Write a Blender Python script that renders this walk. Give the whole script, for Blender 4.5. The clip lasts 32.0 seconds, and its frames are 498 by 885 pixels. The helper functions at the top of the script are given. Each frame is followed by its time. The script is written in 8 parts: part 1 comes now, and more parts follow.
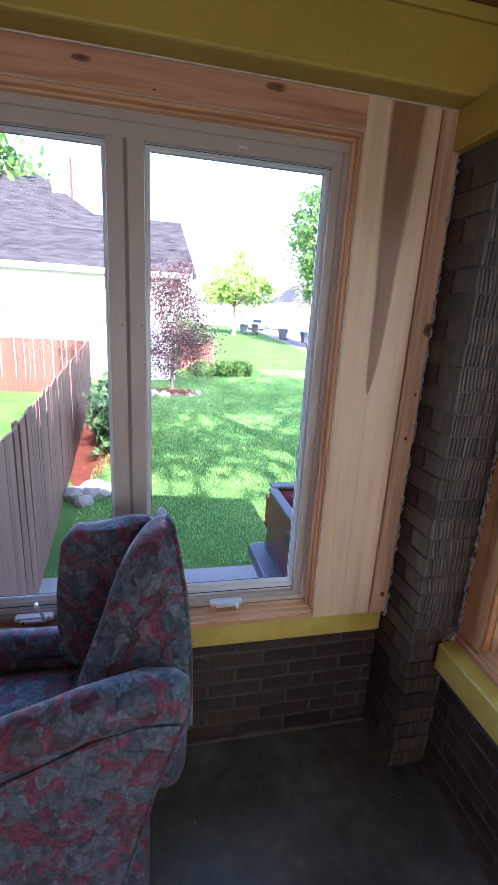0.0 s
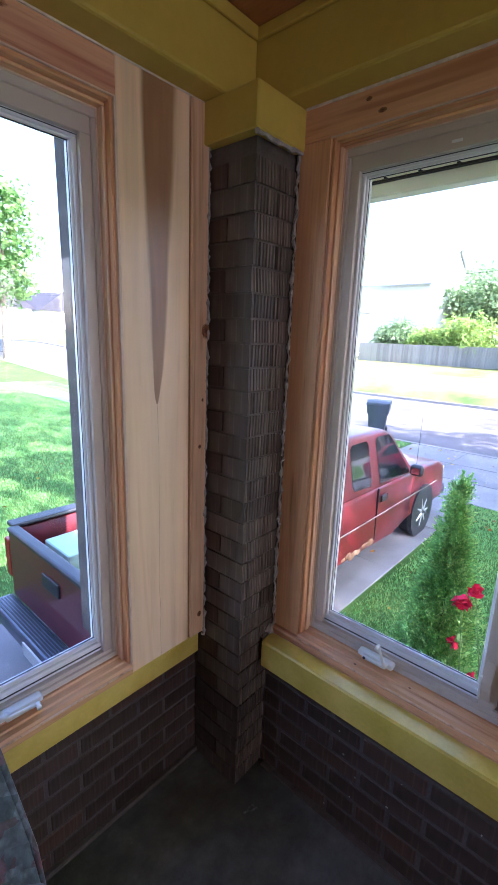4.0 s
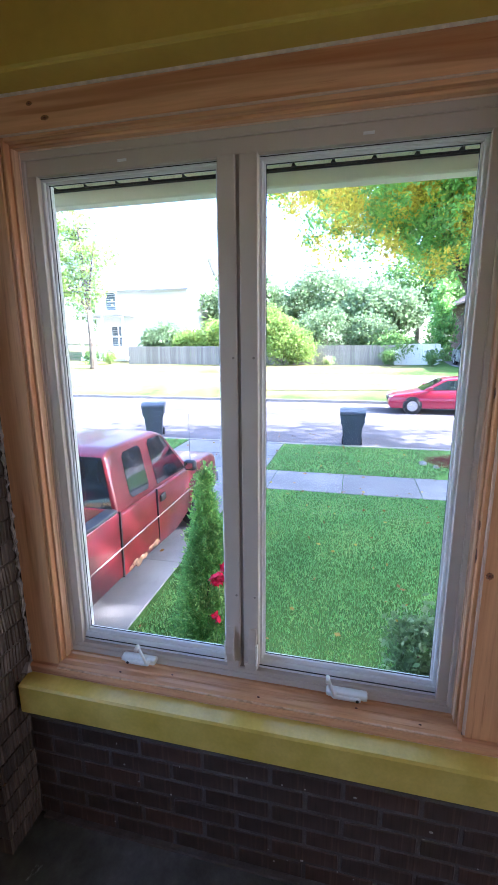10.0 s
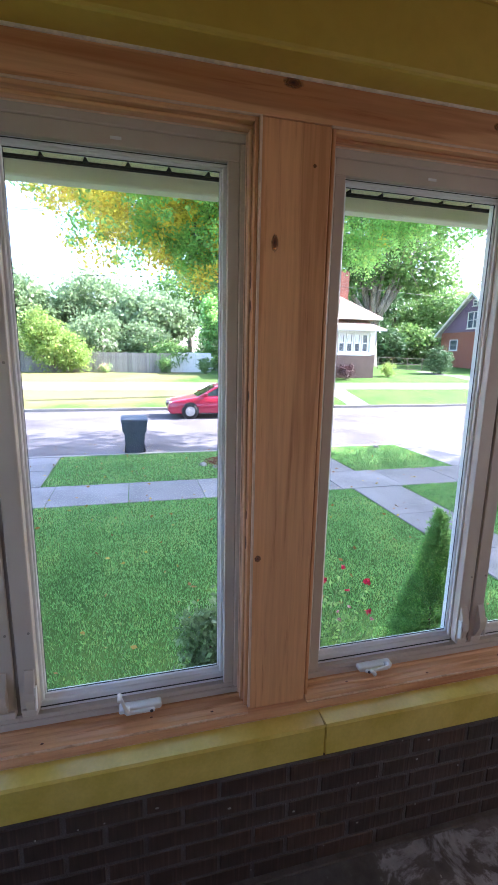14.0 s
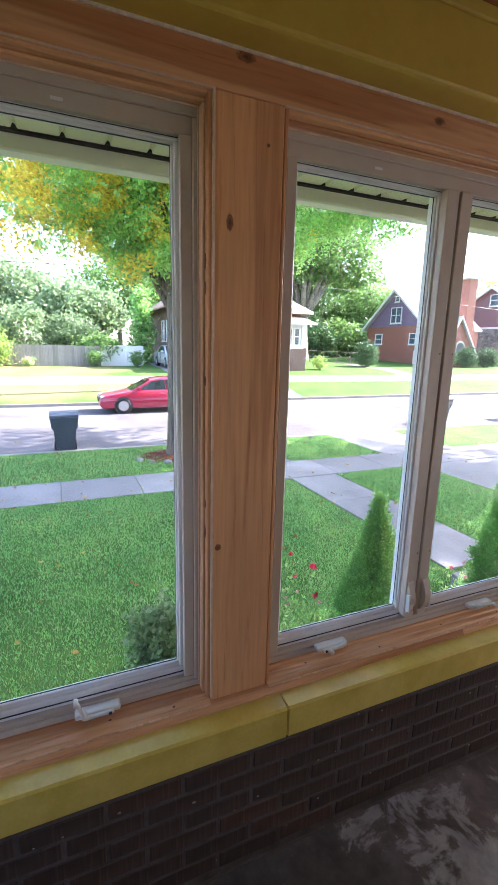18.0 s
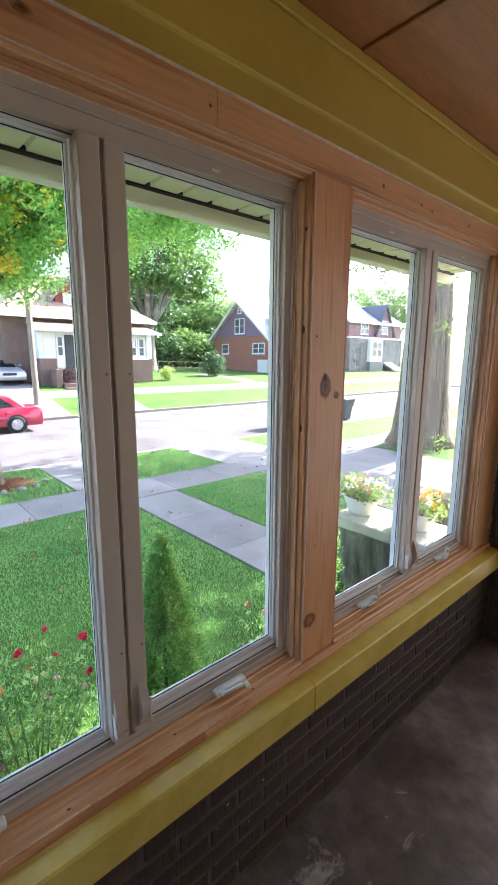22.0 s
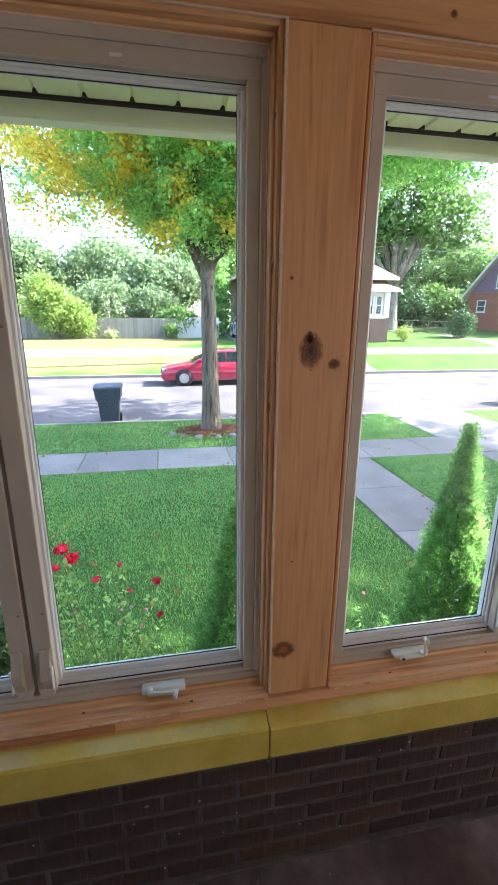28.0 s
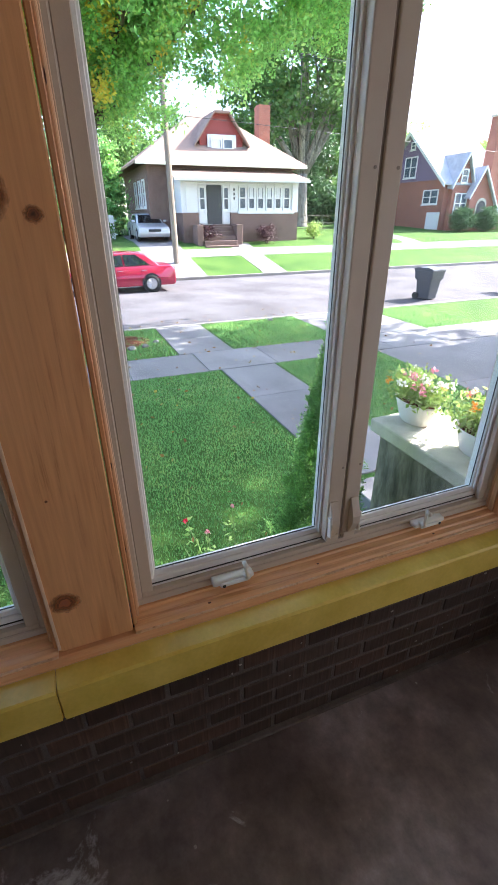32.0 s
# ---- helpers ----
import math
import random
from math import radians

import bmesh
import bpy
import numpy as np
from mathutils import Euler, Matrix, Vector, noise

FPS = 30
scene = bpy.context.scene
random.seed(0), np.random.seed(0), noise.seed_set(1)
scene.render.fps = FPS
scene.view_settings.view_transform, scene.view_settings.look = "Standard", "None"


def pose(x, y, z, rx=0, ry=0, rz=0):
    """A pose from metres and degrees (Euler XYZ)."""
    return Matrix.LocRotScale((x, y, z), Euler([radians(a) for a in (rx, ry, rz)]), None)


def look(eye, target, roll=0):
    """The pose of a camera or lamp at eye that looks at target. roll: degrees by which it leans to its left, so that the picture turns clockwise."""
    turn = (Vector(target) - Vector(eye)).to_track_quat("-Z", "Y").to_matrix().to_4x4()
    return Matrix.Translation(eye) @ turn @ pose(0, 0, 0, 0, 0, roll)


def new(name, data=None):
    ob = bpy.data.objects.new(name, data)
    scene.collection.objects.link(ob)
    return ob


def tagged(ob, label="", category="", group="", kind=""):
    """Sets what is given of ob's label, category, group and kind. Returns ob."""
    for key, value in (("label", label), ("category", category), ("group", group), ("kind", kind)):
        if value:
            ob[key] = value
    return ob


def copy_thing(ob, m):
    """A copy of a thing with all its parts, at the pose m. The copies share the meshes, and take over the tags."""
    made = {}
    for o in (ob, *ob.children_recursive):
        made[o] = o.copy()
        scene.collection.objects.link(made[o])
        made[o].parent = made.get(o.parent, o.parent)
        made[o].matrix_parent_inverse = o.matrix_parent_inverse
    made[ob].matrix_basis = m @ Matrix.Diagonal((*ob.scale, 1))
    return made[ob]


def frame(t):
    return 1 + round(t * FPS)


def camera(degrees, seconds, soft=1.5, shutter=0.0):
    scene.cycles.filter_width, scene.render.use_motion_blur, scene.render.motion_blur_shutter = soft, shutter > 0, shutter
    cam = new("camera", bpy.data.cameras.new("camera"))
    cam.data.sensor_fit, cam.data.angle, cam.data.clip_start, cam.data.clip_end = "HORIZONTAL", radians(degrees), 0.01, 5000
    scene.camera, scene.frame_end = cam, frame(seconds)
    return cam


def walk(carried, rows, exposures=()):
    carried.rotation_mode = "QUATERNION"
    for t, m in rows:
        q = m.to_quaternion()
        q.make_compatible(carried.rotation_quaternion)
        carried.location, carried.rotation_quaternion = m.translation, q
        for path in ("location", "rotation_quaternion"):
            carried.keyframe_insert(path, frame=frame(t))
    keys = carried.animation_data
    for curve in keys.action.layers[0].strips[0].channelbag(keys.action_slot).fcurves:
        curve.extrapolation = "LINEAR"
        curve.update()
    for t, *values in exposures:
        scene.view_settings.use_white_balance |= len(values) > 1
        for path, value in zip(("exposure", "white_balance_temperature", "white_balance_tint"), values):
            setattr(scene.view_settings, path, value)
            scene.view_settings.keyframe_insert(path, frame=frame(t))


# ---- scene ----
cam = camera(58.8, 32.0)
PATH = [
    (0, (0.01, -0.025, 1.635), (0.44, 1.852, 1.094), 3.3),
    (0.5, (0.003, 0.017, 1.633), (0.609, 1.85, 1.112), 4.2),
    (1, (0.005, 0.034, 1.639), (0.804, 1.801, 1.149), 3.7),
    (1.5, (-0.006, 0.058, 1.621), (0.888, 1.784, 1.15), 2.5),
    (2, (0.011, 0.059, 1.634), (0.951, 1.76, 1.162), 2.1),
    (2.5, (0.024, 0.062, 1.632), (1.002, 1.741, 1.162), 1.7),
    (3, (-0.033, 0.171, 1.624), (1.16, 1.707, 1.16), 3.0),
    (3.5, (-0.068, 0.247, 1.609), (1.272, 1.659, 1.149), 2.6),
    (4, (-0.073, 0.257, 1.62), (1.389, 1.54, 1.152), 2.1),
    (4.5, (-0.07, 0.248, 1.622), (1.481, 1.421, 1.153), 2.3),
    (6.5, (-0.046, 0.202, 1.631), (1.628, 1.191, 1.163), 0.9),
    (7, (-0.041, 0.185, 1.629), (1.676, 1.098, 1.162), 0.8),
    (7.5, (-0.037, 0.163, 1.63), (1.733, 0.967, 1.162), 0.8),
    (8, (-0.033, 0.15, 1.633), (1.757, 0.912, 1.17), 0.3),
    (8.5, (-0.023, 0.138, 1.632), (1.801, 0.821, 1.178), -0.2),
    (9, (-0.015, 0.123, 1.635), (1.851, 0.689, 1.189), -0.3),
    (9.5, (-0.009, 0.106, 1.635), (1.882, 0.587, 1.194), -0.3),
    (10, (-0.01, 0.095, 1.634), (1.888, 0.548, 1.196), -0.4),
    (10.5, (-0.009, 0.074, 1.631), (1.902, 0.471, 1.192), -0.8),
    (11, (-0.007, 0.06, 1.635), (1.927, 0.322, 1.196), -0.7),
    (11.5, (-0.007, 0.038, 1.639), (1.938, 0.209, 1.206), -0.8),
    (12, (-0.01, 0.009, 1.636), (1.944, 0.059, 1.212), -0.6),
    (12.5, (-0.015, 0.0, 1.639), (1.942, 0.005, 1.227), -0.7),
    (13, (0.005, -0.013, 1.64), (1.964, -0.005, 1.238), -0.8),
    (13.5, (0.015, 0.009, 1.641), (1.966, -0.171, 1.244), -0.0),
    (14, (-0.002, 0.066, 1.63), (1.894, -0.428, 1.23), 1.1),
    (14.5, (-0.022, 0.096, 1.636), (1.825, -0.557, 1.238), 1.5),
    (15, (-0.023, 0.101, 1.635), (1.808, -0.604, 1.243), 1.3),
    (15.5, (-0.018, 0.106, 1.637), (1.805, -0.618, 1.25), 1.3),
    (17.5, (0.007, 0.103, 1.603), (1.805, -0.68, 1.212), 1.4),
    (18, (0.032, 0.115, 1.605), (1.83, -0.652, 1.183), 1.3),
    (18.5, (0.029, 0.117, 1.609), (1.827, -0.642, 1.169), 1.5),
    (19, (0.02, 0.073, 1.603), (1.808, -0.698, 1.147), 1.4),
    (19.5, (0.028, -0.042, 1.617), (1.756, -0.932, 1.145), -0.2),
    (20, (0.044, -0.182, 1.636), (1.695, -1.204, 1.158), -0.0),
    (20.5, (0.034, -0.304, 1.647), (1.652, -1.388, 1.191), -0.6),
    (21, (0.052, -0.381, 1.648), (1.648, -1.512, 1.234), -0.9),
    (21.5, (0.131, -0.474, 1.636), (1.663, -1.698, 1.244), -0.2),
    (22, (0.173, -0.583, 1.631), (1.65, -1.88, 1.261), 0.3),
    (22.5, (0.185, -0.654, 1.633), (1.643, -1.975, 1.273), 0.6),
    (23, (0.208, -0.748, 1.636), (1.671, -2.067, 1.289), 0.7),
    (23.5, (0.23, -0.852, 1.625), (1.751, -2.104, 1.275), 0.5),
    (24, (0.239, -0.919, 1.621), (1.851, -2.043, 1.25), 0.1),
    (24.5, (0.22, -0.979, 1.61), (1.876, -2.019, 1.191), 0.0),
    (26.5, (0.207, -1.286, 1.604), (2.006, -1.969, 1.061), 0.2),
    (27, (0.15, -1.332, 1.618), (2.007, -1.822, 1.062), 0.0),
    (27.5, (0.117, -1.35, 1.622), (1.997, -1.742, 1.064), -0.3),
    (28, (0.107, -1.364, 1.621), (1.995, -1.73, 1.072), 0.5),
    (28.5, (0.102, -1.39, 1.611), (1.993, -1.745, 1.065), 0.8),
    (29, (0.097, -1.409, 1.608), (1.988, -1.765, 1.061), 0.6),
    (29.5, (0.097, -1.433, 1.606), (1.97, -1.862, 1.05), 0.4),
    (30, (0.108, -1.487, 1.592), (1.925, -2.091, 1.016), 0.2),
    (30.5, (0.143, -1.565, 1.563), (1.907, -2.247, 0.91), 0.1),
    (31, (0.208, -1.63, 1.515), (1.911, -2.294, 0.704), -0.5),
    (31.5, (0.242, -1.674, 1.496), (1.905, -2.336, 0.604), -0.1),
    (32, (0.26, -1.772, 1.516), (1.913, -2.424, 0.599), -0.3),
]
EXPOSURES = [(0.0, 3.24, 5600, 28), (2.0, 3.28, 5580, 29), (4.0, 3.36, 5450, 29), (9.0, 3.42, 5350, 26), (14.0, 3.08, 5700, 25), (18.0, 3.12, 6000, 25), (20.0, 3.14, 6250, 25), (22.0, 2.98, 6150, 20), (24.0, 2.99, 6000, 17), (28.0, 3.00, 5980, 18), (29.5, 2.90, 5980, 18), (31.0, 2.60, 5980, 18), (32.0, 2.70, 5980, 19)]
walk(cam, [(t, look(eye, target, roll)) for t, eye, target, roll in PATH], EXPOSURES)
# ---------------------------------------------------------------- light
SUN_TO = Vector((0.06, -0.80, 0.64)).normalized()
world = bpy.data.worlds.new("sky")
scene.world = world
world.use_nodes = True
wn = world.node_tree.nodes
sky = wn.new("ShaderNodeTexSky")
sky.sky_type = "NISHITA"
sky.sun_disc = False
sky.sun_elevation = math.asin(SUN_TO.z)
sky.sun_rotation = math.atan2(SUN_TO.x, SUN_TO.y)
sky.air_density, sky.dust_density = 1.0, 2.0
world.node_tree.links.new(sky.outputs[0], wn["Background"].inputs[0])
wn["Background"].inputs[1].default_value = 0.15
sun = new("sun", bpy.data.lights.new("sun", "SUN"))
sun.data.energy, sun.data.angle, sun.data.color = 3.7, radians(0.53), (1.0, 0.94, 0.84)
sun.matrix_world = look(SUN_TO * 60, (0, 0, 0))


def fill_lamp(name, eye, target, sx, sy, watts, spread):
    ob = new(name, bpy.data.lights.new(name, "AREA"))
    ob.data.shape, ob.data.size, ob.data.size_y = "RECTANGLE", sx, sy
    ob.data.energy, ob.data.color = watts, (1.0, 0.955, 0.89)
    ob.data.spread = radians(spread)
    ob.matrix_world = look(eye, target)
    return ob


# unseen fill lamp before the closed south wall, added to brighten the porch
fill_lamp("south_fill", (-0.35, -3.41, 1.30), (-0.35, 1.2, 1.30), 2.6, 2.0, 2.1, 150)


# ---------------------------------------------------------------- materials
def nodes_of(name):
    m = bpy.data.materials.new(name)
    m.use_nodes = True
    nt = m.node_tree
    return m, nt, nt.nodes["Principled BSDF"]


def node(nt, kind, **inputs):
    n = nt.nodes.new(kind)
    for k, v in inputs.items():
        n.inputs[k.replace("_", " ")].default_value = v
    return n


def coords(nt, scale=(1, 1, 1), rot=(0, 0, 0)):
    tc = nt.nodes.new("ShaderNodeTexCoord")
    mp = nt.nodes.new("ShaderNodeMapping")
    mp.inputs["Scale"].default_value = scale
    mp.inputs["Rotation"].default_value = rot
    nt.links.new(tc.outputs["Object"], mp.inputs["Vector"])
    return mp.outputs[0]


def ramp(nt, fac, stops):
    r = nt.nodes.new("ShaderNodeValToRGB")
    e = r.color_ramp.elements
    while len(e) < len(stops):
        e.new(0.5)
    for el, (p, c) in zip(e, stops):
        el.position, el.color = p, (*c, 1)
    nt.links.new(fac, r.inputs[0])
    return r.outputs[0]


def bump(nt, bsdf, height, strength, distance=0.01):
    b = nt.nodes.new("ShaderNodeBump")
    b.inputs["Strength"].default_value, b.inputs["Distance"].default_value = strength, distance
    nt.links.new(height, b.inputs["Height"])
    nt.links.new(b.outputs[0], bsdf.inputs["Normal"])


def mix(nt, fac, a, b, blend="MIX"):
    n = nt.nodes.new("ShaderNodeMix")
    n.data_type, n.blend_type = "RGBA", blend
    for s, v in ((n.inputs[0], fac), (n.inputs[6], a), (n.inputs[7], b)):
        if isinstance(v, (int, float)):
            s.default_value = v
        elif isinstance(v, tuple):
            s.default_value = (*v, 1)
        else:
            nt.links.new(v, s)
    return n.outputs[2]


def shade(c, k):
    return tuple(min(1, v * k) for v in c)


def mottled(name, c, rough=0.6, scale=6.0, var=0.25, fine=60.0, bump_s=0.2, metal=0.0, random_amt=0.0, stretch=(1, 1, 1), coat=0.0, c2=None):
    """Two scales of noise on a base colour, with fine relief."""
    m, nt, b = nodes_of(name)
    v = coords(nt, stretch)
    big = node(nt, "ShaderNodeTexNoise", Scale=scale, Detail=5.0, Roughness=0.6)
    small = node(nt, "ShaderNodeTexNoise", Scale=fine, Detail=3.0)
    nt.links.new(v, big.inputs["Vector"])
    nt.links.new(v, small.inputs["Vector"])
    col = ramp(nt, big.outputs[0], [(0.3, shade(c, 1 - var)), (0.7, c2 or shade(c, 1 + var))])
    sp = ramp(nt, small.outputs[0], [(0.3, (1 - var * 0.6,) * 3), (0.7, (1.0,) * 3)])
    col = mix(nt, 1.0, col, sp, "MULTIPLY")
    if random_amt:
        oi = nt.nodes.new("ShaderNodeObjectInfo")
        rr = ramp(nt, oi.outputs["Random"], [(0.0, (1 - random_amt,) * 3), (1.0, (1 + random_amt,) * 3)])
        col = mix(nt, 1.0, col, rr, "MULTIPLY")
    nt.links.new(col, b.inputs["Base Color"])
    b.inputs["Roughness"].default_value = rough
    b.inputs["Metallic"].default_value = metal
    b.inputs["Coat Weight"].default_value = coat
    if bump_s:
        bump(nt, b, small.outputs[0], bump_s, 0.005)
    return m


def pine(name, axis, c=(0.68, 0.355, 0.160), dark=(0.47, 0.185, 0.065), figure=1.0, low=0.20):
    """Pine boards: grain stretched along axis, darker growth bands and knots."""
    m, nt, b = nodes_of(name)
    st = [9.0, 9.0, 9.0]
    st[axis] = 0.45
    v = coords(nt, tuple(st))
    oi = nt.nodes.new("ShaderNodeObjectInfo")
    add = nt.nodes.new("ShaderNodeVectorMath")
    add.operation = "ADD"
    sc = nt.nodes.new("ShaderNodeVectorMath")
    sc.operation = "SCALE"
    sc.inputs[0].default_value = (13.0, 7.0, 11.0)
    nt.links.new(oi.outputs["Random"], sc.inputs["Scale"])
    nt.links.new(v, add.inputs[0])
    nt.links.new(sc.outputs[0], add.inputs[1])
    band = node(nt, "ShaderNodeTexNoise", Scale=1.3, Detail=3.0, Roughness=0.5, Distortion=0.6)
    nt.links.new(add.outputs[0], band.inputs["Vector"])
    wave = node(nt, "ShaderNodeMath")
    wave.operation = "MULTIPLY"
    wave.inputs[1].default_value = 22.0
    nt.links.new(band.outputs[0], wave.inputs[0])
    sn = node(nt, "ShaderNodeMath")
    sn.operation = "SINE"
    nt.links.new(wave.outputs[0], sn.inputs[0])
    fine = node(nt, "ShaderNodeTexNoise", Scale=14.0, Detail=4.0)
    nt.links.new(add.outputs[0], fine.inputs["Vector"])
    col = ramp(nt, band.outputs[0], [(low, dark), (low + 0.14, c), (0.62, shade(c, 1.16)), (0.8, shade(c, 0.86))])
    ring = ramp(nt, sn.outputs[0], [(0.0, (1, 1, 1)), (0.60, (0.97, 0.95, 0.92)), (0.88, (0.80, 0.70, 0.58)), (1.0, (0.66, 0.53, 0.40))])
    col = mix(nt, 0.55 * figure, col, ring, "MULTIPLY")
    fi = ramp(nt, fine.outputs[0], [(0.35, (0.93, 0.91, 0.89)), (0.65, (1.02, 1.02, 1.01))])
    col = mix(nt, figure, col, fi, "MULTIPLY")
    streak = node(nt, "ShaderNodeTexNoise", Scale=7.0, Detail=5.0, Roughness=0.7)
    nt.links.new(add.outputs[0], streak.inputs["Vector"])
    col = mix(nt, 0.8 * figure, col, ramp(nt, streak.outputs[0], [(0.30, (0.70, 0.56, 0.42)), (0.42, (0.97, 0.95, 0.93)), (0.62, (1.0, 1.0, 1.0)), (0.72, (1.06, 1.07, 1.08))]), "MULTIPLY")
    nt.links.new(col, b.inputs["Base Color"])
    b.inputs["Roughness"].default_value = 0.42
    b.inputs["Coat Weight"].default_value = 0.15
    b.inputs["Coat Roughness"].default_value = 0.25
    bump(nt, b, fine.outputs[0], 0.12, 0.003)
    return m


M = {}
M["pine_v"] = pine("pine_vertical", 2)
M["pine_h"] = pine("pine_along_front", 1, c=(0.69, 0.375, 0.185), low=0.27)
M["pine_sill"] = pine("pine_sill", 0, c=(0.70, 0.39, 0.19), low=0.24)
M["pine_x"] = pine("pine_along_end", 0, c=(0.66, 0.35, 0.20), dark=(0.45, 0.13, 0.07), low=0.34)
M["poplar"] = pine("pale_poplar_board", 2, c=(0.80, 0.57, 0.34), dark=(0.77, 0.53, 0.31), figure=0.25)
M["jamb"] = pine("red_pine_jamb", 2, c=(0.60, 0.29, 0.125), dark=(0.36, 0.14, 0.055), figure=0.55)


def heartwood_board():
    """Pale poplar with one soft-edged brown heartwood streak that tapers to a point."""
    m = M["poplar"].copy()
    m.name = "poplar_with_heartwood"
    nt = m.node_tree
    b = nt.nodes["Principled BSDF"]
    base = b.inputs["Base Color"].links[0].from_socket

    def math_node(op, a, c):
        n = nt.nodes.new("ShaderNodeMath")
        n.operation = op
        for s, v in zip(n.inputs, (a, c)):
            if isinstance(v, (int, float)):
                s.default_value = v
            else:
                nt.links.new(v, s)
        return n.outputs[0]
    sep = nt.nodes.new("ShaderNodeSeparateXYZ")
    nt.links.new(nt.nodes.new("ShaderNodeTexCoord").outputs["Object"], sep.inputs[0])
    wob = node(nt, "ShaderNodeTexNoise", Scale=1.0, Detail=3.0)
    nt.links.new(coords(nt, (16, 16, 2.2)), wob.inputs["Vector"])
    up = math_node("MAXIMUM", math_node("DIVIDE", math_node("SUBTRACT", sep.outputs[2], 1.42), 0.82), 0.0001)
    width = math_node("MULTIPLY", math_node("POWER", up, 0.55), 0.060)
    mid = math_node("ADD", 0.698, math_node("MULTIPLY", up, 0.018))
    off = math_node("ADD", math_node("SUBTRACT", sep.outputs[0], mid), math_node("MULTIPLY", math_node("SUBTRACT", wob.outputs[0], 0.5), 0.035))
    f = math_node("DIVIDE", math_node("ABSOLUTE", off, 0.0), width)
    mask = ramp(nt, f, [(0.72, (1, 1, 1)), (1.0, (0, 0, 0))])
    dark = ramp(nt, wob.outputs[0], [(0.3, (0.24, 0.11, 0.04)), (0.5, (0.38, 0.20, 0.085)), (0.7, (0.29, 0.14, 0.06))])
    nt.links.new(mix(nt, mask, base, dark), b.inputs["Base Color"])
    return m


M["poplar_stained"] = heartwood_board()
M["knot"] = mottled("pine_edge_knot", (0.16, 0.055, 0.022), 0.5, 60, 0.5, 200, 0.3)
M["pine_pale"] = pine("pale_pine_stop", 2, c=(0.72, 0.47, 0.28), dark=(0.60, 0.32, 0.16))
M["filler"] = mottled("pale_wood_filler", (0.72, 0.52, 0.36), 0.5, 30, 0.12, 200, 0.15)
# darker vinyl: shade of the sash recess put into the colour; also screw caps
M["vinyl_shade"] = mottled("almond_shade_and_caps", (0.30, 0.25, 0.21), 0.6, 6, 0.12, 200, 0.05)
M["vinyl"] = mottled("almond_vinyl", (0.56, 0.48, 0.395), 0.38, 3, 0.05, 300, 0.03)
M["vinyl_white"] = mottled("white_vinyl_bead", (0.78, 0.78, 0.77), 0.35, 3, 0.05, 300, 0.03)
M["handle"] = mottled("white_handle_enamel", (0.74, 0.72, 0.66), 0.3, 10, 0.06, 200, 0.02)
M["gasket"] = mottled("black_rubber", (0.02, 0.02, 0.02), 0.6, 10, 0.2, 200, 0.1)
M["yellow"] = mottled("yellow_wall_paint", (0.56, 0.385, 0.045), 0.5, 2.2, 0.10, 45, 0.10, c2=(0.62, 0.44, 0.065))
# same paint as the beams; wear and painted-in window light lighten it
M["yellow_worn_lit"] = mottled("worn_lit_yellow_ledge_paint", (0.70, 0.50, 0.065), 0.33, 7, 0.13, 90, 0.12, c2=(0.80, 0.61, 0.14))
M["caulk"] = mottled("white_caulk", (0.74, 0.64, 0.50), 0.6, 40, 0.2, 200, 0.3)
M["mortar"] = mottled("dark_mortar", (0.125, 0.105, 0.093), 0.9, 12, 0.3, 160, 0.5)
M["mortar_pillar"] = mottled("brown_mortar", (0.12, 0.095, 0.075), 0.9, 12, 0.3, 160, 0.5)
M["rough_mortar"] = mottled("spattered_mortar", (0.42, 0.38, 0.33), 0.9, 25, 0.35, 160, 0.5)
M["ply"] = mottled("orange_ceiling_plywood", (0.42, 0.165, 0.045), 0.4, 1.6, 0.30, 30, 0.06, stretch=(6, 0.7, 1))
# pale tone of the unseen walls, chosen to bounce light into the porch
M["plaster"] = mottled("pale_bounce_plaster", (0.74, 0.70, 0.60), 0.8, 2, 0.08, 60, 0.15)


def brick_material(name, c, c2, scored=0.6):
    m, nt, b = nodes_of(name)
    v = coords(nt)
    oi = nt.nodes.new("ShaderNodeObjectInfo")
    st = coords(nt, (70, 70, 2.5))
    score = node(nt, "ShaderNodeTexNoise", Scale=1.0, Detail=2.0)
    nt.links.new(st, score.inputs["Vector"])
    big = node(nt, "ShaderNodeTexNoise", Scale=9.0, Detail=5.0)
    nt.links.new(v, big.inputs["Vector"])
    base = ramp(nt, oi.outputs["Random"], [(0.0, c), (0.55, shade(c, 1.25)), (0.85, c2), (1.0, shade(c, 0.7))])
    sp = ramp(nt, big.outputs[0], [(0.3, (0.65,) * 3), (0.7, (1.15,) * 3)])
    col = mix(nt, 1.0, base, sp, "MULTIPLY")
    sc = ramp(nt, score.outputs[0], [(0.36, (0.30,) * 3), (0.46, (1.0,) * 3), (0.58, (1.1,) * 3), (0.63, (2.4,) * 3)])
    col = mix(nt, scored, col, sc, "MULTIPLY")
    nt.links.new(col, b.inputs["Base Color"])
    b.inputs["Roughness"].default_value = 0.62
    bump(nt, b, score.outputs[0], 0.8, 0.004)
    return m


M["brick"] = brick_material("dark_brown_wirecut_brick", (0.058, 0.036, 0.026), (0.10, 0.052, 0.033), 0.3)
M["brick_pillar"] = brick_material("scored_pillar_brick", (0.092, 0.068, 0.050), (0.13, 0.097, 0.071), 0.35)


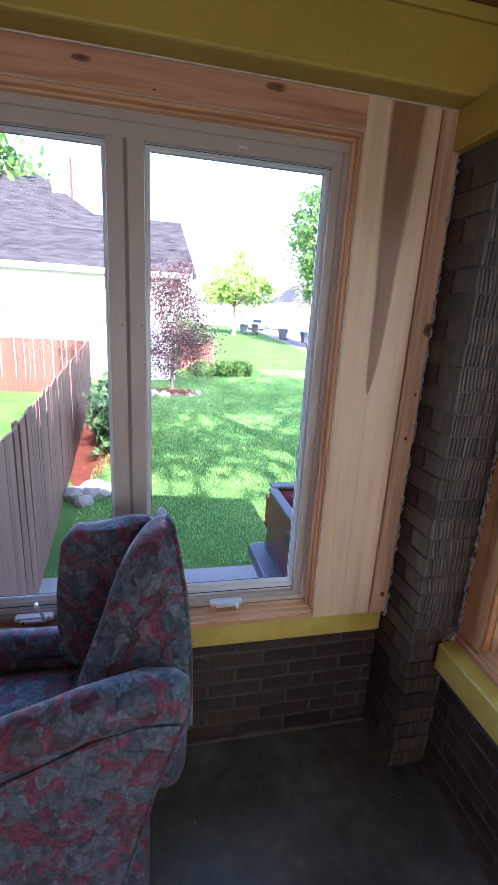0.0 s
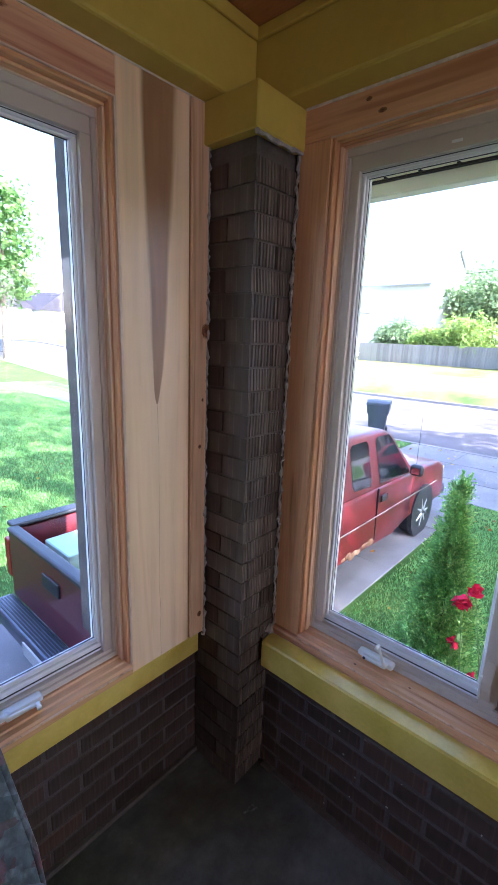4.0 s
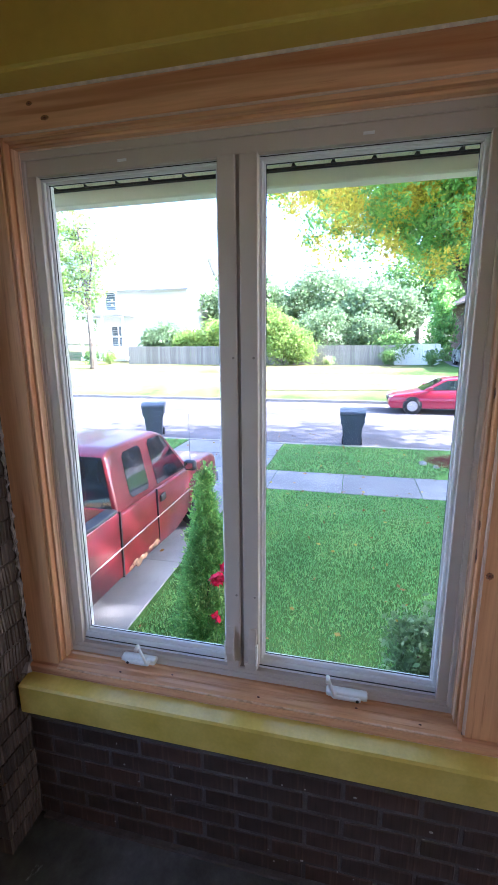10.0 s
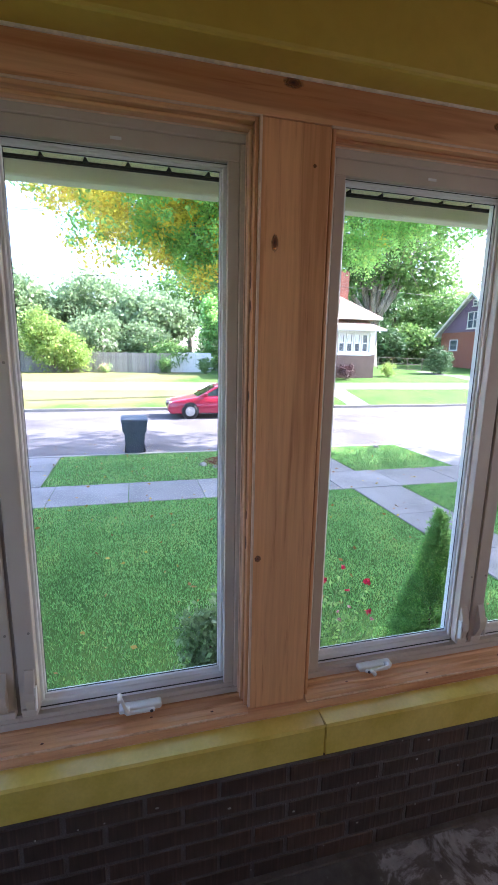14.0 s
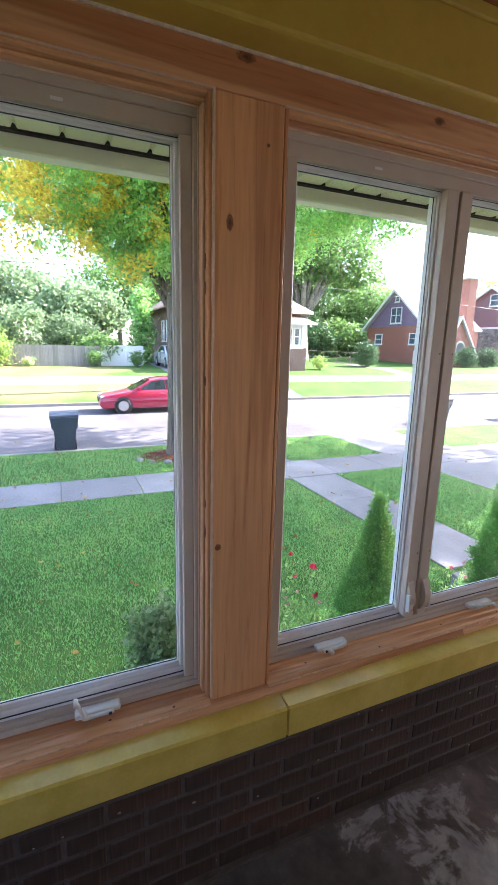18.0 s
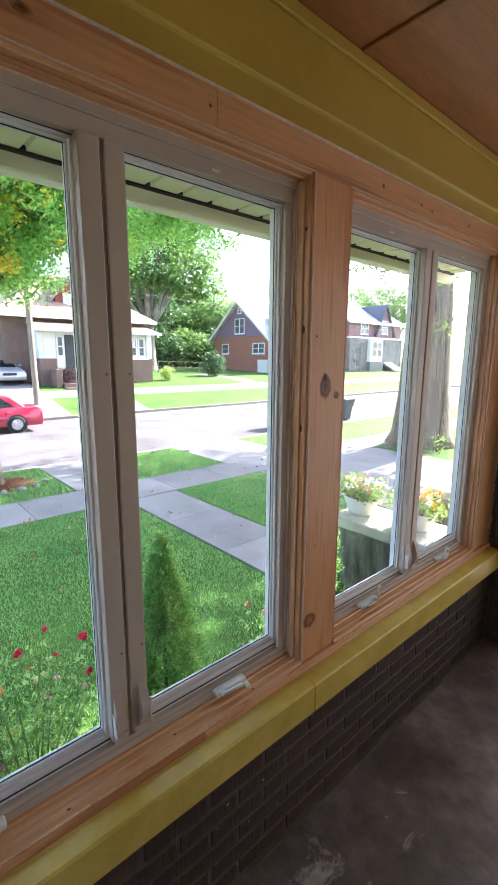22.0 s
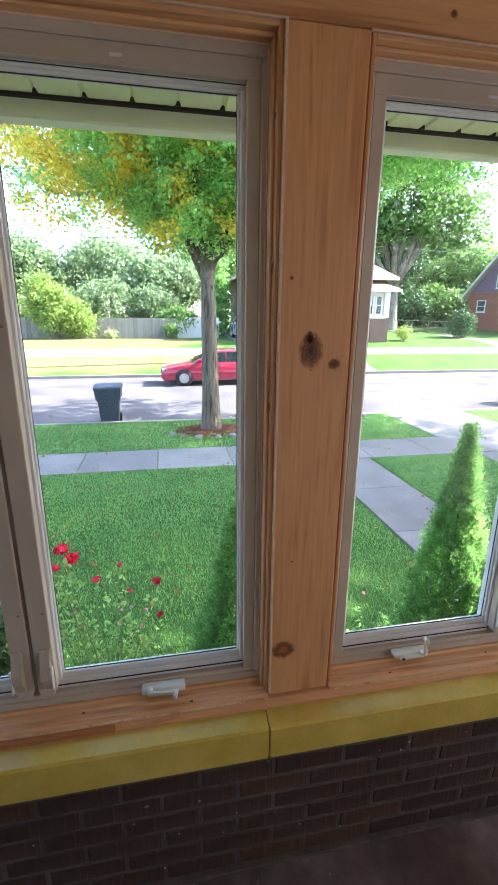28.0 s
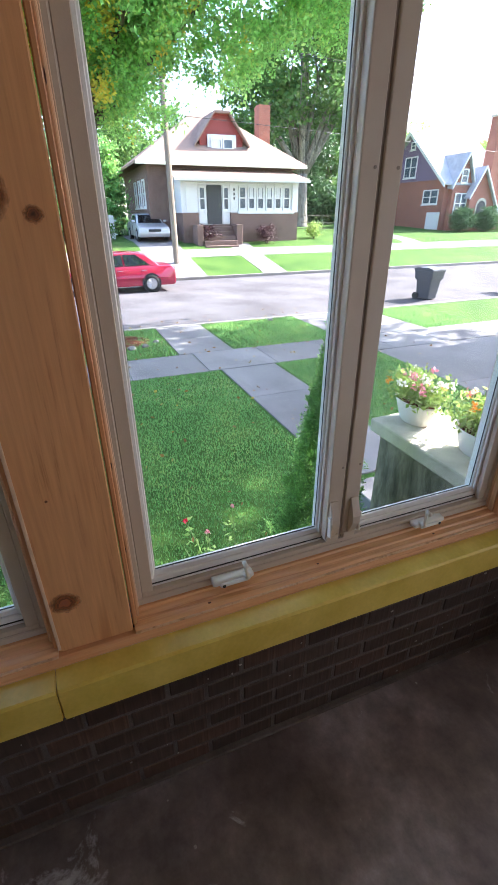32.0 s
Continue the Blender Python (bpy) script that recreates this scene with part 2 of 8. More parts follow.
def concrete_floor():
    """Old dark floor paint with a green cast, worn to pale blotches beside the front wall; lighter and red-brown
    towards the south end.
    """
    m, nt, b = nodes_of("old_painted_concrete")
    v = coords(nt)
    a = node(nt, "ShaderNodeTexNoise", Scale=2.2, Detail=7.0, Roughness=0.62)
    c = node(nt, "ShaderNodeTexNoise", Scale=11.0, Detail=6.0, Roughness=0.7)
    f = node(nt, "ShaderNodeTexNoise", Scale=120.0, Detail=2.0)
    w = node(nt, "ShaderNodeTexNoise", Scale=5.5, Detail=8.0, Roughness=0.68, Distortion=0.7)
    for n in (a, c, f, w):
        nt.links.new(v, n.inputs["Vector"])
    sep = nt.nodes.new("ShaderNodeSeparateXYZ")
    nt.links.new(v, sep.inputs[0])
    south = node(nt, "ShaderNodeMapRange")
    south.inputs["From Min"].default_value, south.inputs["From Max"].default_value = 0.6, -2.2
    nt.links.new(sep.outputs[1], south.inputs["Value"])
    green = ramp(nt, a.outputs[0], [(0.36, (0.075, 0.085, 0.058)), (0.50, (0.125, 0.125, 0.10)), (0.62, (0.19, 0.185, 0.165)), (0.75, (0.14, 0.13, 0.11))])
    brown = ramp(nt, a.outputs[0], [(0.36, (0.13, 0.095, 0.08)), (0.50, (0.20, 0.15, 0.13)), (0.60, (0.29, 0.235, 0.215)), (0.75, (0.22, 0.15, 0.125))])
    col = mix(nt, south.outputs[0], green, brown)
    spot = nt.nodes.new("ShaderNodeVectorMath")
    spot.operation = "DISTANCE"
    spot.inputs[1].default_value = (0.74, -1.12, 0.0)
    nt.links.new(v, spot.inputs[0])
    near = node(nt, "ShaderNodeMapRange")
    near.inputs["From Min"].default_value, near.inputs["From Max"].default_value = 0.75, 0.1
    near.inputs["To Max"].default_value = 0.20
    nt.links.new(spot.outputs["Value"], near.inputs["Value"])
    add = node(nt, "ShaderNodeMath")
    add.operation = "ADD"
    nt.links.new(w.outputs[0], add.inputs[0])
    nt.links.new(near.outputs[0], add.inputs[1])
    worn = ramp(nt, add.outputs[0], [(0.64, (0, 0, 0)), (0.70, (1, 1, 1))])
    col = mix(nt, worn, col, (0.46, 0.44, 0.41))
    sp = ramp(nt, c.outputs[0], [(0.35, (0.6,) * 3), (0.6, (1.0,) * 3), (0.72, (1.3, 1.3, 1.32))])
    col = mix(nt, 1.0, col, sp, "MULTIPLY")
    nt.links.new(col, b.inputs["Base Color"])
    r = ramp(nt, a.outputs[0], [(0.4, (0.34,) * 3), (0.6, (0.60,) * 3)])
    nt.links.new(r, b.inputs["Roughness"])
    bump(nt, b, f.outputs[0], 0.25, 0.004)
    return m


M["floor"] = concrete_floor()


def floral():
    m, nt, b = nodes_of("floral_upholstery")
    v = coords(nt)
    warp = node(nt, "ShaderNodeTexNoise", Scale=14.0, Detail=3.0)
    nt.links.new(v, warp.inputs["Vector"])
    vor = node(nt, "ShaderNodeTexVoronoi", Scale=40.0, Randomness=1.0)
    ad = nt.nodes.new("ShaderNodeMix")
    ad.data_type = "RGBA"
    ad.inputs[0].default_value = 0.10
    nt.links.new(v, ad.inputs[6])
    nt.links.new(warp.outputs["Color"], ad.inputs[7])
    nt.links.new(ad.outputs[2], vor.inputs["Vector"])
    sep = nt.nodes.new("ShaderNodeSeparateColor")
    nt.links.new(vor.outputs["Color"], sep.inputs[0])
    col = ramp(nt, sep.outputs[0], [(0.0, (0.054, 0.080, 0.102)), (0.28, (0.102, 0.142, 0.172)), (0.46, (0.18, 0.205, 0.248)), (0.58, (0.205, 0.068, 0.102)), (0.74, (0.25, 0.056, 0.098)), (0.86, (0.082, 0.040, 0.054)), (0.94, (0.122, 0.160, 0.178))])
    petal = node(nt, "ShaderNodeTexVoronoi", Scale=80.0, Randomness=1.0)
    nt.links.new(ad.outputs[2], petal.inputs["Vector"])
    stretch = coords(nt, (120, 120, 26), (0.5, 0.4, 0.3))
    vein = node(nt, "ShaderNodeTexNoise", Scale=1.0, Detail=2.0, Distortion=0.6)
    nt.links.new(stretch, vein.inputs["Vector"])
    col = mix(nt, 0.8, col, ramp(nt, petal.outputs["Distance"], [(0.0, (1.3,) * 3), (0.45, (1.0,) * 3), (0.75, (0.5,) * 3)]), "MULTIPLY")
    col = mix(nt, 0.7, col, ramp(nt, vein.outputs[0], [(0.36, (0.62,) * 3), (0.55, (1.0,) * 3), (0.68, (1.25,) * 3)]), "MULTIPLY")
    fine = node(nt, "ShaderNodeTexNoise", Scale=400.0, Detail=2.0)
    nt.links.new(v, fine.inputs["Vector"])
    nt.links.new(col, b.inputs["Base Color"])
    b.inputs["Roughness"].default_value = 0.6
    b.inputs["Sheen Weight"].default_value = 0.08
    bump(nt, b, fine.outputs[0], 0.3, 0.002)
    return m


M["floral"] = floral()
M["chair_wood"] = mottled("dark_chair_leg_wood", (0.06, 0.03, 0.018), 0.4, 8, 0.3)


def glass_material(name="window_glass", tint=(0.97, 0.99, 0.98)):
    m, nt, b = nodes_of(name)
    out = nt.nodes["Material Output"]
    tr = nt.nodes.new("ShaderNodeBsdfTransparent")
    tr.inputs[0].default_value = (*tint, 1)
    gl = nt.nodes.new("ShaderNodeBsdfGlossy")
    gl.inputs["Roughness"].default_value = 0.02
    lw = nt.nodes.new("ShaderNodeLayerWeight")
    lw.inputs[0].default_value = 0.5
    pw = node(nt, "ShaderNodeMath")
    pw.operation = "POWER"
    pw.inputs[1].default_value = 4.0
    nt.links.new(lw.outputs["Facing"], pw.inputs[0])
    fr = node(nt, "ShaderNodeMath")
    fr.operation = "MULTIPLY_ADD"
    fr.inputs[1].default_value, fr.inputs[2].default_value = 0.4, 0.018
    nt.links.new(pw.outputs[0], fr.inputs[0])
    ms = nt.nodes.new("ShaderNodeMixShader")
    nt.links.new(fr.outputs[0], ms.inputs[0])
    nt.links.new(tr.outputs[0], ms.inputs[1])
    nt.links.new(gl.outputs[0], ms.inputs[2])
    nt.links.new(ms.outputs[0], out.inputs[0])
    return m


M["glass"] = glass_material()
M["car_glass"] = mottled("dark_car_glass", (0.03, 0.04, 0.05), 0.03, 1.5, 0.6, 100, 0.0, coat=1.0)
M["house_glass"] = mottled("house_window_glass", (0.10, 0.13, 0.16), 0.08, 0.7, 0.5, 30, 0.0)
M["curtain"] = mottled("white_lace_curtain", (0.70, 0.70, 0.70), 0.8, 4, 0.1)
M["grass"] = mottled("lawn_grass", (0.060, 0.140, 0.030), 0.8, 0.9, 0.25, 60, 0.8, c2=(0.100, 0.175, 0.040))
def straw_far_lawn():
    """The lawns over the street turn to straw colour; the change is ragged."""
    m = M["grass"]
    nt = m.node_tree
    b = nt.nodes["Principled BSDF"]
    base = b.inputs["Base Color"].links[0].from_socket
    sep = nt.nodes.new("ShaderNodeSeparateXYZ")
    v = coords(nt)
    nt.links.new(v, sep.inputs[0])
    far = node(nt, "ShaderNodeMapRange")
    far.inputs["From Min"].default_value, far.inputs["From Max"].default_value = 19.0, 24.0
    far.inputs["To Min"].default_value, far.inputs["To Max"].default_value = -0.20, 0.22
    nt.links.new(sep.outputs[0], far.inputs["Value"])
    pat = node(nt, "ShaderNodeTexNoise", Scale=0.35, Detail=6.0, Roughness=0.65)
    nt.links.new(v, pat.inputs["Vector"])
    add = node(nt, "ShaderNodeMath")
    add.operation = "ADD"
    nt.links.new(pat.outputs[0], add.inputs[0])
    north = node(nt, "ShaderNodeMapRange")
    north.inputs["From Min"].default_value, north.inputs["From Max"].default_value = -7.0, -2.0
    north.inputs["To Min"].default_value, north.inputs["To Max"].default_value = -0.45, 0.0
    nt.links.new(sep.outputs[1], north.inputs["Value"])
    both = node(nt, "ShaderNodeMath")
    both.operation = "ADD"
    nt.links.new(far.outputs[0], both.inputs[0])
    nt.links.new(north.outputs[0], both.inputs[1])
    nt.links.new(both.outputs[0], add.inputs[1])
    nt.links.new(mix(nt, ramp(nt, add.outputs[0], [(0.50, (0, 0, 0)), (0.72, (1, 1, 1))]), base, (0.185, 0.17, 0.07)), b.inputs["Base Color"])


straw_far_lawn()
M["asphalt"] = mottled("worn_asphalt", (0.135, 0.126, 0.130), 0.85, 0.6, 0.32, 90, 0.5)
M["concrete"] = mottled("sidewalk_concrete", (0.25, 0.235, 0.23), 0.85, 1.2, 0.2, 90, 0.35, random_amt=0.10)
M["kerb"] = mottled("kerb_concrete", (0.29, 0.27, 0.245), 0.85, 1.5, 0.2, 80, 0.3)
M["mulch"] = mottled("red_mulch", (0.12, 0.035, 0.022), 0.9, 14, 0.5, 60, 1.0)
M["rock"] = mottled("field_stone", (0.24, 0.225, 0.21), 0.85, 5, 0.3, 50, 0.6, random_amt=0.25)


def furrowed(name, c, scale, depth=0.25):
    """Bark with deep upright furrows."""
    m, nt, b = nodes_of(name)
    v = coords(nt, (scale, scale, scale * 0.2))
    n1 = node(nt, "ShaderNodeTexNoise", Scale=1.0, Detail=6.0, Roughness=0.65, Distortion=0.8)
    n2 = node(nt, "ShaderNodeTexNoise", Scale=0.35, Detail=3.0)
    for n in (n1, n2):
        nt.links.new(v, n.inputs["Vector"])
    col = ramp(nt, n1.outputs[0], [(0.39, shade(c, depth)), (0.47, shade(c, 0.8)), (0.57, c), (0.70, shade(c, 1.2))])
    col = mix(nt, 1.0, col, ramp(nt, n2.outputs[0], [(0.3, (0.7, 0.72, 0.66)), (0.7, (1.15, 1.1, 1.05))]), "MULTIPLY")
    nt.links.new(col, b.inputs["Base Color"])
    b.inputs["Roughness"].default_value = 0.9
    bump(nt, b, n1.outputs[0], 1.0, 0.5 / scale)
    return m


M["bark_big"] = furrowed("furrowed_grey_bark", (0.26, 0.20, 0.152), 13.0, 0.32)
M["bark_pale"] = furrowed("pale_grey_bark", (0.30, 0.27, 0.23), 9.0)
M["bark"] = furrowed("grey_bark", (0.215, 0.17, 0.125), 14.0)
M["fence_red"] = mottled("red_brown_fence_boards", (0.20, 0.095, 0.065), 0.75, 3, 0.25, 60, 0.3, random_amt=0.18, stretch=(4, 4, 0.5))
# darker copy of the red-brown boards, its colour lowered against full sun
M["fence_back"] = mottled("fence_boards_dimmed_for_sun", (0.11, 0.038, 0.02), 0.8, 3, 0.25, 60, 0.3, random_amt=0.18, stretch=(4, 4, 0.5))
M["fence_grey"] = mottled("weathered_grey_fence", (0.27, 0.25, 0.22), 0.85, 3, 0.25, 60, 0.3, random_amt=0.2, stretch=(4, 4, 0.5))
M["cream"] = mottled("cream_painted_metal", (0.95, 0.90, 0.66), 0.4, 2, 0.08, 60, 0.05)
M["soffit"] = mottled("cream_soffit_metal", (0.95, 0.91, 0.63), 0.45, 2, 0.07, 60, 0.05)
M["dark"] = mottled("dark_gap", (0.025, 0.022, 0.02), 0.8, 6, 0.3)
M["white_paint"] = mottled("white_house_paint", (0.74, 0.73, 0.70), 0.6, 1.2, 0.07, 40, 0.1)
M["siding"] = mottled("white_siding", (0.72, 0.72, 0.71), 0.6, 0.8, 0.06, 30, 0.1)
M["red_paint"] = mottled("dark_red_house_paint", (0.30, 0.055, 0.045), 0.6, 1.5, 0.12, 40, 0.1)
M["purple_paint"] = mottled("dull_purple_house_paint", (0.20, 0.135, 0.215), 0.6, 1.5, 0.12, 40, 0.1)
M["maroon"] = mottled("maroon_siding", (0.21, 0.09, 0.095), 0.6, 1.5, 0.12, 40, 0.1)
M["brown_brick"] = mottled("brown_brick_wall", (0.19, 0.12, 0.095), 0.85, 3, 0.25, 30, 0.4)
M["red_brick_far"] = mottled("red_brick_wall", (0.34, 0.135, 0.09), 0.85, 3, 0.22, 30, 0.4)
M["stone_wall"] = mottled("rubble_stone_wall", (0.22, 0.20, 0.18), 0.9, 2.2, 0.55, 8, 0.8)
M["roof_tan"] = mottled("tan_asphalt_shingles", (0.32, 0.225, 0.175), 0.9, 1.5, 0.15, 18, 0.5)
M["roof_grey"] = mottled("grey_asphalt_shingles", (0.032, 0.030, 0.037), 0.9, 2.5, 0.25, 14, 0.6)
# strong mottling paints shingle tone and dapples of light together
M["roof_light"] = mottled("dappled_grey_shingles", (0.042, 0.040, 0.043), 0.9, 3.0, 0.6, 16, 0.9, stretch=(0.6, 2.2, 2.2))
M["roof_slate"] = mottled("blue_grey_shingles", (0.46, 0.46, 0.48), 0.9, 1.5, 0.2, 18, 0.5)
M["roof_slate_dark"] = mottled("blue_slate_shingles", (0.09, 0.095, 0.13), 0.9, 1.5, 0.2, 18, 0.5)
M["rubble"] = mottled("mixed_field_stone", (0.26, 0.22, 0.19), 0.9, 1.1, 0.8, 6, 0.6)
M["door_dark"] = mottled("dark_storm_door", (0.05, 0.05, 0.05), 0.5, 4, 0.2)
M["bin"] = mottled("charcoal_bin_plastic", (0.045, 0.055, 0.07), 0.5, 5, 0.2, 120, 0.1)
M["red_car"] = mottled("red_car_paint", (0.32, 0.010, 0.040), 0.28, 2, 0.10, 200, 0.0, coat=0.8)
M["truck_red"] = mottled("dull_red_truck_paint", (0.145, 0.010, 0.016), 0.38, 2, 0.3, 40, 0.02, coat=0.35)
M["silver_car"] = mottled("silver_car_paint", (0.55, 0.55, 0.55), 0.3, 2, 0.08, 200, 0.0, metal=0.4, coat=0.7)
M["black_plastic"] = mottled("black_plastic", (0.022, 0.023, 0.027), 0.45, 6, 0.2, 120, 0.1)
M["bumper"] = mottled("grey_blue_bumper_steel", (0.11, 0.12, 0.16), 0.35, 6, 0.25, 60, 0.1, metal=0.5)
M["tyre"] = mottled("tyre_rubber", (0.018, 0.018, 0.018), 0.85, 10, 0.2, 100, 0.2)
M["alloy"] = mottled("alloy_wheel", (0.55, 0.55, 0.56), 0.35, 5, 0.1, 100, 0.0, metal=0.8)
M["chrome"] = mottled("chrome", (0.75, 0.75, 0.76), 0.12, 5, 0.05, 100, 0.0, metal=1.0)
M["lamp_red"] = mottled("red_tail_lamp", (0.35, 0.02, 0.015), 0.2, 10, 0.1)
M["lamp_clear"] = mottled("clear_head_lamp", (0.60, 0.60, 0.58), 0.12, 10, 0.1)
M["lumber"] = mottled("loose_lumber", (0.50, 0.34, 0.19), 0.7, 5, 0.25, 40, 0.1)
M["rust"] = mottled("rusty_sill", (0.34, 0.19, 0.11), 0.85, 14, 0.5, 60, 0.5)
M["foam"] = mottled("pale_green_foam_board", (0.45, 0.66, 0.55), 0.7, 5, 0.1)
M["pole"] = mottled("weathered_wood_pole", (0.27, 0.22, 0.17), 0.9, 4, 0.3, 50, 0.4, stretch=(4, 4, 0.3))
M["wire"] = mottled("black_cable", (0.02, 0.02, 0.02), 0.6, 4, 0.1)
M["pot"] = mottled("white_plastic_planter", (0.72, 0.70, 0.66), 0.45, 6, 0.1, 80, 0.05)
M["stone_cap"] = mottled("limestone_cap", (0.52, 0.48, 0.38), 0.8, 6, 0.25, 60, 0.4)
M["stained_wall"] = mottled("rain_stained_wall", (0.24, 0.20, 0.14), 0.9, 7, 0.6, 40, 0.5, stretch=(1.6, 1.6, 0.5), c2=(0.46, 0.42, 0.31))
M["stem"] = mottled("green_stem", (0.26, 0.40, 0.14), 0.6, 10, 0.3)


# rough ground and roofs hold no sheen
for key in ("grass", "asphalt", "concrete", "kerb", "mulch", "roof_tan", "roof_slate", "roof_light"):
    M[key].node_tree.nodes["Principled BSDF"].inputs["Specular IOR Level"].default_value = 0.06


def leaf(name, c, c2, trans=0.35, sheen=0.35):
    """Thin leaves: light passes through, colours differ leaf by leaf."""
    m, nt, b = nodes_of(name)
    g = nt.nodes.new("ShaderNodeNewGeometry")
    v = coords(nt)
    big = node(nt, "ShaderNodeTexNoise", Scale=1.5, Detail=4.0)
    nt.links.new(v, big.inputs["Vector"])
    mx = node(nt, "ShaderNodeMath")
    mx.operation = "MULTIPLY_ADD"
    mx.inputs[1].default_value = 0.45
    nt.links.new(g.outputs["Random Per Island"], mx.inputs[0])
    sb = node(nt, "ShaderNodeMath")
    sb.operation = "MULTIPLY"
    sb.inputs[1].default_value = 0.75
    nt.links.new(big.outputs[0], sb.inputs[0])
    nt.links.new(sb.outputs[0], mx.inputs[2])
    col = ramp(nt, mx.outputs[0], [(0.25, shade(c, 0.6)), (0.5, c), (0.68, shade(c, 1.25)), (0.8, c2)])
    nt.links.new(col, b.inputs["Base Color"])
    b.inputs["Roughness"].default_value = 0.5
    b.inputs["Specular IOR Level"].default_value = sheen
    tl = nt.nodes.new("ShaderNodeBsdfTranslucent")
    nt.links.new(col, tl.inputs[0])
    ms = nt.nodes.new("ShaderNodeMixShader")
    ms.inputs[0].default_value = trans
    nt.links.new(b.outputs[0], ms.inputs[1])
    nt.links.new(tl.outputs[0], ms.inputs[2])
    nt.links.new(ms.outputs[0], nt.nodes["Material Output"].inputs[0])
    return m


M["maple"] = leaf("maple_leaf", (0.33, 0.60, 0.18), (0.52, 0.70, 0.20), 0.7)
M["maple_gold"] = leaf("turning_maple_leaf", (0.80, 0.67, 0.11), (0.92, 0.62, 0.10), 0.65)
M["foliage"] = leaf("green_foliage", (0.105, 0.21, 0.055), (0.20, 0.30, 0.085), 0.5)
M["silver_leaf"] = leaf("silver_green_foliage", (0.19, 0.28, 0.13), (0.32, 0.40, 0.23), 0.5)
M["yellow_leaf"] = leaf("yellow_green_foliage", (0.24, 0.36, 0.09), (0.42, 0.48, 0.13), 0.5)
M["dark_leaf"] = leaf("dark_conifer_foliage", (0.06, 0.13, 0.05), (0.11, 0.20, 0.07), 0.25)
M["arbor"] = leaf("arborvitae_foliage", (0.22, 0.44, 0.13), (0.54, 0.70, 0.23), 0.58)
M["plum"] = leaf("purple_plum_foliage", (0.075, 0.030, 0.036), (0.14, 0.075, 0.060), 0.25)
M["rose"] = leaf("red_rose_petals", (0.76, 0.012, 0.07), (0.90, 0.10, 0.22), 0.35)
M["rose_leaf"] = leaf("rose_leaf", (0.34, 0.52, 0.17), (0.50, 0.64, 0.27), 0.6)
M["orange_petal"] = leaf("orange_petals", (0.75, 0.28, 0.02), (0.85, 0.5, 0.05), 0.2)
M["pink_petal"] = leaf("pink_petals", (0.70, 0.25, 0.33), (0.8, 0.6, 0.62), 0.2)
M["white_petal"] = leaf("white_petals", (0.75, 0.74, 0.70), (0.85, 0.84, 0.8), 0.3)
M["fallen"] = leaf("fallen_leaves", (0.28, 0.13, 0.03), (0.50, 0.36, 0.06), 0.2)
M["blade"] = leaf("grass_blade", (0.185, 0.385, 0.125), (0.35, 0.49, 0.16), 0.5, 0.12)


# ---------------------------------------------------------------- mesh helpers
def mesh_object(name, me, material, parent=None, label=""):
    ob = new(name, me)
    if material:
        me.materials.append(material)
    if parent:
        ob.parent = parent
    if label:
        ob["label"] = label
    return ob


def part(name, bm, material, parent, label="", smooth=False):
    """Links a bmesh as one mesh object under a thing or under a part."""
    me = bpy.data.meshes.new(name)
    bmesh.ops.recalc_face_normals(bm, faces=bm.faces)
    bm.to_mesh(me)
    bm.free()
    if smooth:
        me.shade_smooth()
    return mesh_object(name, me, material, parent, label)


def thing(name, label, category, at=(0, 0, 0), turn=0.0, group="", kind=""):
    ob = new(name)
    ob.empty_display_size = 0.1
    ob.matrix_basis = pose(*at, 0, 0, turn)
    return tagged(ob, label, category, group, kind)


def bx(bm, x0, x1, y0, y1, z0, z1, bevel=0.0, seg=1):
    r = bmesh.ops.create_cube(bm, size=1, matrix=Matrix.LocRotScale(((x0 + x1) / 2, (y0 + y1) / 2, (z0 + z1) / 2), None, (abs(x1 - x0), abs(y1 - y0), abs(z1 - z0))))
    if bevel:
        es = list({e for v in r["verts"] for e in v.link_edges})
        bmesh.ops.bevel(bm, geom=es, offset=bevel, segments=seg, affect="EDGES", profile=0.5)
    return bm


def box(x0, x1, y0, y1, z0, z1, bevel=0.0, seg=1):
    return bx(bmesh.new(), x0, x1, y0, y1, z0, z1, bevel, seg)


def cyl(bm, p0, p1, r0, r1=None, seg=12):
    p0, p1 = Vector(p0), Vector(p1)
    r1 = r0 if r1 is None else r1
    q = (p1 - p0).to_track_quat("Z", "Y")
    m = Matrix.LocRotScale((p0 + p1) / 2, q, None)
    bmesh.ops.create_cone(bm, cap_ends=True, segments=seg, radius1=r0, radius2=r1, depth=(p1 - p0).length, matrix=m)
    return bm


def tube(bm, pts, radii, seg=8, caps=True):
    """A tapered tube through points."""
    pts = [Vector(p) for p in pts]
    rings = []
    for i, p in enumerate(pts):
        d = (pts[min(i + 1, len(pts) - 1)] - pts[max(i - 1, 0)]).normalized()
        q = d.to_track_quat("Z", "Y")
        rings.append([bm.verts.new(p + q @ Vector((radii[i] * math.cos(a), radii[i] * math.sin(a), 0))) for a in (2 * math.pi * k / seg for k in range(seg))])
    for a, b in zip(rings, rings[1:]):
        for k in range(seg):
            bm.faces.new((a[k], a[(k + 1) % seg], b[(k + 1) % seg], b[k]))
    if caps:
        bm.faces.new(rings[0][::-1])
        bm.faces.new(rings[-1])
    return bm


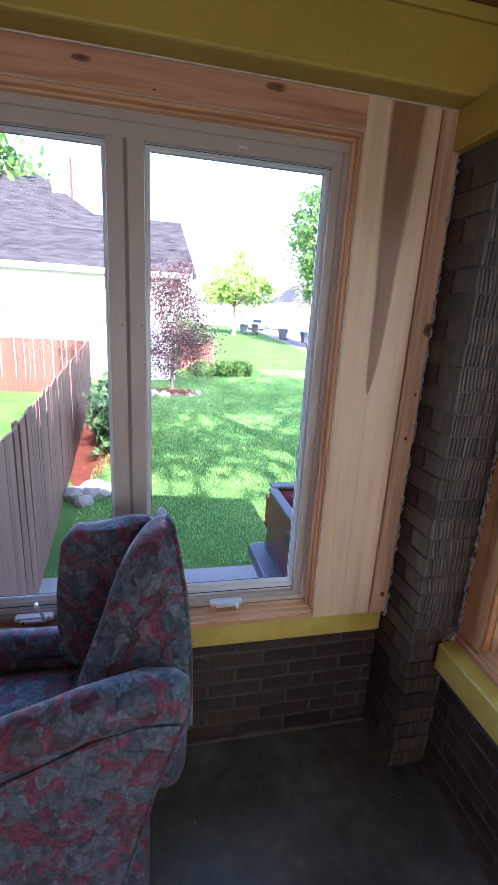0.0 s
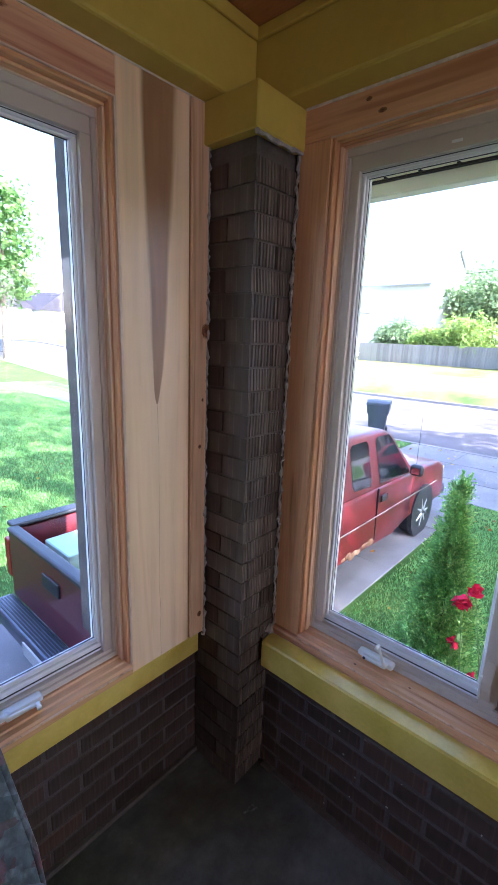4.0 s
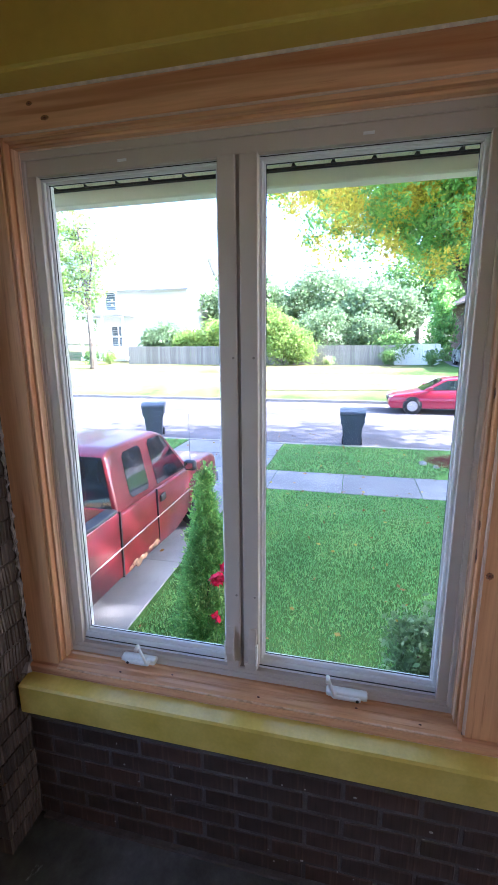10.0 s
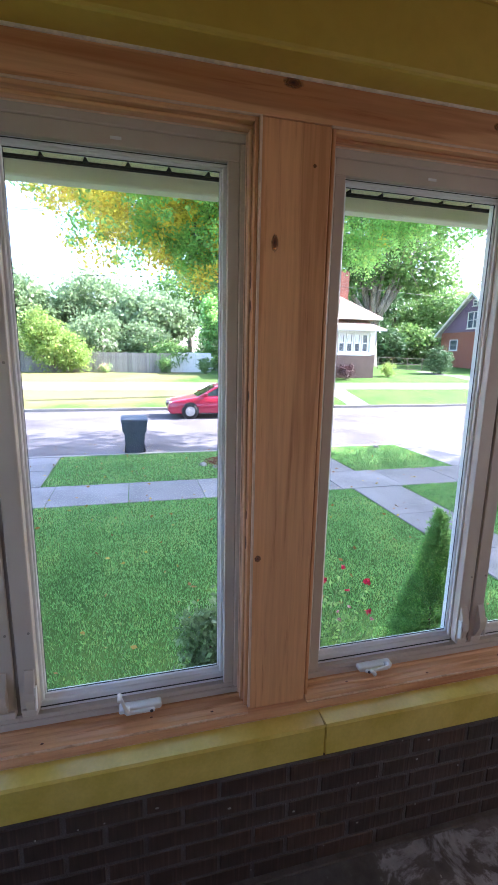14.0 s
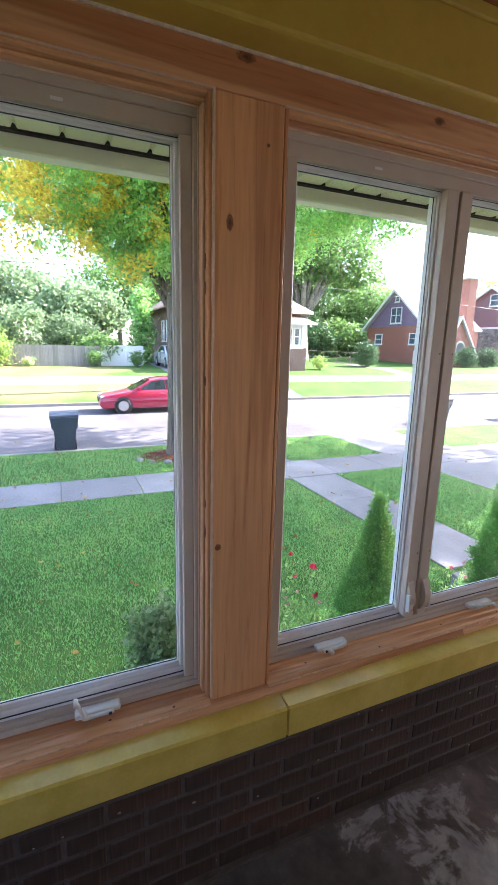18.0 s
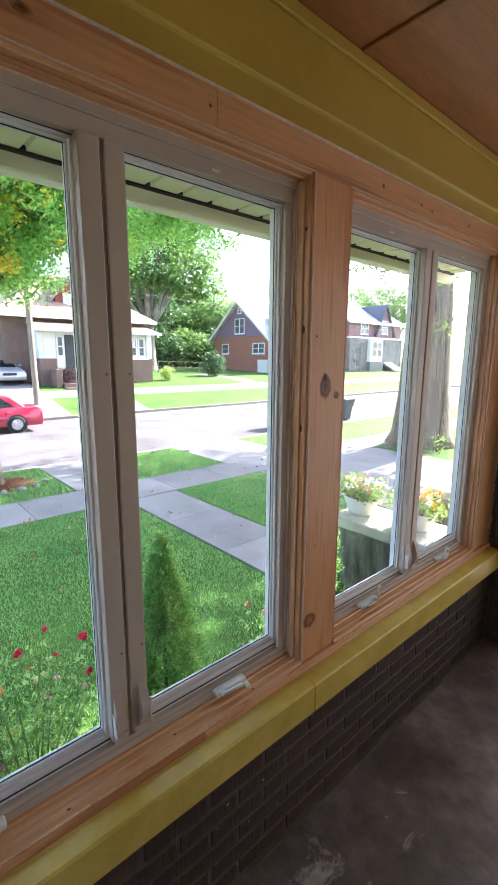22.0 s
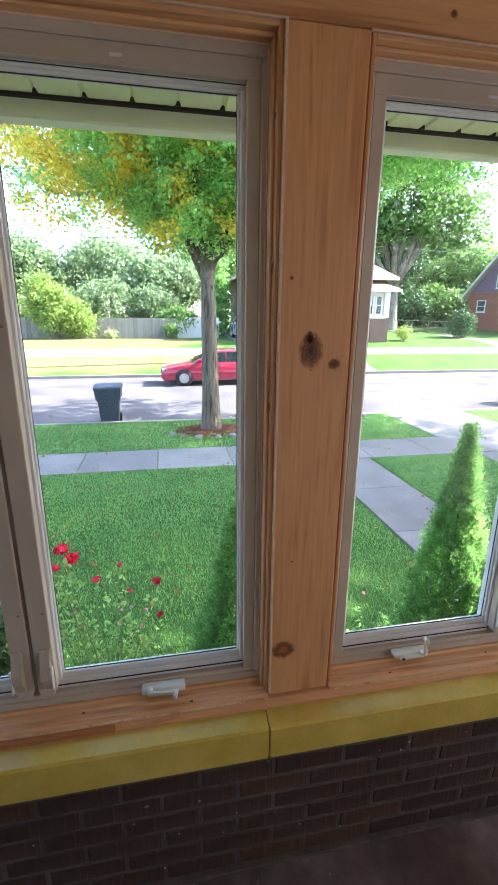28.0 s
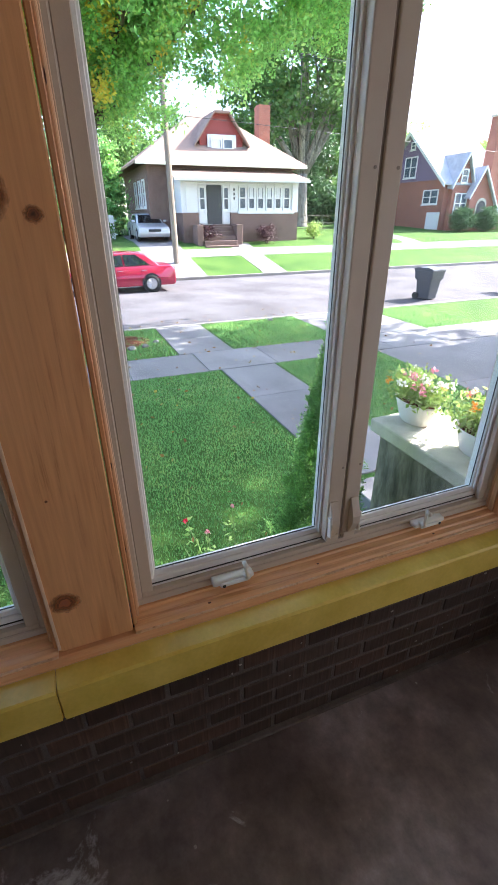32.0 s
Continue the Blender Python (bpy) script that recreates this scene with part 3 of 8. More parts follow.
def prism(bm, outline, axis, a, b):
    """Extrudes a 2D outline along an axis: 0: (y, z), 1: (x, z), 2: (x, y)."""
    def at(p, s):
        return {0: (s, p[0], p[1]), 1: (p[0], s, p[1]), 2: (p[0], p[1], s)}[axis]
    lo = [bm.verts.new(at(p, a)) for p in outline]
    hi = [bm.verts.new(at(p, b)) for p in outline]
    n = len(outline)
    bm.faces.new(lo[::-1])
    bm.faces.new(hi)
    for k in range(n):
        bm.faces.new((lo[k], lo[(k + 1) % n], hi[(k + 1) % n], hi[k]))
    return bm


def quads(name, V, material, parent, label="", tri=False):
    """A mesh of loose quads from an array (n, 4, 3)."""
    V = np.asarray(V, dtype=np.float32)
    n, k = V.shape[0], V.shape[1]
    me = bpy.data.meshes.new(name)
    me.vertices.add(n * k)
    me.vertices.foreach_set("co", V.ravel())
    me.loops.add(n * k)
    me.loops.foreach_set("vertex_index", np.arange(n * k, dtype=np.int32))
    me.polygons.add(n)
    me.polygons.foreach_set("loop_start", np.arange(0, n * k, k, dtype=np.int32))
    me.update(calc_edges=True)
    return mesh_object(name, me, material, parent, label)


def leaf_cards(rng, centres, size, flat=0.0):
    """Small kite-shaped leaves at the centres, turned at random."""
    n = len(centres)
    a = rng.normal(size=(n, 3))
    a[:, 2] *= 1 - flat
    a /= np.linalg.norm(a, axis=1)[:, None]
    b = np.cross(a, rng.normal(size=(n, 3)))
    b /= np.linalg.norm(b, axis=1)[:, None]
    s = size * rng.uniform(0.6, 1.3, (n, 1))
    return np.stack([centres - a * s, centres + b * s * 0.62 + a * s * 0.1, centres + a * s, centres - b * s * 0.62 + a * s * 0.1], axis=1)


def crown_points(rng, lobes, clumps, per, spread, shell=0.55):
    """Leaf places in clumps spread through the outer part of several ellipsoid lobes (x, y, z, rx, ry, rz)."""
    vol = np.array([l[3] * l[4] * l[5] for l in lobes]) ** 0.7
    pick = rng.choice(len(lobes), clumps, p=vol / vol.sum())
    d = rng.normal(size=(clumps, 3))
    d /= np.linalg.norm(d, axis=1)[:, None]
    r = rng.uniform(shell, 1.0, (clumps, 1)) * rng.uniform(0.82, 1.12, (clumps, 1))
    L = np.array(lobes)[pick]
    c = L[:, :3] + d * r * L[:, 3:6]
    k = rng.poisson(per, clumps) + 1
    c = np.repeat(c, k, axis=0)
    sp = np.repeat(rng.uniform(0.6, 1.4, clumps), k)[:, None]
    return c + rng.normal(size=c.shape) * spread * sp * np.array([1, 1, 0.7])


def tree(name, label, at, trunk_h, trunk_r, lobes, clumps, per, spread, size, leafmat, seed, limbs=6, lean=(0, 0), bark="bark", second=None, group=""):
    """A tree: tapered trunk with limbs reaching into the lobes, and a crown of loose leaves with gaps."""
    rng = np.random.default_rng(seed)
    t = thing(name, label, "tree", at, group=group)
    bm = bmesh.new()
    top = Vector((lean[0], lean[1], trunk_h))
    zs = [0, 0.06, 0.25, 0.6, 1.0]
    rs = [1.55, 1.2, 1.0, 0.88, 0.75]
    tube(bm, [top * z if z else Vector((0, 0, -0.15)) for z in zs], [trunk_r * r for r in rs], 14)
    for i in range(limbs):
        lo = lobes[i % len(lobes)]
        d = rng.normal(size=3)
        d /= np.linalg.norm(d)
        end = Vector(lo[:3]) + Vector((d[0] * lo[3] * 0.75, d[1] * lo[4] * 0.75, abs(d[2]) * lo[5] * 0.6))
        st = top * rng.uniform(0.82, 1.0)
        mid = st.lerp(end, 0.5) + Vector((0, 0, 0.12 * (end - st).length))
        tube(bm, [st, st.lerp(mid, 0.5), mid, mid.lerp(end, 0.55), end], [trunk_r * k for k in (0.5, 0.4, 0.3, 0.18, 0.06)], 7)
        for j in range(3):
            s2 = mid.lerp(end, rng.uniform(0, 0.7))
            d2 = rng.normal(size=3)
            e2 = s2 + Vector(d2).normalized() * (end - st).length * 0.35
            tube(bm, [s2, s2.lerp(e2, 0.5), e2], [trunk_r * 0.16, trunk_r * 0.1, trunk_r * 0.03], 5)
    part("trunk", bm, M[bark], t, smooth=True)
    pts = crown_points(rng, lobes, clumps, per, spread)
    if second:
        patch = np.sin(4.1 * pts[:, 0] + 0.6) + np.sin(5.3 * pts[:, 1] + 2.1 * pts[:, 2]) + np.sin(5.7 * pts[:, 2] - 3.3 * pts[:, 1])
        pick = rng.random(len(pts)) < 0.5 + 0.5 * np.clip((pts @ np.array(second[1]) - second[2]) / second[3] + 1.1 * patch, -1, 1)
        quads("crown", leaf_cards(rng, pts[~pick], size, 0.2), M[leafmat], t)
        quads("turning_leaves", leaf_cards(rng, pts[pick], size, 0.2), M[second[0]], t, "yellow and orange leaves")
    else:
        quads("crown", leaf_cards(rng, pts, size, 0.2), M[leafmat], t)
    return t


def shrub(name, label, at, lobes, clumps, per, spread, size, leafmat, seed, category="shrub", group=""):
    rng = np.random.default_rng(seed)
    t = thing(name, label, category, at, group=group)
    bm = bmesh.new()
    for i in range(5):
        lo = lobes[i % len(lobes)]
        a = 1.256 * i
        tube(bm, [(0.05 * math.cos(a), 0.05 * math.sin(a), -0.05), (lo[0] * 0.5 + 0.1 * math.cos(a), lo[1] * 0.5 + 0.1 * math.sin(a), lo[2] * 0.5), (lo[0], lo[1], lo[2])], [0.03, 0.02, 0.008], 5)
    part("stems", bm, M["bark"], t)
    quads("foliage", leaf_cards(rng, crown_points(rng, lobes, clumps, per, spread, 0.45), size), M[leafmat], t)
    return t


# ---------------------------------------------------------------- the porch: shell
XF, YE = 1.07, 1.29            # faces of the casing boards: front wall, end wall
SILL, HEAD = 0.617, 2.147      # window opening
FLOOR_Y0, BACK_X = -3.42, -1.75
FRONT = [("window_2", 1.000, -0.225), ("window_3", -0.402, -1.612), ("window_4", -1.785, -2.995)]

floor = tagged(part("floor", box(BACK_X, 1.30, FLOOR_Y0, 1.40, -0.15, 0.0), M["floor"], None), "dark worn concrete porch floor with patches of old paint", "floor", kind="structure")
# front wall core with three openings
bm = bmesh.new()
bx(bm, 1.09, 1.195, -3.6, 1.6, -1.3, 0.585)
bx(bm, 1.195, 1.34, -3.6, 1.6, -1.3, 0.44)
bx(bm, 1.0430, 1.09, -3.22, 1.12, 0.0, 0.476)
bx(bm, 1.09, 1.208, -3.6, 1.6, 2.155, 2.5)
edges = [1.6] + [v for _, a, b in FRONT for v in (a + 0.005, b - 0.005)] + [-3.6]
for a, b in zip(edges[::2], edges[1::2]):
    bx(bm, 1.09, 1.208, b, a, 0.585, 2.155)
wall_front = tagged(part("wall_front", bm, M["mortar"], None), "brick front wall of the porch with three window openings", "wall", kind="structure")
W1 = (0.585, -0.695)
bm = bmesh.new()
bx(bm, -2.0, 1.09, 1.37, 1.415, -1.3, 0.585)
bx(bm, -2.0, 1.09, 1.415, 1.6, -1.3, 0.44)
bx(bm, -0.96, 0.90, 1.3430, 1.37, 0.0, 0.474)
bx(bm, -2.0, 1.09, 1.37, 1.6, 2.155, 2.5)
bx(bm, W1[0] + 0.005, 1.09, 1.37, 1.6, 0.585, 2.155)
bx(bm, -2.0, W1[1] - 0.005, 1.37, 1.6, 0.585, 2.155)
wall_north = tagged(part("wall_north", bm, M["mortar"], None), "brick end wall of the porch with a wide window", "wall", kind="structure")
bm = bmesh.new()
bx(bm, -2.0, 1.09, -3.6, -3.42, -1.3, 2.5)
wall_south = tagged(part("wall_south", bm, M["plaster"], None), "unseen plain end wall, pale to bounce light", "wall", kind="structure")
wall_house = tagged(part("wall_house", box(-2.0, BACK_X, -3.6, 1.6, -1.3, 2.5), M["plaster"], None), "unseen house wall behind the porch, pale to bounce light", "wall", kind="structure")
ceiling = tagged(part("ceiling", box(-2.0, 1.34, -3.6, 1.6, 2.425, 2.5), M["ply"], None), "orange-brown varnished plywood ceiling", "ceiling", kind="structure")
bm = bmesh.new()
for y in (-2.9, -1.68, -0.46, 0.76):
    bx(bm, BACK_X, 0.985, y - 0.012, y + 0.012, 2.419, 2.427, 0.003)
tagged(part("ceiling_seams", bm, M["ply"], None), "thin plywood battens over the ceiling joints", "trim", kind="structure")

# yellow beams round the top of the walls
beam = tagged(new("trim"), "yellow painted boxed beam under the ceiling", "trim", kind="structure")
part("beam_front", box(0.985, 1.092, -3.42, 1.37, 2.237, 2.43, 0.008, 2), M["yellow"], beam)
part("beam_end", box(BACK_X, 0.985, 1.205, 1.37, 2.235, 2.43, 0.008, 2), M["yellow"], beam)
part("beam_south", box(BACK_X, 0.985, -3.42, -3.30, 2.235, 2.43, 0.008, 2), M["yellow"], beam)
part("cover_strip", box(0.973, 0.9848, -3.30, 1.205, 2.392, 2.424, 0.004, 2), M["yellow"], beam)
part("cover_strip", box(BACK_X, 0.973, 1.193, 1.2048, 2.392, 2.424, 0.004, 2), M["yellow"], beam)
part("caulk_line", box(1.066, 1.072, -3.22, 1.09, 2.231, 2.237), M["caulk"], beam, "white caulk line")
part("caulk_line", box(-0.9, 0.87, 1.286, 1.292, 2.231, 2.236), M["caulk"], beam, "white caulk line")

# ---------------------------------------------------------------- brick pieces
BRICK_L, COURSE = 0.213, 0.0668
brick_meshes = {}


def brick_mesh(lx, ly, lz):
    key = (round(lx, 4), round(ly, 4), round(lz, 4))
    if key not in brick_meshes:
        bm = box(-lx / 2, lx / 2, -ly / 2, ly / 2, -lz / 2, lz / 2, 0.0025)
        me = bpy.data.meshes.new("brick")
        bm.to_mesh(me)
        bm.free()
        me.materials.append(M["brick"])
        brick_meshes[key] = me
    return brick_meshes[key]


brick_rng = np.random.default_rng(5)


def lay_brick(parent, x0, x1, y0, y1, z0, z1):
    ob = new("brick", brick_mesh(x1 - x0, y1 - y0, z1 - z0))
    j = brick_rng.uniform(-0.0012, 0.0012, 3)
    ob.location = ((x0 + x1) / 2 + j[0], (y0 + y1) / 2 + j[1], (z0 + z1) / 2 + j[2] * 0.5)
    ob.parent = parent
    return ob


scored_meshes = {}


def scored_brick(parent, x0, x1, y0, y1, z0, z1, out):
    """A pillar brick whose faces towards -x and towards the room along y carry deep wire-cut grooves."""
    k = int(brick_rng.integers(0, 4))
    key = (round(x1 - x0, 4), round(y1 - y0, 4), out, k)
    if key not in scored_meshes:
        rng = np.random.default_rng(300 + k)
        lx, ly, lz = x1 - x0, y1 - y0, z1 - z0
        n = max(4, int(lx / 0.0125))
        face = []
        for i in range(n):
            a = -lx / 2 + lx * i / n
            w = lx / n
            face += [(a + w * 0.10, 0.0), (a + w * rng.uniform(0.40, 0.62), 0.0), (a + w * 0.72, -rng.uniform(0.002, 0.005)), (a + w * 0.95, -rng.uniform(0.002, 0.005))]
        yf = out * ly / 2
        outline = [(-lx / 2, yf)] + [(px, yf + out * d) for px, d in face] + [(lx / 2, yf), (lx / 2, -yf), (-lx / 2, -yf)]
        bm = bmesh.new()
        prism(bm, outline, 2, -lz / 2, lz / 2)
        lean = rng.uniform(-0.10, 0.10)
        for v in bm.verts:
            if v.co.y * out > ly / 2 - 0.008 and abs(v.co.x) < lx / 2 - 0.004:
                v.co.x += lean * v.co.z
        bmesh.ops.recalc_face_normals(bm, faces=bm.faces)
        me = bpy.data.meshes.new("brick")
        bm.to_mesh(me)
        bm.free()
        me.materials.append(M["brick_pillar"])
        scored_meshes[key] = me
    ob = new("brick", scored_meshes[key])
    j = brick_rng.uniform(-0.0018, 0.0018, 3)
    ob.location = ((x0 + x1) / 2 + j[0], (y0 + y1) / 2 + j[1], (z0 + z1) / 2)
    ob.parent = parent
    return ob


def brick_panel(parent, axis, face, depth, a0, a1, courses, z_top, gap=0.011):
    """Running bond on an inner face: axis 1 runs along y on x = face; axis 0 along x on y = face."""
    for c in range(courses):
        z1 = z_top - c * COURSE
        z0 = z1 - COURSE + gap
        p = a0 + (c % 2) * BRICK_L / 2 - BRICK_L
        while p < a1:
            s, e = max(p, a0), min(p + BRICK_L - gap, a1)
            if e - s > 0.03:
                if axis == 1:
                    lay_brick(parent, face, face + depth, s, e, z0, z1)
                else:
                    lay_brick(parent, s, e, face, face + depth, z0, z1)
            p += BRICK_L


def brick_layers():
    brick_panel(wall_front, 1, 1.040, 0.06, -3.22, 1.11, 7, 0.470)
    brick_panel(wall_north, 0, 1.340, 0.04, -0.95, 0.90, 7, 0.470)
    # corner pillars, bond turning at the corner
    for pillar, ys, yd in ((pillar_n, 1.115, 1), (pillar_s, -3.215, -1)):
        for c in range(34):
            z0 = 0.004 + c * 0.0695
            z1 = z0 + 0.0695 - 0.007
            if z1 > 2.14:
                break
            y_far, y_mid, y_lap = ys + yd * 0.215, ys + yd * 0.1, ys + yd * 0.107
            if c % 2:
                scored_brick(pillar, 0.893, 1.075, min(ys, y_mid), max(ys, y_mid), z0, z1, -yd)
                lay_brick(pillar, 0.893, 0.993, min(y_lap, y_far), max(y_lap, y_far), z0, z1)
            else:
                scored_brick(pillar, 0.893, 0.993, min(ys, y_far), max(ys, y_far), z0, z1, -yd)
                scored_brick(pillar, 1.000, 1.075, min(ys, y_mid), max(ys, y_mid), z0, z1, -yd)


pillar_n = tagged(part("pillar", box(0.899, 1.09, 1.121, 1.37, 0, 2.236), M["mortar_pillar"], None), "dark brown scored-brick corner pillar with spattered mortar edges", "pillar", kind="structure")
pillar_s = tagged(part("pillar", box(0.899, 1.09, -3.42, -3.221, 0, 2.236), M["mortar_pillar"], None), "dark brown scored-brick corner pillar", "pillar", kind="structure")
cap_n = tagged(part("trim", box(0.862, 1.069, 1.088, 1.300, 2.128, 2.234, 0.004), M["yellow"], None), "yellow painted box capital on the brick pillar", "trim", kind="structure")
cap_s = tagged(part("trim", box(0.862, 1.069, -3.41, -3.192, 2.128, 2.234, 0.004), M["yellow"], None), "yellow painted box capital on the brick pillar", "trim", kind="structure")


def ragged_bead(name, parent, p0, p1, r, seed):
    """An uneven bead of mortar or filler between two points."""
    rng = np.random.default_rng(seed)
    n = max(6, int((Vector(p1) - Vector(p0)).length / 0.018))
    pts = [Vector(p0).lerp(Vector(p1), i / n) + Vector(rng.normal(0, r * 0.35, 3)) for i in range(n + 1)]
    part(name, tube(bmesh.new(), pts, list(r * rng.uniform(0.5, 1.5, n + 1)), 6), M["rough_mortar"], parent, "ragged mortar edge")


ragged_bead("mortar_edge", pillar_n, (1.068, 1.108, 0.56), (1.068, 1.108, 2.13), 0.006, 3)
ragged_bead("mortar_edge", pillar_n, (0.884, 1.286, 0.56), (0.884, 1.286, 2.13), 0.006, 4)
ragged_bead("mortar_edge", pillar_n, (0.868, 1.095, 2.122), (1.066, 1.095, 2.126), 0.006, 5)
ragged_bead("mortar_edge", pillar_n, (1.02, 1.105, 0.55), (1.06, 1.105, 0.60), 0.014, 6)
ragged_bead("mortar_edge", pillar_s, (1.068, -3.208, 0.56), (1.068, -3.208, 2.13), 0.006, 7)
base_fillet = tagged(part("baseboard", bx(bx(bmesh.new(), -0.95, 0.9, 1.322, 1.345, 0.0, 0.018, 0.005), 1.022, 1.045, -3.2, 1.1, 0.0, 0.010, 0.003), M["mortar_pillar"], None), "thin mortar fillet where the brick meets the floor", "baseboard", kind="structure")

# ---------------------------------------------------------------- ledges and casing boards
ledge = tagged(new("window_ledge"), "yellow painted ledge under the windows, worn on top", "trim", kind="structure")
for a, b in ((1.098, -0.4375), (-0.439, -1.5975), (-1.599, -3.205)):
    bm = bmesh.new()
    prism(bm, [(0.990, 0.478), (1.075, 0.478), (1.075, 0.582), (1.050, 0.582), (0.996, 0.577), (0.990, 0.571)], 1, b, a)
    bmesh.ops.bevel(bm, geom=[e for e in bm.edges if abs(e.verts[0].co.x - e.verts[1].co.x) > 0.001 or abs(e.verts[0].co.y - e.verts[1].co.y) < 0.01], offset=0.003, segments=2, affect="EDGES")
    part("ledge_board", bm, M["yellow_worn_lit"], ledge)
part("end_band", box(-0.95, 0.888, 1.312, 1.372, 0.474, 0.580, 0.004), M["yellow_worn_lit"], ledge, "flat yellow band on the end wall")

trim = tagged(new("trim"), "clear-finished knotty pine casing round the porch windows", "trim", kind="structure")
part("head_board", box(XF, 1.094, -1.270, 1.107, 2.150, 2.233, 0.002), M["pine_h"], trim)
part("head_board", box(XF + 0.001, 1.094, -3.205, -1.271, 2.150, 2.233, 0.002), M["pine_h"], trim)
for a, b in ((1.106, 1.002), (-0.227, -0.400), (-1.614, -1.783), (-2.997, -3.208)):
    part("casing_board", box(XF, 1.094, b, a, 0.604, 2.149, 0.003), M["pine_v"], trim)
for y0, y1 in ((-1.2, 1.100), (-3.205, -1.202)):
    bm = bmesh.new()
    prism(bm, [(1.050, 0.577), (1.080, 0.577), (1.080, 0.6035), (1.060, 0.6035), (1.055, 0.600), (1.0535, 0.590), (1.050, 0.587)], 1, y0, y1)
    part("apron", bm, M["pine_h"], trim)
part("caulk_line", box(1.0455, 1.0525, -3.2, 1.095, 0.574, 0.582, 0.003, 2), M["filler"], trim, "white caulk line")
# end wall boards: stained head board, pale poplar side board, thin edge strip
part("head_board", box(-0.95, 0.592, YE, 1.372, 2.150, 2.232, 0.002), M["pine_x"], trim)
part("casing_board", box(0.590, 0.815, YE - 0.002, 1.372, 0.578, 2.233, 0.002), M["poplar_stained"], trim, "pale poplar side board with a brown stain")
part("edge_strip", box(0.818, 0.884, YE - 0.008, 1.372, 0.578, 2.233, 0.004), M["pine_pale"], trim)
part("casing_board", box(-0.95, -0.700, YE, 1.372, 0.578, 2.149, 0.003), M["pine_v"], trim)
part("apron", box(-0.95, 0.585, YE + 0.004, 1.372, 0.580, 0.604, 0.003), M["pine_x"], trim)
part("bare_strip", box(0.02, 0.58, YE + 0.001, 1.300, 0.574, 0.584, 0.002), M["rough_mortar"], trim, "bare strip with flaking paint")


def knot_material(name, across, heart=1.0):
    """A knot: dark heart, rings, and a soft reddish rim that fades into the board."""
    m, nt, b = nodes_of(name)
    tc = nt.nodes.new("ShaderNodeTexCoord")
    mp = nt.nodes.new("ShaderNodeVectorMath")
    mp.operation = "MULTIPLY_ADD"
    mp.inputs[1].default_value = (2 * across[0], 2 * across[1], 2)
    mp.inputs[2].default_value = (-across[0], -across[1], -1)
    nt.links.new(tc.outputs["Generated"], mp.inputs[0])
    ln = nt.nodes.new("ShaderNodeVectorMath")
    ln.operation = "LENGTH"
    nt.links.new(mp.outputs[0], ln.inputs[0])
    wob = node(nt, "ShaderNodeTexNoise", Scale=2.6, Detail=4.0, Roughness=0.6)
    nt.links.new(mp.outputs[0], wob.inputs["Vector"])
    rad = node(nt, "ShaderNodeMath")
    rad.operation = "MULTIPLY_ADD"
    rad.inputs[1].default_value, rad.inputs[2].default_value = 0.55, -0.28
    nt.links.new(wob.outputs[0], rad.inputs[0])
    dist = node(nt, "ShaderNodeMath")
    dist.operation = "ADD"
    nt.links.new(rad.outputs[0], dist.inputs[0])
    nt.links.new(ln.outputs["Value"], dist.inputs[1])
    col = ramp(nt, dist.outputs[0], [(0.0, shade((0.030, 0.011, 0.006), heart)), (0.18, shade((0.085, 0.030, 0.014), heart ** 0.6)), (0.30, shade((0.19, 0.066, 0.025), heart ** 0.3)), (0.38, (0.10, 0.036, 0.016)), (0.46, (0.30, 0.115, 0.042)), (0.75, (0.48, 0.20, 0.07))])
    nt.links.new(col, b.inputs["Base Color"])
    b.inputs["Roughness"].default_value = 0.45
    tr = nt.nodes.new("ShaderNodeBsdfTransparent")
    ms = nt.nodes.new("ShaderNodeMixShader")
    nt.links.new(ramp(nt, dist.outputs[0], [(0.45, (0, 0, 0)), (0.56, (0.45, 0.45, 0.45)), (0.92, (1, 1, 1))]), ms.inputs[0])
    nt.links.new(b.outputs[0], ms.inputs[1])
    nt.links.new(tr.outputs[0], ms.inputs[2])
    nt.links.new(ms.outputs[0], nt.nodes["Material Output"].inputs[0])
    return m


M["knot_x"], M["knot_y"], M["knot_pale"] = knot_material("pine_knot", (0, 1)), knot_material("pine_knot_end_wall", (1, 0)), knot_material("pale_pine_knot", (0, 1), 11.0)


def knot(x, y, z, r, tall=1.4, face="x", look_of=""):
    """A dark knot let into a board's face."""
    n = Vector((-1, 0, 0)) if face == "x" else Vector((0, -1, 0))
    bm = bmesh.new()
    bmesh.ops.create_cone(bm, cap_ends=True, segments=20, radius1=r * 1.7, radius2=r * 1.7, depth=0.0006)
    bm.transform(Matrix.LocRotScale(Vector((x, y, z)) + n * 0.0001, n.to_track_quat("Z", "Y"), None) @ Matrix.Diagonal((1, tall, 1, 1)))
    part("knot", bm, M["knot_" + (look_of or face)], trim)


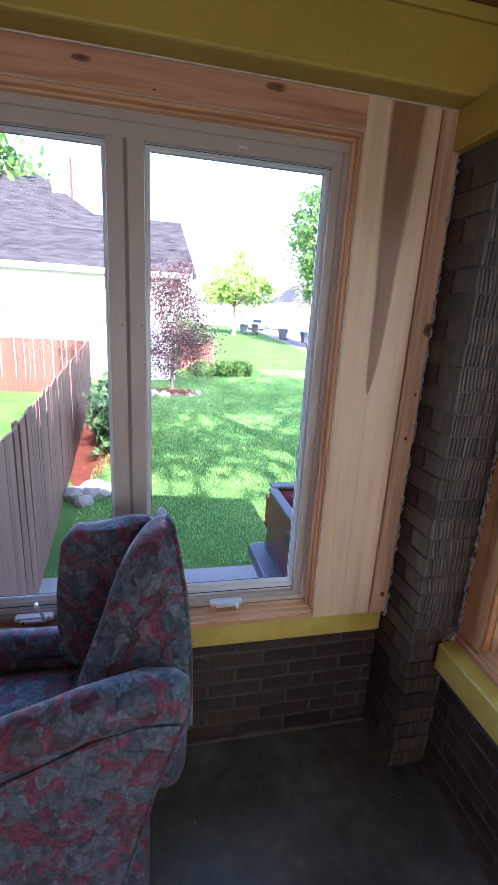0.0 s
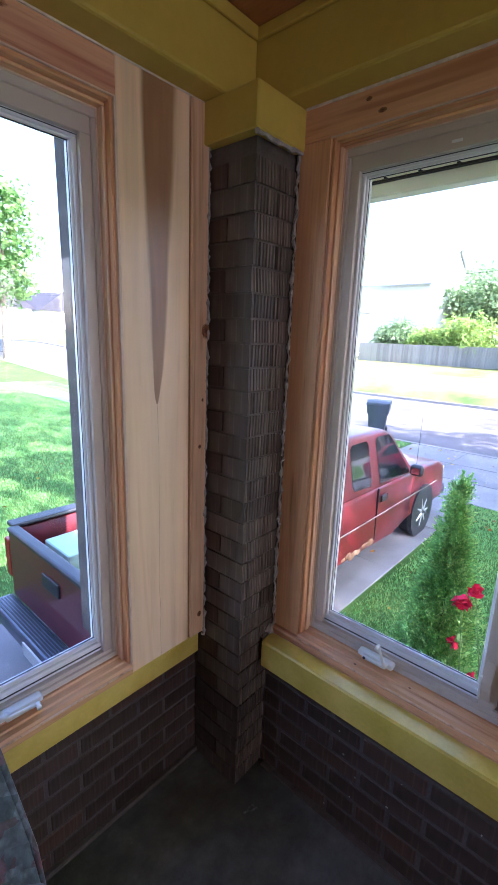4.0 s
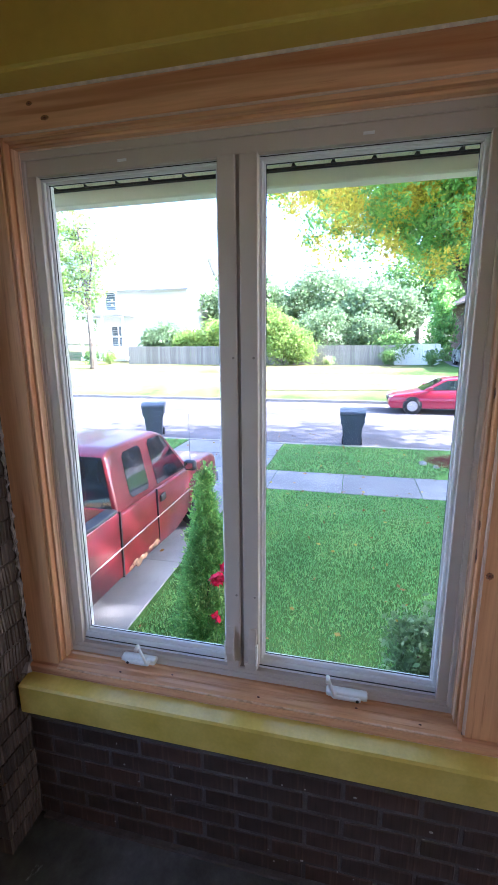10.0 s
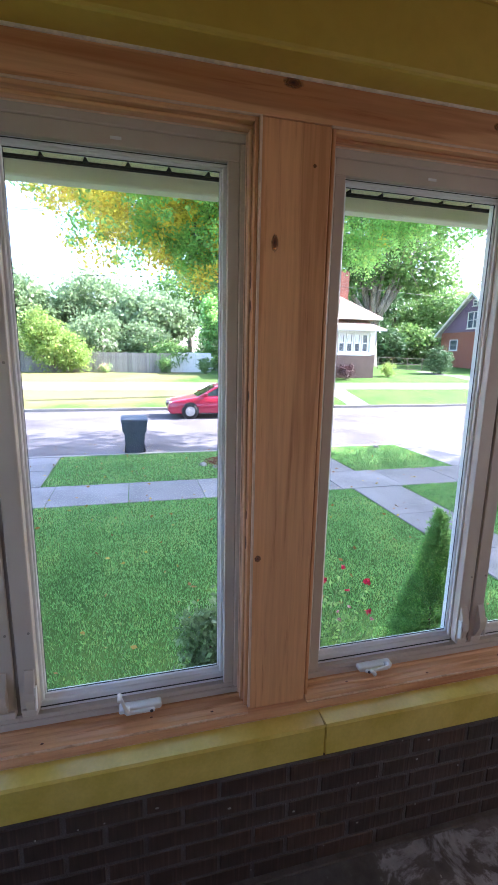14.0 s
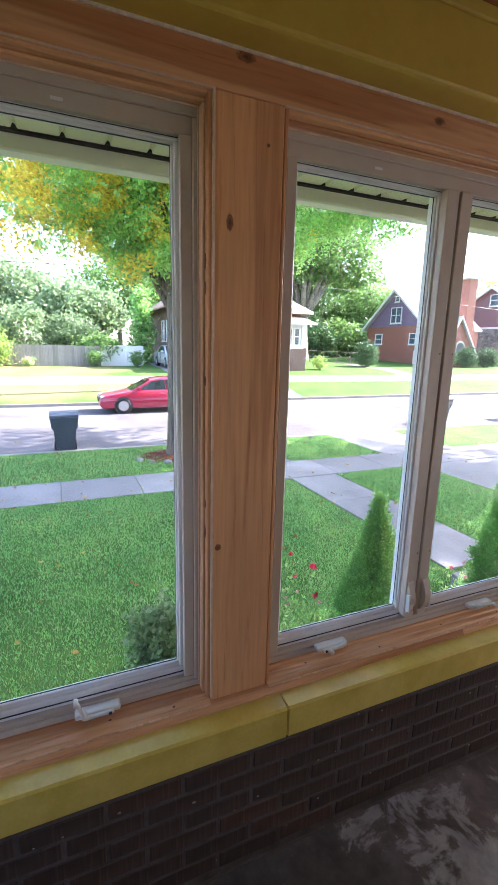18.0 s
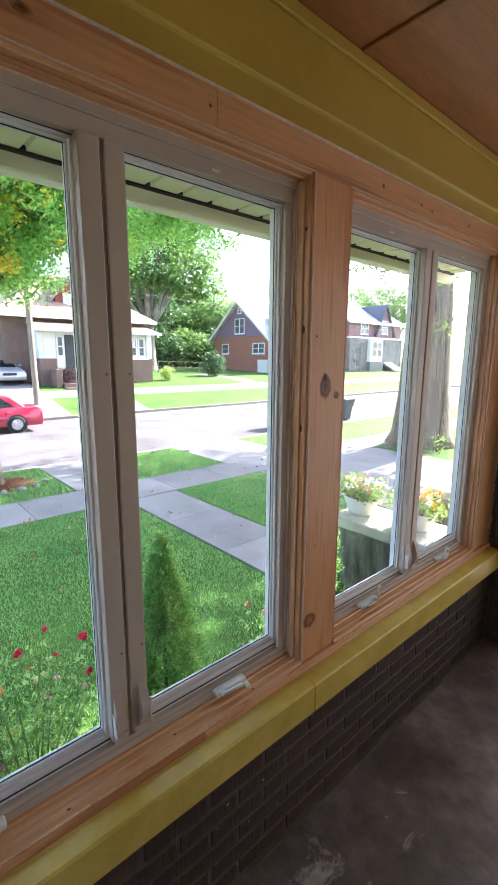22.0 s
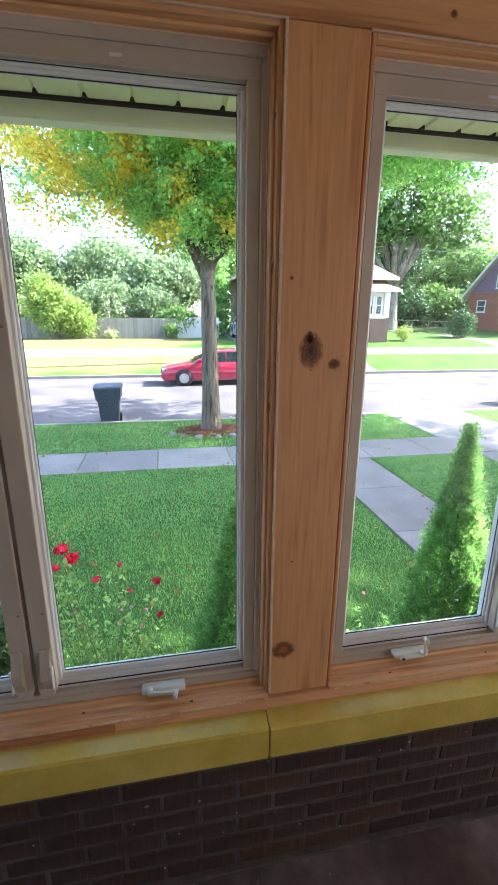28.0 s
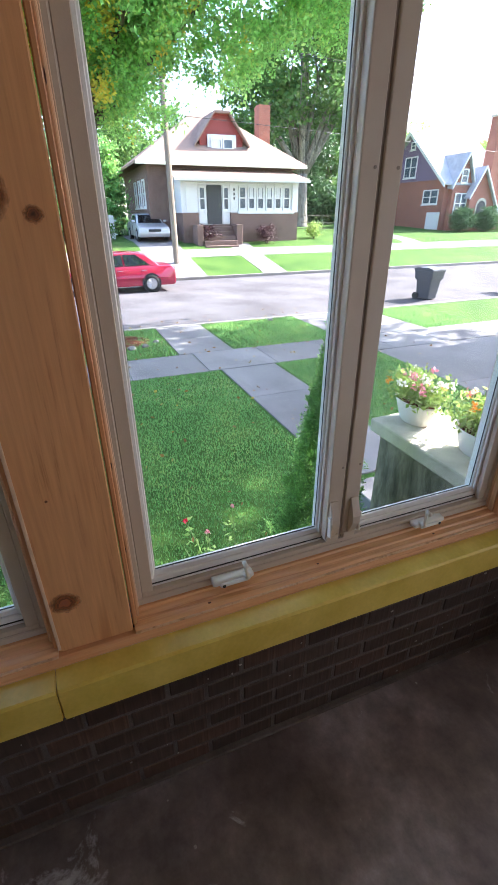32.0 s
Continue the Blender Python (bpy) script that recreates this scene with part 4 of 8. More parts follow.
for y, z, r, tall in ((-1.690, 1.548, 0.019, 1.45), (-1.686, 1.578, 0.006, 1.5), (-1.747, 1.518, 0.010, 0.85), (-0.267, 1.885, 0.006, 2.2), (-0.244, 1.080, 0.006, 1.1), (-0.300, 2.222, 0.016, 0.5), (-1.665, 1.02, 0.002, 1), (-1.64, 1.70, 0.003, 1), (-0.36, 2.06, 0.003, 1), (0.86, 2.175, 0.008, 0.5), (0.9, 2.21, 0.006, 0.6), (-0.86, 2.205, 0.013, 0.5), (-1.25, 2.19, 0.003, 1), (-1.95, 2.19, 0.005, 1), (-2.2, 2.185, 0.004, 1), (-2.28, 2.18, 0.004, 1), (-2.6, 2.19, 0.005, 1)):
    knot(XF - 0.0008, y, z, r, tall)
knot(XF - 0.0008, -1.650, 0.752, 0.022, 0.85, "x", "pale")
for x, z, r in ((0.855, 1.27, 0.004), (0.876, 1.63, 0.012), (0.86, 0.66, 0.006), (0.865, 1.42, 0.003)):
    knot(x, YE - 0.0090, z, r, 1.3, "y")
for x, z, r in ((0.33, 2.215, 0.02), (-0.15, 2.205, 0.016), (0.02, 2.165, 0.004)):
    knot(x, YE - 0.0008, z, r, 0.35, "y")
for y, z in ((0.7, 0.588), (0.42, 0.592), (0.12, 0.586), (-0.1, 0.59), (-0.62, 0.588), (-1.18, 0.59), (-1.66, 0.587), (-2.2, 0.59), (-2.6, 0.588), (0.02, 0.594)):
    knot(1.0555, y, z, 0.003)


# dark knots in the inner edges of the casing boards
for y, z, r, way in ((-0.402, 1.86, 0.011, 1), (-0.402, 1.70, 0.004, 1), (-1.787, 1.69, 0.006, 1), (-1.787, 1.06, 0.005, 1), (-1.787, 0.84, 0.004, 1), (-0.225, 1.80, 0.012, -1), (-0.225, 1.74, 0.010, -1), (-0.225, 1.52, 0.008, -1), (-0.225, 1.12, 0.012, -1), (-0.225, 1.20, 0.008, -1), (-1.612, 1.72, 0.008, -1), (-1.612, 1.42, 0.007, -1), (-1.612, 2.0, 0.004, -1)):
    bm = bmesh.new()
    bmesh.ops.create_icosphere(bm, subdivisions=2, radius=1, matrix=Matrix.LocRotScale((1.094, y - way * 0.0105 if way > 0 else y + 0.0105, z), None, (0.012, 0.0012, r * 1.7)))
    part("knot", bm, M["knot"], trim)


# pin knots on the stools
for y, u in ((0.78, 0.004), (0.61, 0.022), (0.33, 0.002), (0.05, 0.018), (-0.12, 0.006), (-0.55, 0.020), (-0.83, 0.003), (-1.12, 0.016), (-1.40, 0.007), (-1.98, 0.004), (-2.31, 0.020), (-2.72, 0.008)):
    bm = bmesh.new()
    bmesh.ops.create_icosphere(bm, subdivisions=2, radius=1, matrix=Matrix.LocRotScale((XF + u, y, SILL - 0.001 + (0.006 if u > 0.014 else 0.0)), None, (0.0028, 0.0045, 0.0016)))
    part("knot", bm, M["knot"], trim)


# old paint specks on the bricks and the floor
speck_rng = np.random.default_rng(77)
bm = bmesh.new()
for i in range(70):
    r = speck_rng.uniform(0.0012, 0.0045)
    y, z = speck_rng.uniform(-3.1, 1.05), speck_rng.uniform(0.03, 0.46)
    bmesh.ops.create_icosphere(bm, subdivisions=1, radius=1, matrix=Matrix.LocRotScale((1.0385, y, z), None, (0.0015, r * speck_rng.uniform(0.6, 1.6), r)))
for i in range(40):
    r = speck_rng.uniform(0.002, 0.006)
    bmesh.ops.create_icosphere(bm, subdivisions=1, radius=1, matrix=Matrix.LocRotScale((speck_rng.uniform(-0.4, 1.0), speck_rng.uniform(-3.1, 1.2), 0.001), None, (r, r * speck_rng.uniform(0.5, 1.5), 0.0015)))
tagged(part("paint_specks", bm, M["rough_mortar"], None), "pale paint and mortar specks on the bricks and floor", "specks", kind="stuff")


# ---------------------------------------------------------------- casement windows
CRANKS = {
    "window_1": (("up", 0.50, 1), ("fold", 0.52, -1)),
    "window_2": (("up", 0.42, 1), ("up", 0.52, -1)),
    "window_3": (("fold", 0.38, 1), ("fold", 0.55, -1)),
    "window_4": (("up", 0.42, 1), ("up", 0.55, -1)),
}


def window_unit(name, label, place, width):
    """A pair of casements in its own axes: u to the right along the wall, v into the wall, w up. Handles on the inner side."""
    t = tagged(new(name), label, "window", kind="structure")
    t.matrix_basis = place
    W, H = width, HEAD - SILL

    def ring(x0, x1, z0, z1, v0, v1, w, bev=0.003, top=None, side=None):
        bm = bmesh.new()
        top, side = top or w, side or w
        bx(bm, x0, x1, v0, v1, z0, z0 + w, bev)
        bx(bm, x0, x1, v0, v1, z1 - top, z1, bev)
        bx(bm, x0, x0 + side, v0, v1, z0 + w, z1 - top, bev)
        bx(bm, x1 - side, x1, v0, v1, z0 + w, z1 - top, bev)
        return bm
    # wood lining of the opening, and a narrow pine stop against the vinyl frame
    for u0, u1 in ((0.000, 0.010), (W - 0.010, W)):
        part("jamb_lining", box(u0, u1, 0.003, 0.056, 0.0, H, 0.002), M["jamb"], t)
    part("head_lining", box(0.010, W - 0.010, 0.003, 0.056, H - 0.010, H, 0.002), M["pine_sill"], t)
    for u0, u1 in ((0.010, 0.018), (W - 0.018, W - 0.010)):
        part("stop", box(u0, u1, 0.022, 0.050, 0.006, H - 0.018, 0.003, 2), M["pine_pale"], t)
    part("stop", box(0.010, W - 0.010, 0.022, 0.050, H - 0.018, H - 0.010, 0.003, 2), M["pine_sill"], t)
    # pale filler beads along the board edges and against the vinyl
    for nm, b in (("filler_bead", (W - 0.001, W + 0.006, -0.003, 0.005, -0.002, H + 0.003)), ("filler_bead", (-0.004, W + 0.003, -0.003, 0.005, H - 0.001, H + 0.003)),
                  ("filler_bead", (0.0175, 0.0215, 0.044, 0.050, 0.012, H - 0.018)), ("filler_bead", (W - 0.0215, W - 0.0175, 0.044, 0.050, 0.012, H - 0.018)), ("filler_bead", (0.0175, W - 0.0175, 0.044, 0.050, H - 0.0215, H - 0.0175))):
        part(nm, box(*b, 0.0015, 2), M["filler"], t)
    # stepped pine stool under the frame
    bm = bmesh.new()
    prism(bm, [(-0.013, -0.030), (0.058, -0.030), (0.058, 0.014), (0.040, 0.014), (0.037, 0.008), (0.017, 0.005), (0.014, 0.000), (-0.002, -0.002), (-0.007, -0.008), (-0.013, -0.010)], 0, 0.002, W - 0.002)
    part("window_sill", bm, M["pine_sill"], t)
    part("filler_bead", box(0.002, W - 0.002, -0.0155, -0.009, -0.0125, -0.0085, 0.0015, 2), M["pine_pale"], t)
    # vinyl frame: an outer ring and an inner flat ring with a fine groove between
    part("window_frame", ring(0.0185, W - 0.0185, 0.012, H - 0.0185, 0.047, 0.118, 0.021, 0.003, 0.022, 0.0145), M["vinyl"], t)
    part("inner_frame", ring(0.0335, W - 0.0335, 0.0335, H - 0.0410, 0.0500, 0.118, 0.014, 0.0015, 0.038, 0.0285), M["vinyl"], t)
    c = W / 2
    # solid dark strip painted as the shade in the sash recess
    part("groove", box(c - 0.012, c + 0.012, 0.046, 0.112, 0.058, H - 0.079), M["vinyl_shade"], t, "dark strip painted as the shade between the two sashes")
    for side, (s0, s1) in enumerate(((0.0635, c - 0.0495), (c + 0.0495, W - 0.0635))):
        # white stepped glazing beads, gasket and pane
        sash = part("sash", ring(s0 - 0.003, s1 + 0.003, 0.0445, H - 0.076, 0.066, 0.108, 0.0305, 0.002, 0.012, 0.011), M["vinyl_white"], t, "white inner sash edge")
        part("glazing_bead", ring(s0 + 0.006, s1 - 0.006, 0.072, H - 0.086, 0.074, 0.0848, 0.017, 0.002, 0.008, 0.0075), M["vinyl_white"], sash)
        part("gasket", ring(s0 + 0.0115, s1 - 0.0115, 0.0875, H - 0.0925, 0.0800, 0.0835, 0.0028, 0), M["gasket"], sash)
        # thin black strips painted as the shade in the gaps beside the beads
        part("drip_groove", box(s0 - 0.004, s1 + 0.004, 0.0630, 0.0665, 0.0572, 0.0590), M["gasket"], sash)
        part("drip_groove", box(s0 - 0.004, s1 + 0.004, 0.0640, 0.0665, H - 0.0830, H - 0.0815), M["gasket"], sash)
        g = part("pane", box(s0 + 0.010, s1 - 0.010, 0.085, 0.089, 0.083, H - 0.091), M["glass"], sash)
        g.visible_shadow = False
        # small white plate added in place of a slot in the head
        part("maker_plate", box((s0 + s1) / 2 - 0.012, (s0 + s1) / 2 + 0.012, 0.0482, 0.0500, H - 0.066, H - 0.060), M["vinyl_white"], t)
        # flat cover strip of the meeting stile, with a latch at its foot
        m0, m1 = (c - 0.0500, c - 0.0045) if side == 0 else (c + 0.0045, c + 0.0500)
        bm = box(m0, m1, 0.040, 0.110, 0.066, H - 0.078, 0.003, 2)
        bx(bm, m0 + 0.003, m1 - 0.003, 0.034, 0.060, 0.0585, 0.080, 0.004, 2)
        stile = part("meeting_stile", bm, M["vinyl"], t)
        for z in (0.30, 0.98):
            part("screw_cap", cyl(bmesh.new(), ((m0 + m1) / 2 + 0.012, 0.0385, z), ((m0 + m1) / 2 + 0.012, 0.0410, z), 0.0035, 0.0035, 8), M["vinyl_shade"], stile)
        lx = (m0 + m1) / 2 - 0.006 if side == 0 else (m0 + m1) / 2 + 0.006
        bm = bmesh.new()
        prism(bm, [(0.041, 0.076), (0.041, 0.196), (0.036, 0.196), (0.027, 0.172), (0.017, 0.142), (0.017, 0.118), (0.028, 0.094), (0.035, 0.078)], 0, lx - 0.0115, lx + 0.0115)
        latch = part("latch", bm, M["vinyl"], stile)
        way = -1 if side == 0 else 1
        bm = box(-0.0022, 0.0022, -0.010, 0.006, -0.004, 0.058, 0.002, 2)
        bx(bm, -0.0032, 0.0032, -0.014, -0.006, 0.040, 0.062, 0.002, 2)
        bm.transform(pose(lx + way * 0.0142, 0.026, 0.092, -6))
        part("lever", bm, M["handle"], latch)
        # folding crank on the bottom rail
        mode, k, way = CRANKS[name][side]
        cx = s0 + (s1 - s0) * k
        bm = box(cx - 0.058, cx + 0.058, 0.020, 0.050, 0.026, 0.043, 0.006, 3)
        bx(bm, cx - 0.040, cx + 0.040, 0.012, 0.030, 0.026, 0.037, 0.005, 3)
        crank = part("crank_housing", bm, M["handle"], t, "white crank housing", True)
        hx = cx + way * 0.036
        bm = bmesh.new()
        cyl(bm, (hx, 0.028, 0.039), (hx, 0.008, 0.044), 0.0085, 0.0075, 14)
        arm = box(-0.0045, 0.0045, -0.0035, 0.0035, -0.004, 0.072, 0.003, 2)
        cyl(arm, (0, 0.004, 0.070), (0, -0.016, 0.070), 0.0055, 0.0065, 12)
        arm.transform(pose(hx, 0.008, 0.045, 12, -14 if mode == "up" else -way * 86))
        arm_mesh = bpy.data.meshes.new("arm")
        arm.to_mesh(arm_mesh)
        bm.from_mesh(arm_mesh)
        arm.free()
        part("crank_handle", bm, M["handle"], crank, "", True)
        part("set_screw", cyl(bmesh.new(), (cx - way * 0.03, 0.0125, 0.032), (cx - way * 0.03, 0.0105, 0.032), 0.0045, 0.0045, 10), M["gasket"], crank)
    return t


def front_place(y_left):
    # u runs to -y, v runs to +x
    return Matrix(((0, 1, 0, XF), (-1, 0, 0, y_left), (0, 0, 1, SILL), (0, 0, 0, 1)))


for nm, a, b in FRONT:
    window_unit(nm, "almond vinyl double casement window with white cranks in the front wall", front_place(a), a - b)
window_unit("window_1", "almond vinyl double casement window in the end wall", Matrix(((1, 0, 0, W1[1]), (0, 1, 0, YE), (0, 0, 1, SILL), (0, 0, 0, 1))), W1[0] - W1[1])

# outside of the porch: soffit and gutter
soffit = tagged(new("eaves"), "cream ribbed metal soffit with a dark vent gap and gutter", "eaves", kind="structure")
RIB = 0.137
bm = bmesh.new()
for i in range(39):
    y0 = -3.9 + i * RIB
    prism(bm, [(y0, 2.242), (y0 + RIB - 0.018, 2.242), (y0 + RIB - 0.012, 2.250), (y0 + RIB - 0.008, 2.250), (y0 + RIB, 2.242), (y0 + RIB, 2.275), (y0, 2.275)], 0, 1.205, 1.716)
part("soffit_panel", bm, M["soffit"], soffit)
# solid dark strip and wedges stand in for the shade of the gap
bm = bmesh.new()
bx(bm, 1.716, 1.737, -3.9, 1.40, 2.234, 2.28)
for i in range(39):
    y0 = -3.9 + i * RIB + RIB - 0.011
    prism(bm, [(1.700, y0 - 0.004), (1.722, y0 - 0.012), (1.722, y0 + 0.012), (1.700, y0 + 0.004)], 2, 2.2385, 2.265)
part("vent_gap", bm, M["dark"], soffit, "dark scalloped strip painted as the vent gap's shade")
bm = bmesh.new()
prism(bm, [(1.738, 2.192), (1.744, 2.186), (1.80, 2.186), (1.82, 2.20), (1.86, 2.26), (1.86, 2.30), (1.738, 2.30)], 1, -3.95, 1.40)
part("gutter", bm, M["cream"], soffit)
part("gutter_bead", cyl(bmesh.new(), (1.740, -3.95, 2.2335), (1.740, 1.40, 2.2335), 0.004, 0.004, 8), M["cream"], soffit)
tagged(part("roof", prism(bmesh.new(), [(-2.2, 2.95), (1.84, 2.31), (1.84, 2.50), (-2.2, 3.1)], 1, -3.9, 1.75), M["roof_grey"], None), "low porch roof", "roof", kind="structure")


# ---------------------------------------------------------------- wing chair
def cushion(name, b, material, parent, label="", bevel=0.05, seed=0, puff=0.012):
    bm = box(*b)
    bmesh.ops.bevel(bm, geom=list(bm.edges), offset=bevel, segments=4, affect="EDGES", profile=0.5)
    bmesh.ops.subdivide_edges(bm, edges=list(bm.edges), cuts=2, use_grid_fill=True)
    for v in bm.verts:
        v.co += Vector(noise.noise_vector(v.co * 7 + Vector((seed, 0, 0)))) * puff
    return part(name, bm, material, parent, label, True)


def pillow(outline, y0, y1, edge=0.10, rows=9, seed=0, puff=0.005):
    """A padded panel: a smoothed outline in (x, z) whose rim rounds over towards both faces."""
    n = len(outline)
    pts = []
    for i in range(n):
        p0, p1, p2, p3 = (Vector(outline[(i + k) % n]) for k in (-1, 0, 1, 2))
        for j in range(5):
            u = j / 5
            pts.append(0.5 * ((2 * p1) + (p2 - p0) * u + (2 * p0 - 5 * p1 + 4 * p2 - p3) * u * u + (3 * p1 - p0 - 3 * p2 + p3) * u ** 3))
    c = sum(pts, Vector((0, 0))) / len(pts)
    bm = bmesh.new()
    rings = []
    for r in range(rows):
        w = math.cos(math.pi * r / (rows - 1))
        k = 1 - edge * (1 - math.sqrt(max(0, 1 - w * w)))
        y = (y0 + y1) / 2 - w * (y1 - y0) / 2
        rings.append([bm.verts.new((c.x + (p.x - c.x) * k, y, c.y + (p.y - c.y) * k)) for p in pts])
    m = len(pts)
    for lo, hi in zip(rings, rings[1:]):
        for i in range(m):
            bm.faces.new((lo[i], lo[(i + 1) % m], hi[(i + 1) % m], hi[i]))
    for ring, y in ((rings[0], y0), (rings[-1], y1)):
        inner = [bm.verts.new((c.x + (v.co.x - c.x) * 0.5, y, c.y + (v.co.z - c.y) * 0.5)) for v in ring]
        for i in range(m):
            bm.faces.new((ring[i], ring[(i + 1) % m], inner[(i + 1) % m], inner[i]))
        bm.faces.new(inner)
    for v in bm.verts:
        v.co += Vector(noise.noise_vector(v.co * 11 + Vector((seed, 0, 0)))) * puff
    return bm


def bent_panel(front, back, thick, seed, bulge=0.02, n=22, m=14, puff=0.006):
    """A padded panel between two edge curves (lists of points from foot to top), thick towards +y, rims rounded."""
    def curve(pts, u):
        f = u * (len(pts) - 1)
        i = min(int(f), len(pts) - 2)
        p0, p1, p2, p3 = (Vector(pts[min(max(i + k, 0), len(pts) - 1)]) for k in (-1, 0, 1, 2))
        w = f - i
        return 0.5 * ((2 * p1) + (p2 - p0) * w + (2 * p0 - 5 * p1 + 4 * p2 - p3) * w * w + (3 * p1 - p0 - 3 * p2 + p3) * w ** 3)
    bm = bmesh.new()
    loops = []
    for i in range(n + 1):
        u = i / n
        a, b = curve(front, u), curve(back, u)
        end = math.sqrt(max(0.0, 1 - max(0.0, (u - 0.90) / 0.10) ** 2))
        ring = []
        for j in range(2 * m):
            ang = 2 * math.pi * j / (2 * m)
            q, d = (1 - math.cos(ang)) / 2, math.sin(ang)
            side = math.copysign(abs(d) ** 0.55, d)
            p = a.lerp(b, q)
            p.y -= side * thick / 2 * end + (bulge * math.sin(math.pi * q) * end if d > 0 else 0)
            p += Vector(noise.noise_vector(p * 12 + Vector((seed, 0, 0)))) * puff
            ring.append(bm.verts.new(p))
        loops.append(ring)
    k = 2 * m
    for lo, hi in zip(loops, loops[1:]):
        for j in range(k):
            bm.faces.new((lo[j], lo[(j + 1) % k], hi[(j + 1) % k], hi[j]))
    bm.faces.new(loops[0][::-1])
    bm.faces.new(loops[-1])
    return bm


def welt(parent, pts, r=0.005):
    part("welt", tube(bmesh.new(), pts, [r] * len(pts), 8), M["floral"], parent, "", True)


def wing_chair():
    """The chair faces -x; its near arm stands proud of the wing, which slopes back and inwards to its top."""
    t = thing("armchair", "faded floral upholstered wing chair facing along the end wall", "armchair", (0, 0, 0), 0)
    F = M["floral"]
    part("frame", box(-0.55, 0.00, 0.72, 1.20, 0.12, 0.46, 0.03, 3), F, t)
    cushion("seat", (-0.60, -0.03, 0.73, 1.17, 0.45, 0.60), F, t, bevel=0.045, seed=1)
    # near side: flat panel under a rolled arm
    side = part("side_panel", pillow([(-0.62, 0.15), (-0.35, 0.13), (-0.14, 0.13), (-0.055, 0.45), (0.010, 0.70), (0.066, 0.86), (0.070, 0.905), (-0.05, 0.905), (-0.26, 0.84), (-0.62, 0.68)], 0.655, 0.735, 0.02, seed=3, puff=0.004), F, t, smooth=True)
    bm = tube(bmesh.new(), [(-0.66, 0.690, 0.665), (-0.64, 0.690, 0.685), (-0.50, 0.690, 0.750), (-0.266, 0.690, 0.840), (-0.12, 0.690, 0.893), (-0.01, 0.692, 0.915), (0.050, 0.694, 0.912), (0.074, 0.694, 0.905), (0.082, 0.694, 0.902)], [0.012, 0.038, 0.048, 0.049, 0.049, 0.049, 0.046, 0.036, 0.010], 20)
    for v in bm.verts:
        v.co += Vector(noise.noise_vector(v.co * 14 + Vector((5, 0, 0)))) * 0.006
    part("armrest", bm, F, t, smooth=True)
    welt(side, [(-0.50, 0.652, 0.690), (-0.266, 0.650, 0.786), (-0.10, 0.650, 0.858), (-0.02, 0.650, 0.880), (0.060, 0.650, 0.868)])
    welt(side, [(0.074, 0.668, 0.900), (0.066, 0.665, 0.850), (0.013, 0.663, 0.700), (-0.050, 0.663, 0.455), (-0.13, 0.663, 0.16)])
    # near wing
    near = [(-0.175, 0.715, 0.76), (-0.150, 0.77, 0.86), (-0.112, 0.86, 0.945), (-0.065, 0.92, 1.065), (-0.020, 0.97, 1.120), (0.022, 1.005, 1.140)]
    rear = [(0.085, 0.715, 0.80), (0.088, 0.77, 0.92), (0.082, 0.86, 1.02), (0.070, 0.93, 1.085), (0.058, 0.985, 1.128), (0.046, 1.010, 1.145)]
    wing = part("wing", bent_panel(near, rear, 0.060, 4), F, t, smooth=True)
    welt(wing, [(x + 0.002, y - 0.004, z + 0.004) for x, y, z in rear])
    # far wing and arm, and the back between the wings
    part("wing", bent_panel([(-0.262, 1.19, 0.60), (-0.268, 1.19, 0.78), (-0.255, 1.19, 0.92), (-0.240, 1.19, 1.00), (-0.200, 1.19, 1.045)], [(0.04, 1.19, 0.60), (0.05, 1.19, 0.80), (0.05, 1.19, 0.95), (0.04, 1.19, 1.02), (0.00, 1.19, 1.060)], 0.070, 9), F, t, smooth=True)
    part("backrest", bent_panel([(-0.02, 0.99, 0.46), (-0.01, 0.99, 0.72), (0.00, 1.03, 0.95), (0.012, 1.06, 1.05), (0.015, 1.07, 1.085)], [(0.10, 0.99, 0.46), (0.10, 0.99, 0.72), (0.09, 1.03, 0.95), (0.070, 1.06, 1.05), (0.052, 1.07, 1.085)], 0.30, 11, 0.0), F, t, smooth=True)
    bm = tube(bmesh.new(), [(-0.66, 1.205, 0.615), (-0.62, 1.205, 0.64), (-0.42, 1.205, 0.650), (-0.20, 1.205, 0.640), (-0.10, 1.205, 0.63)], [0.02, 0.042, 0.046, 0.046, 0.03], 16)
    part("armrest", bm, F, t, smooth=True)
    part("side_panel", pillow([(-0.62, 0.15), (-0.35, 0.13), (-0.08, 0.13), (0.00, 0.45), (0.02, 0.62), (-0.26, 0.63), (-0.62, 0.62)], 1.175, 1.235, 0.03, seed=8), F, t, smooth=True)
    for x, y in ((-0.52, 0.76), (-0.12, 0.76), (-0.52, 1.15), (-0.08, 1.15)):
        part("leg", tube(bmesh.new(), [(x, y, 0.0), (x, y, 0.16)], [0.016, 0.026], 10), M["chair_wood"], t)
    return t


wing_chair()


# ---------------------------------------------------------------- ground, road, pavements
GX = [-400, -60, -20, -4, 1.2, 4, 8, 11.849, 11.85, 12.0, 16, 21.6, 21.75, 21.751, 23, 25, 27, 29, 31, 34, 37, 41, 60, 120, 400]
GZ = [-1.1, -1.1, -1.1, -1.1, -1.1, -1.1, -1.1, -1.1, -1.35, -1.35, -1.35, -1.35, -1.35, -1.09, -0.85, -0.50, -0.05, 0.15, 0.15, 0.30, 0.45, 0.55, 0.6, 0.6, 0.6]


def ground_z(x):
    return float(np.interp(x, GX, GZ))


def rise(y):
    """The street climbs a little to the north."""
    return 1.3 * min(max((y - 24) / 26, 0), 1)


